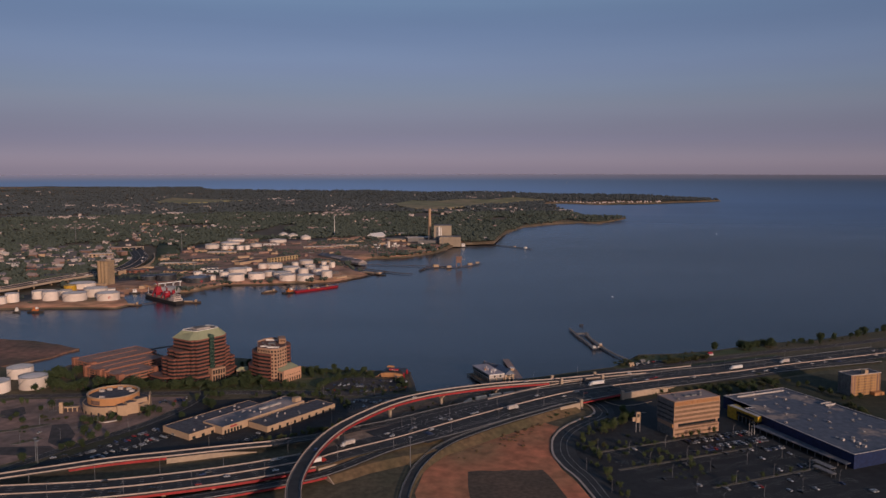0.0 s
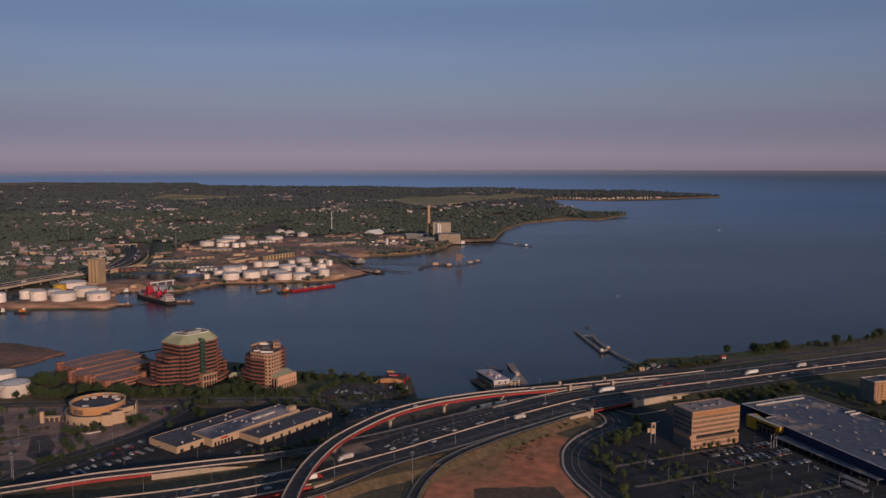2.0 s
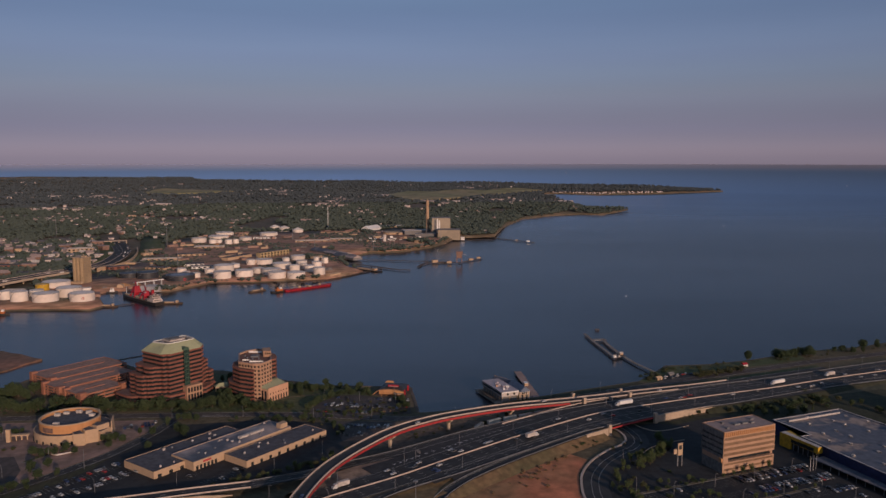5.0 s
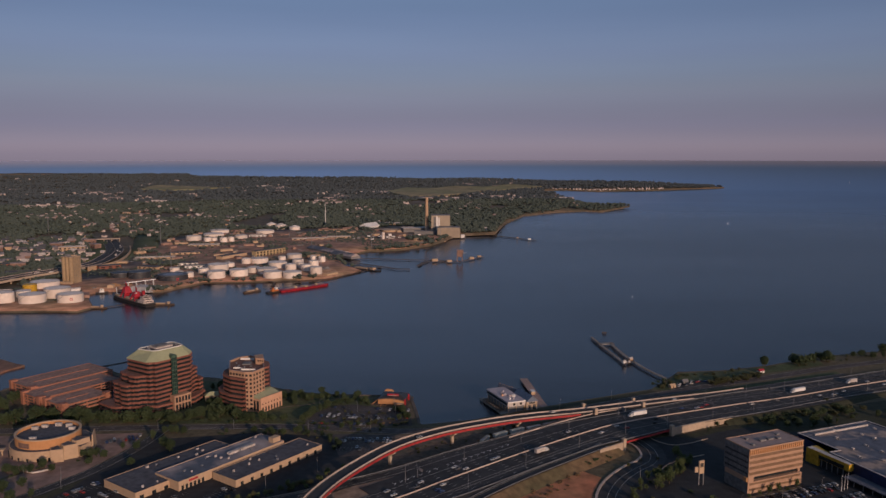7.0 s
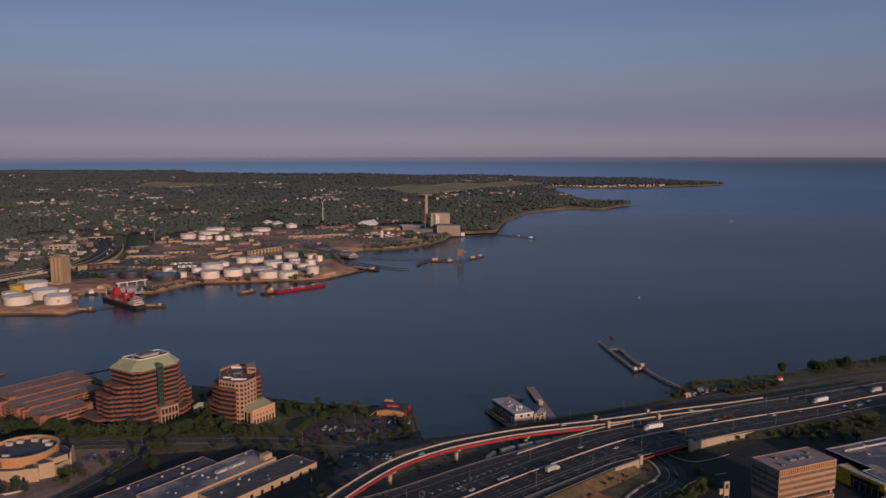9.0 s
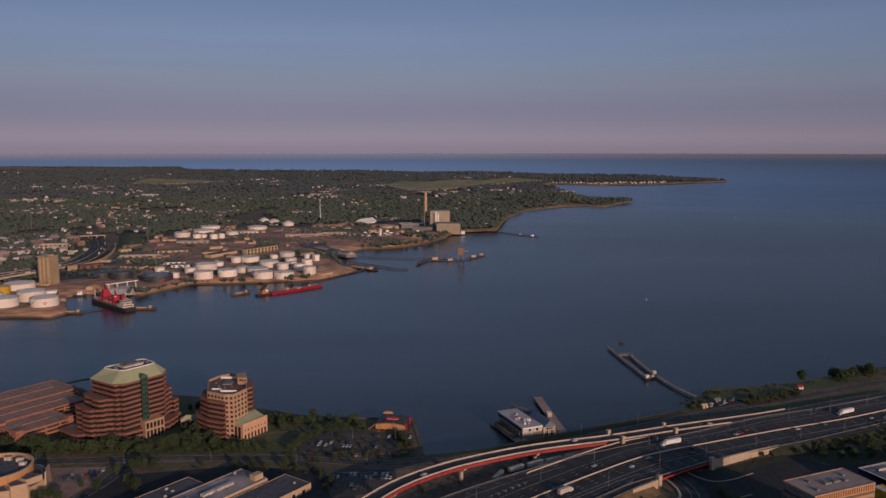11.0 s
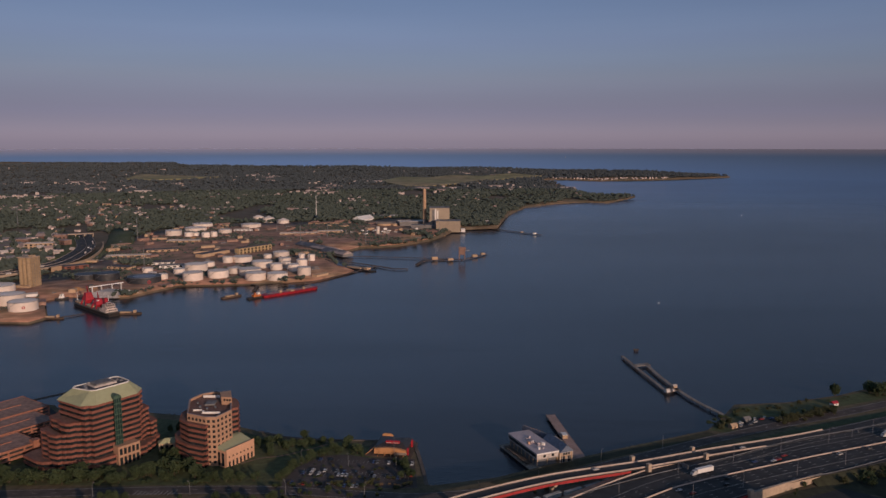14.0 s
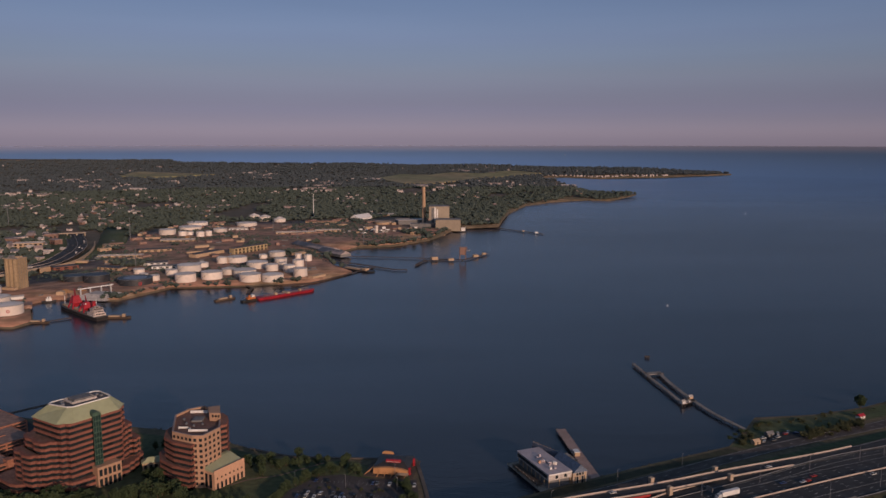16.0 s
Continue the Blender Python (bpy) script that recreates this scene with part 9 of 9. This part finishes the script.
for x, y, turn in ((224, 866, 60), (230, 874, 60), (241, 881, 70), (250, 884, 60), (226, 872, 20), (232, 868, 20), (238, 874, 30), (246, 880, 20), (255, 882, 20), (-395, 640, 10), (-390, 600, 40), (-330, 640, 80), (-290, 583, 30), (-284, 588, 30)):
    put(CARS, pose(x, y, 2.75, 0, 0, turn), "cars along the shore" if x > 0 else "cars in the old car park")


def lamp(height, arm, label):
    t = thing("street_lamp", label, "street lamp")
    part("pole", rod(bmesh.new(), (0, 0, 0), (0, 0, height - 1.5), 0.17, 0.1, 6), M_STEEL, t)
    bm = bmesh.new()
    bend = [(arm * (1 - math.cos(a)), 0, height - 1.5 + 2.0 * math.sin(a)) for a in np.linspace(0, math.pi / 2, 5)]
    for a, b in zip(bend, bend[1:]):
        rod(bm, a, b, 0.1, 0.08, 5)
    part("arm", bm, M_STEEL, t, "curved lamp arm")
    part("lantern", boxes((arm - 0.6, arm + 0.5, -0.2, 0.2, height + 0.38, height + 0.6)), M_GREYWALL, t)
    return t


L1, L2 = lamp(12, 2.6, "tall grey street lamp beside the motorway"), lamp(9, 1.2, "grey car-park lamp post")
first = {}


def light_at(p, m, group):
    if p in first:
        p = copy_thing(p, m)
    else:
        first[p] = 1
        p.matrix_basis = m
    p["group"] = group


for x in range(-270, 560, 42):
    light_at(L1, on_road(main_line, main_side, x, -15.4, False) @ pose(0, 0, 0, 0, 0, -90), "lamps along the motorway")
    light_at(L1, on_road(main_line, main_side, x + 20, 19.0 if x > -60 else 14.9, False) @ pose(0, 0, 0, 0, 0, 90), "lamps along the motorway")
for i in range(5):
    for j in range(5):
        p = lot_frame @ Vector((-55 + i * 34, -14 - j * 26, 0))
        if inside(p.x, p.y, STORE_LOT):
            light_at(L2, pose(p.x, p.y, 2.7, 0, 0, 22), "lamps in the store car park")
for x, y in ((-290, 660), (-262, 655), (-255, 640), (-330, 610), (-305, 625), (-340, 660), (-230, 600), (-180, 612), (-120, 640), (-90, 668), (-60, 748), (-110, 752), (-170, 752), (-230, 750), (-290, 748), (-42, 790), (-75, 795), (-108, 800), (12, 748), (52, 768), (100, 800), (150, 824), (128, 600), (131, 650), (112, 560), (122, 520)):
    light_at(L2, pose(x, y, 2.7, 0, 0, rc.uniform(0, 360)), "lamps along the streets")
for x, y, h in ((-17, 563, 24), (-300, 577, 18), (-296, 572, 18)):
    m = thing("lamp_mast", "tall grey high-mast lamp", "lamp mast", (x, y, 2.6))
    part("pole", rod(bmesh.new(), (0, 0, 0), (0, 0, h), 0.35, 0.18, 7), M_STEEL, m)
    part("head", cyl(bmesh.new(), 1.4, 1.4, h - 0.4, h + 0.2, 10), M_STEEL, m)
sg = thing("pylon_sign", "tall pale pylon sign on twin posts", "sign", (170, 644, 2.7), 22)
part("post", boxes((-2.2, -1.5, -.4, .4, 0, 8)), M_STEEL, sg)
part("post", boxes((1.5, 2.2, -.4, .4, 0, 8)), M_STEEL, sg)
part("panel", boxes((-2.0, 2.0, -.6, .6, 8, 17)), M_STUCCO, sg, "pale sign panel")
part("emblem", boxes((-1.3, 1.3, -.68, -.55, 12.5, 15.5)), M_HULL, sg, "plain dark emblem block")
part("side_panel", boxes((-5.5, -2.8, -.5, .5, 9.5, 13)), M_STUCCO, sg, "smaller pale side panel")
for x, off, z in ((-10, 0, 0), (150, 0, 0), (300, 0, 0)):
    m = on_road(main_line, main_side, x, -16.2, False)
    g = thing("sign_gantry", "grey steel sign gantry over the motorway", "gantry", tuple(m.translation), math.degrees(m.to_euler().z))
    if x == 150:
        part("post", rod(bmesh.new(), (0, 0, -2), (0, 0, 7), 0.25, 0.2, 7), M_STEEL, g)
        part("arm", rod(bmesh.new(), (0, 0, 7), (0, -9, 7.6), 0.18, 0.14, 6), M_STEEL, g)
        part("panel", boxes((-0.2, 0.2, -9, -4, 5.8, 8.6)), M_GREYWALL, g, "blank back of a road sign")
    else:
        part("post", rod(bmesh.new(), (0, 0, -2), (0, 0, 6), 0.2, 0.16, 7), M_STEEL, g)
        part("arm", rod(bmesh.new(), (0, 0, 6), (0, -5, 6.5), 0.15, 0.1, 6), M_STEEL, g)
        part("panel", boxes((-0.2, 0.2, -5, -2, 5.2, 7.2)), M_GREYWALL, g, "blank back of a road sign")

# planted islands in the old car park
for i, (x, y, a, b, turn) in enumerate(((-345, 655, 16, 4, 35), (-330, 620, 12, 3, 40), (-375, 640, 20, 4, 20), (-405, 680, 22, 5, 15), (-420, 620, 14, 4, 10), (-360, 600, 14, 4, 30), (-300, 660, 10, 2.5, 55), (-440, 655, 18, 4, 12))):
    isl = thing("lot_island", "grassy kerbed island in the old car park", "planting strip", (x, y, 2.66), turn, "islands in the old car park")
    oval = [(a * math.cos(t), b * math.sin(t)) for t in np.linspace(0, 2 * math.pi, 20, endpoint=False)]
    part("kerb", ring(bmesh.new(), oval, grown(oval, -0.35), 0, 0.22), M_GREYWALL, isl)
    part("grass", prism(bmesh.new(), grown(oval, -0.35), 0, 0.2), M_GRASS, isl)
    for j in range(2):
        p = pose(x, y, 0, 0, 0, turn) @ Vector((rt.uniform(-a, a) * 0.7, rt.uniform(-b, b) * 0.4, 0))
        plant(BUSH, p.x, p.y, 2.8, rt.uniform(0.5, 0.9), "bushes in the old car park")

# shrubs at the west side of the store car park
for i in range(40):
    p = lot_frame @ Vector((rt.uniform(-60, -22), rt.uniform(-75, 30), 0))
    if inside(p.x, p.y, STORE_LOT):
        plant(BUSH if i % 3 else SMALL, p.x, p.y, 2.7, rt.uniform(0.5, 1.0), "shrubs in the store car park")
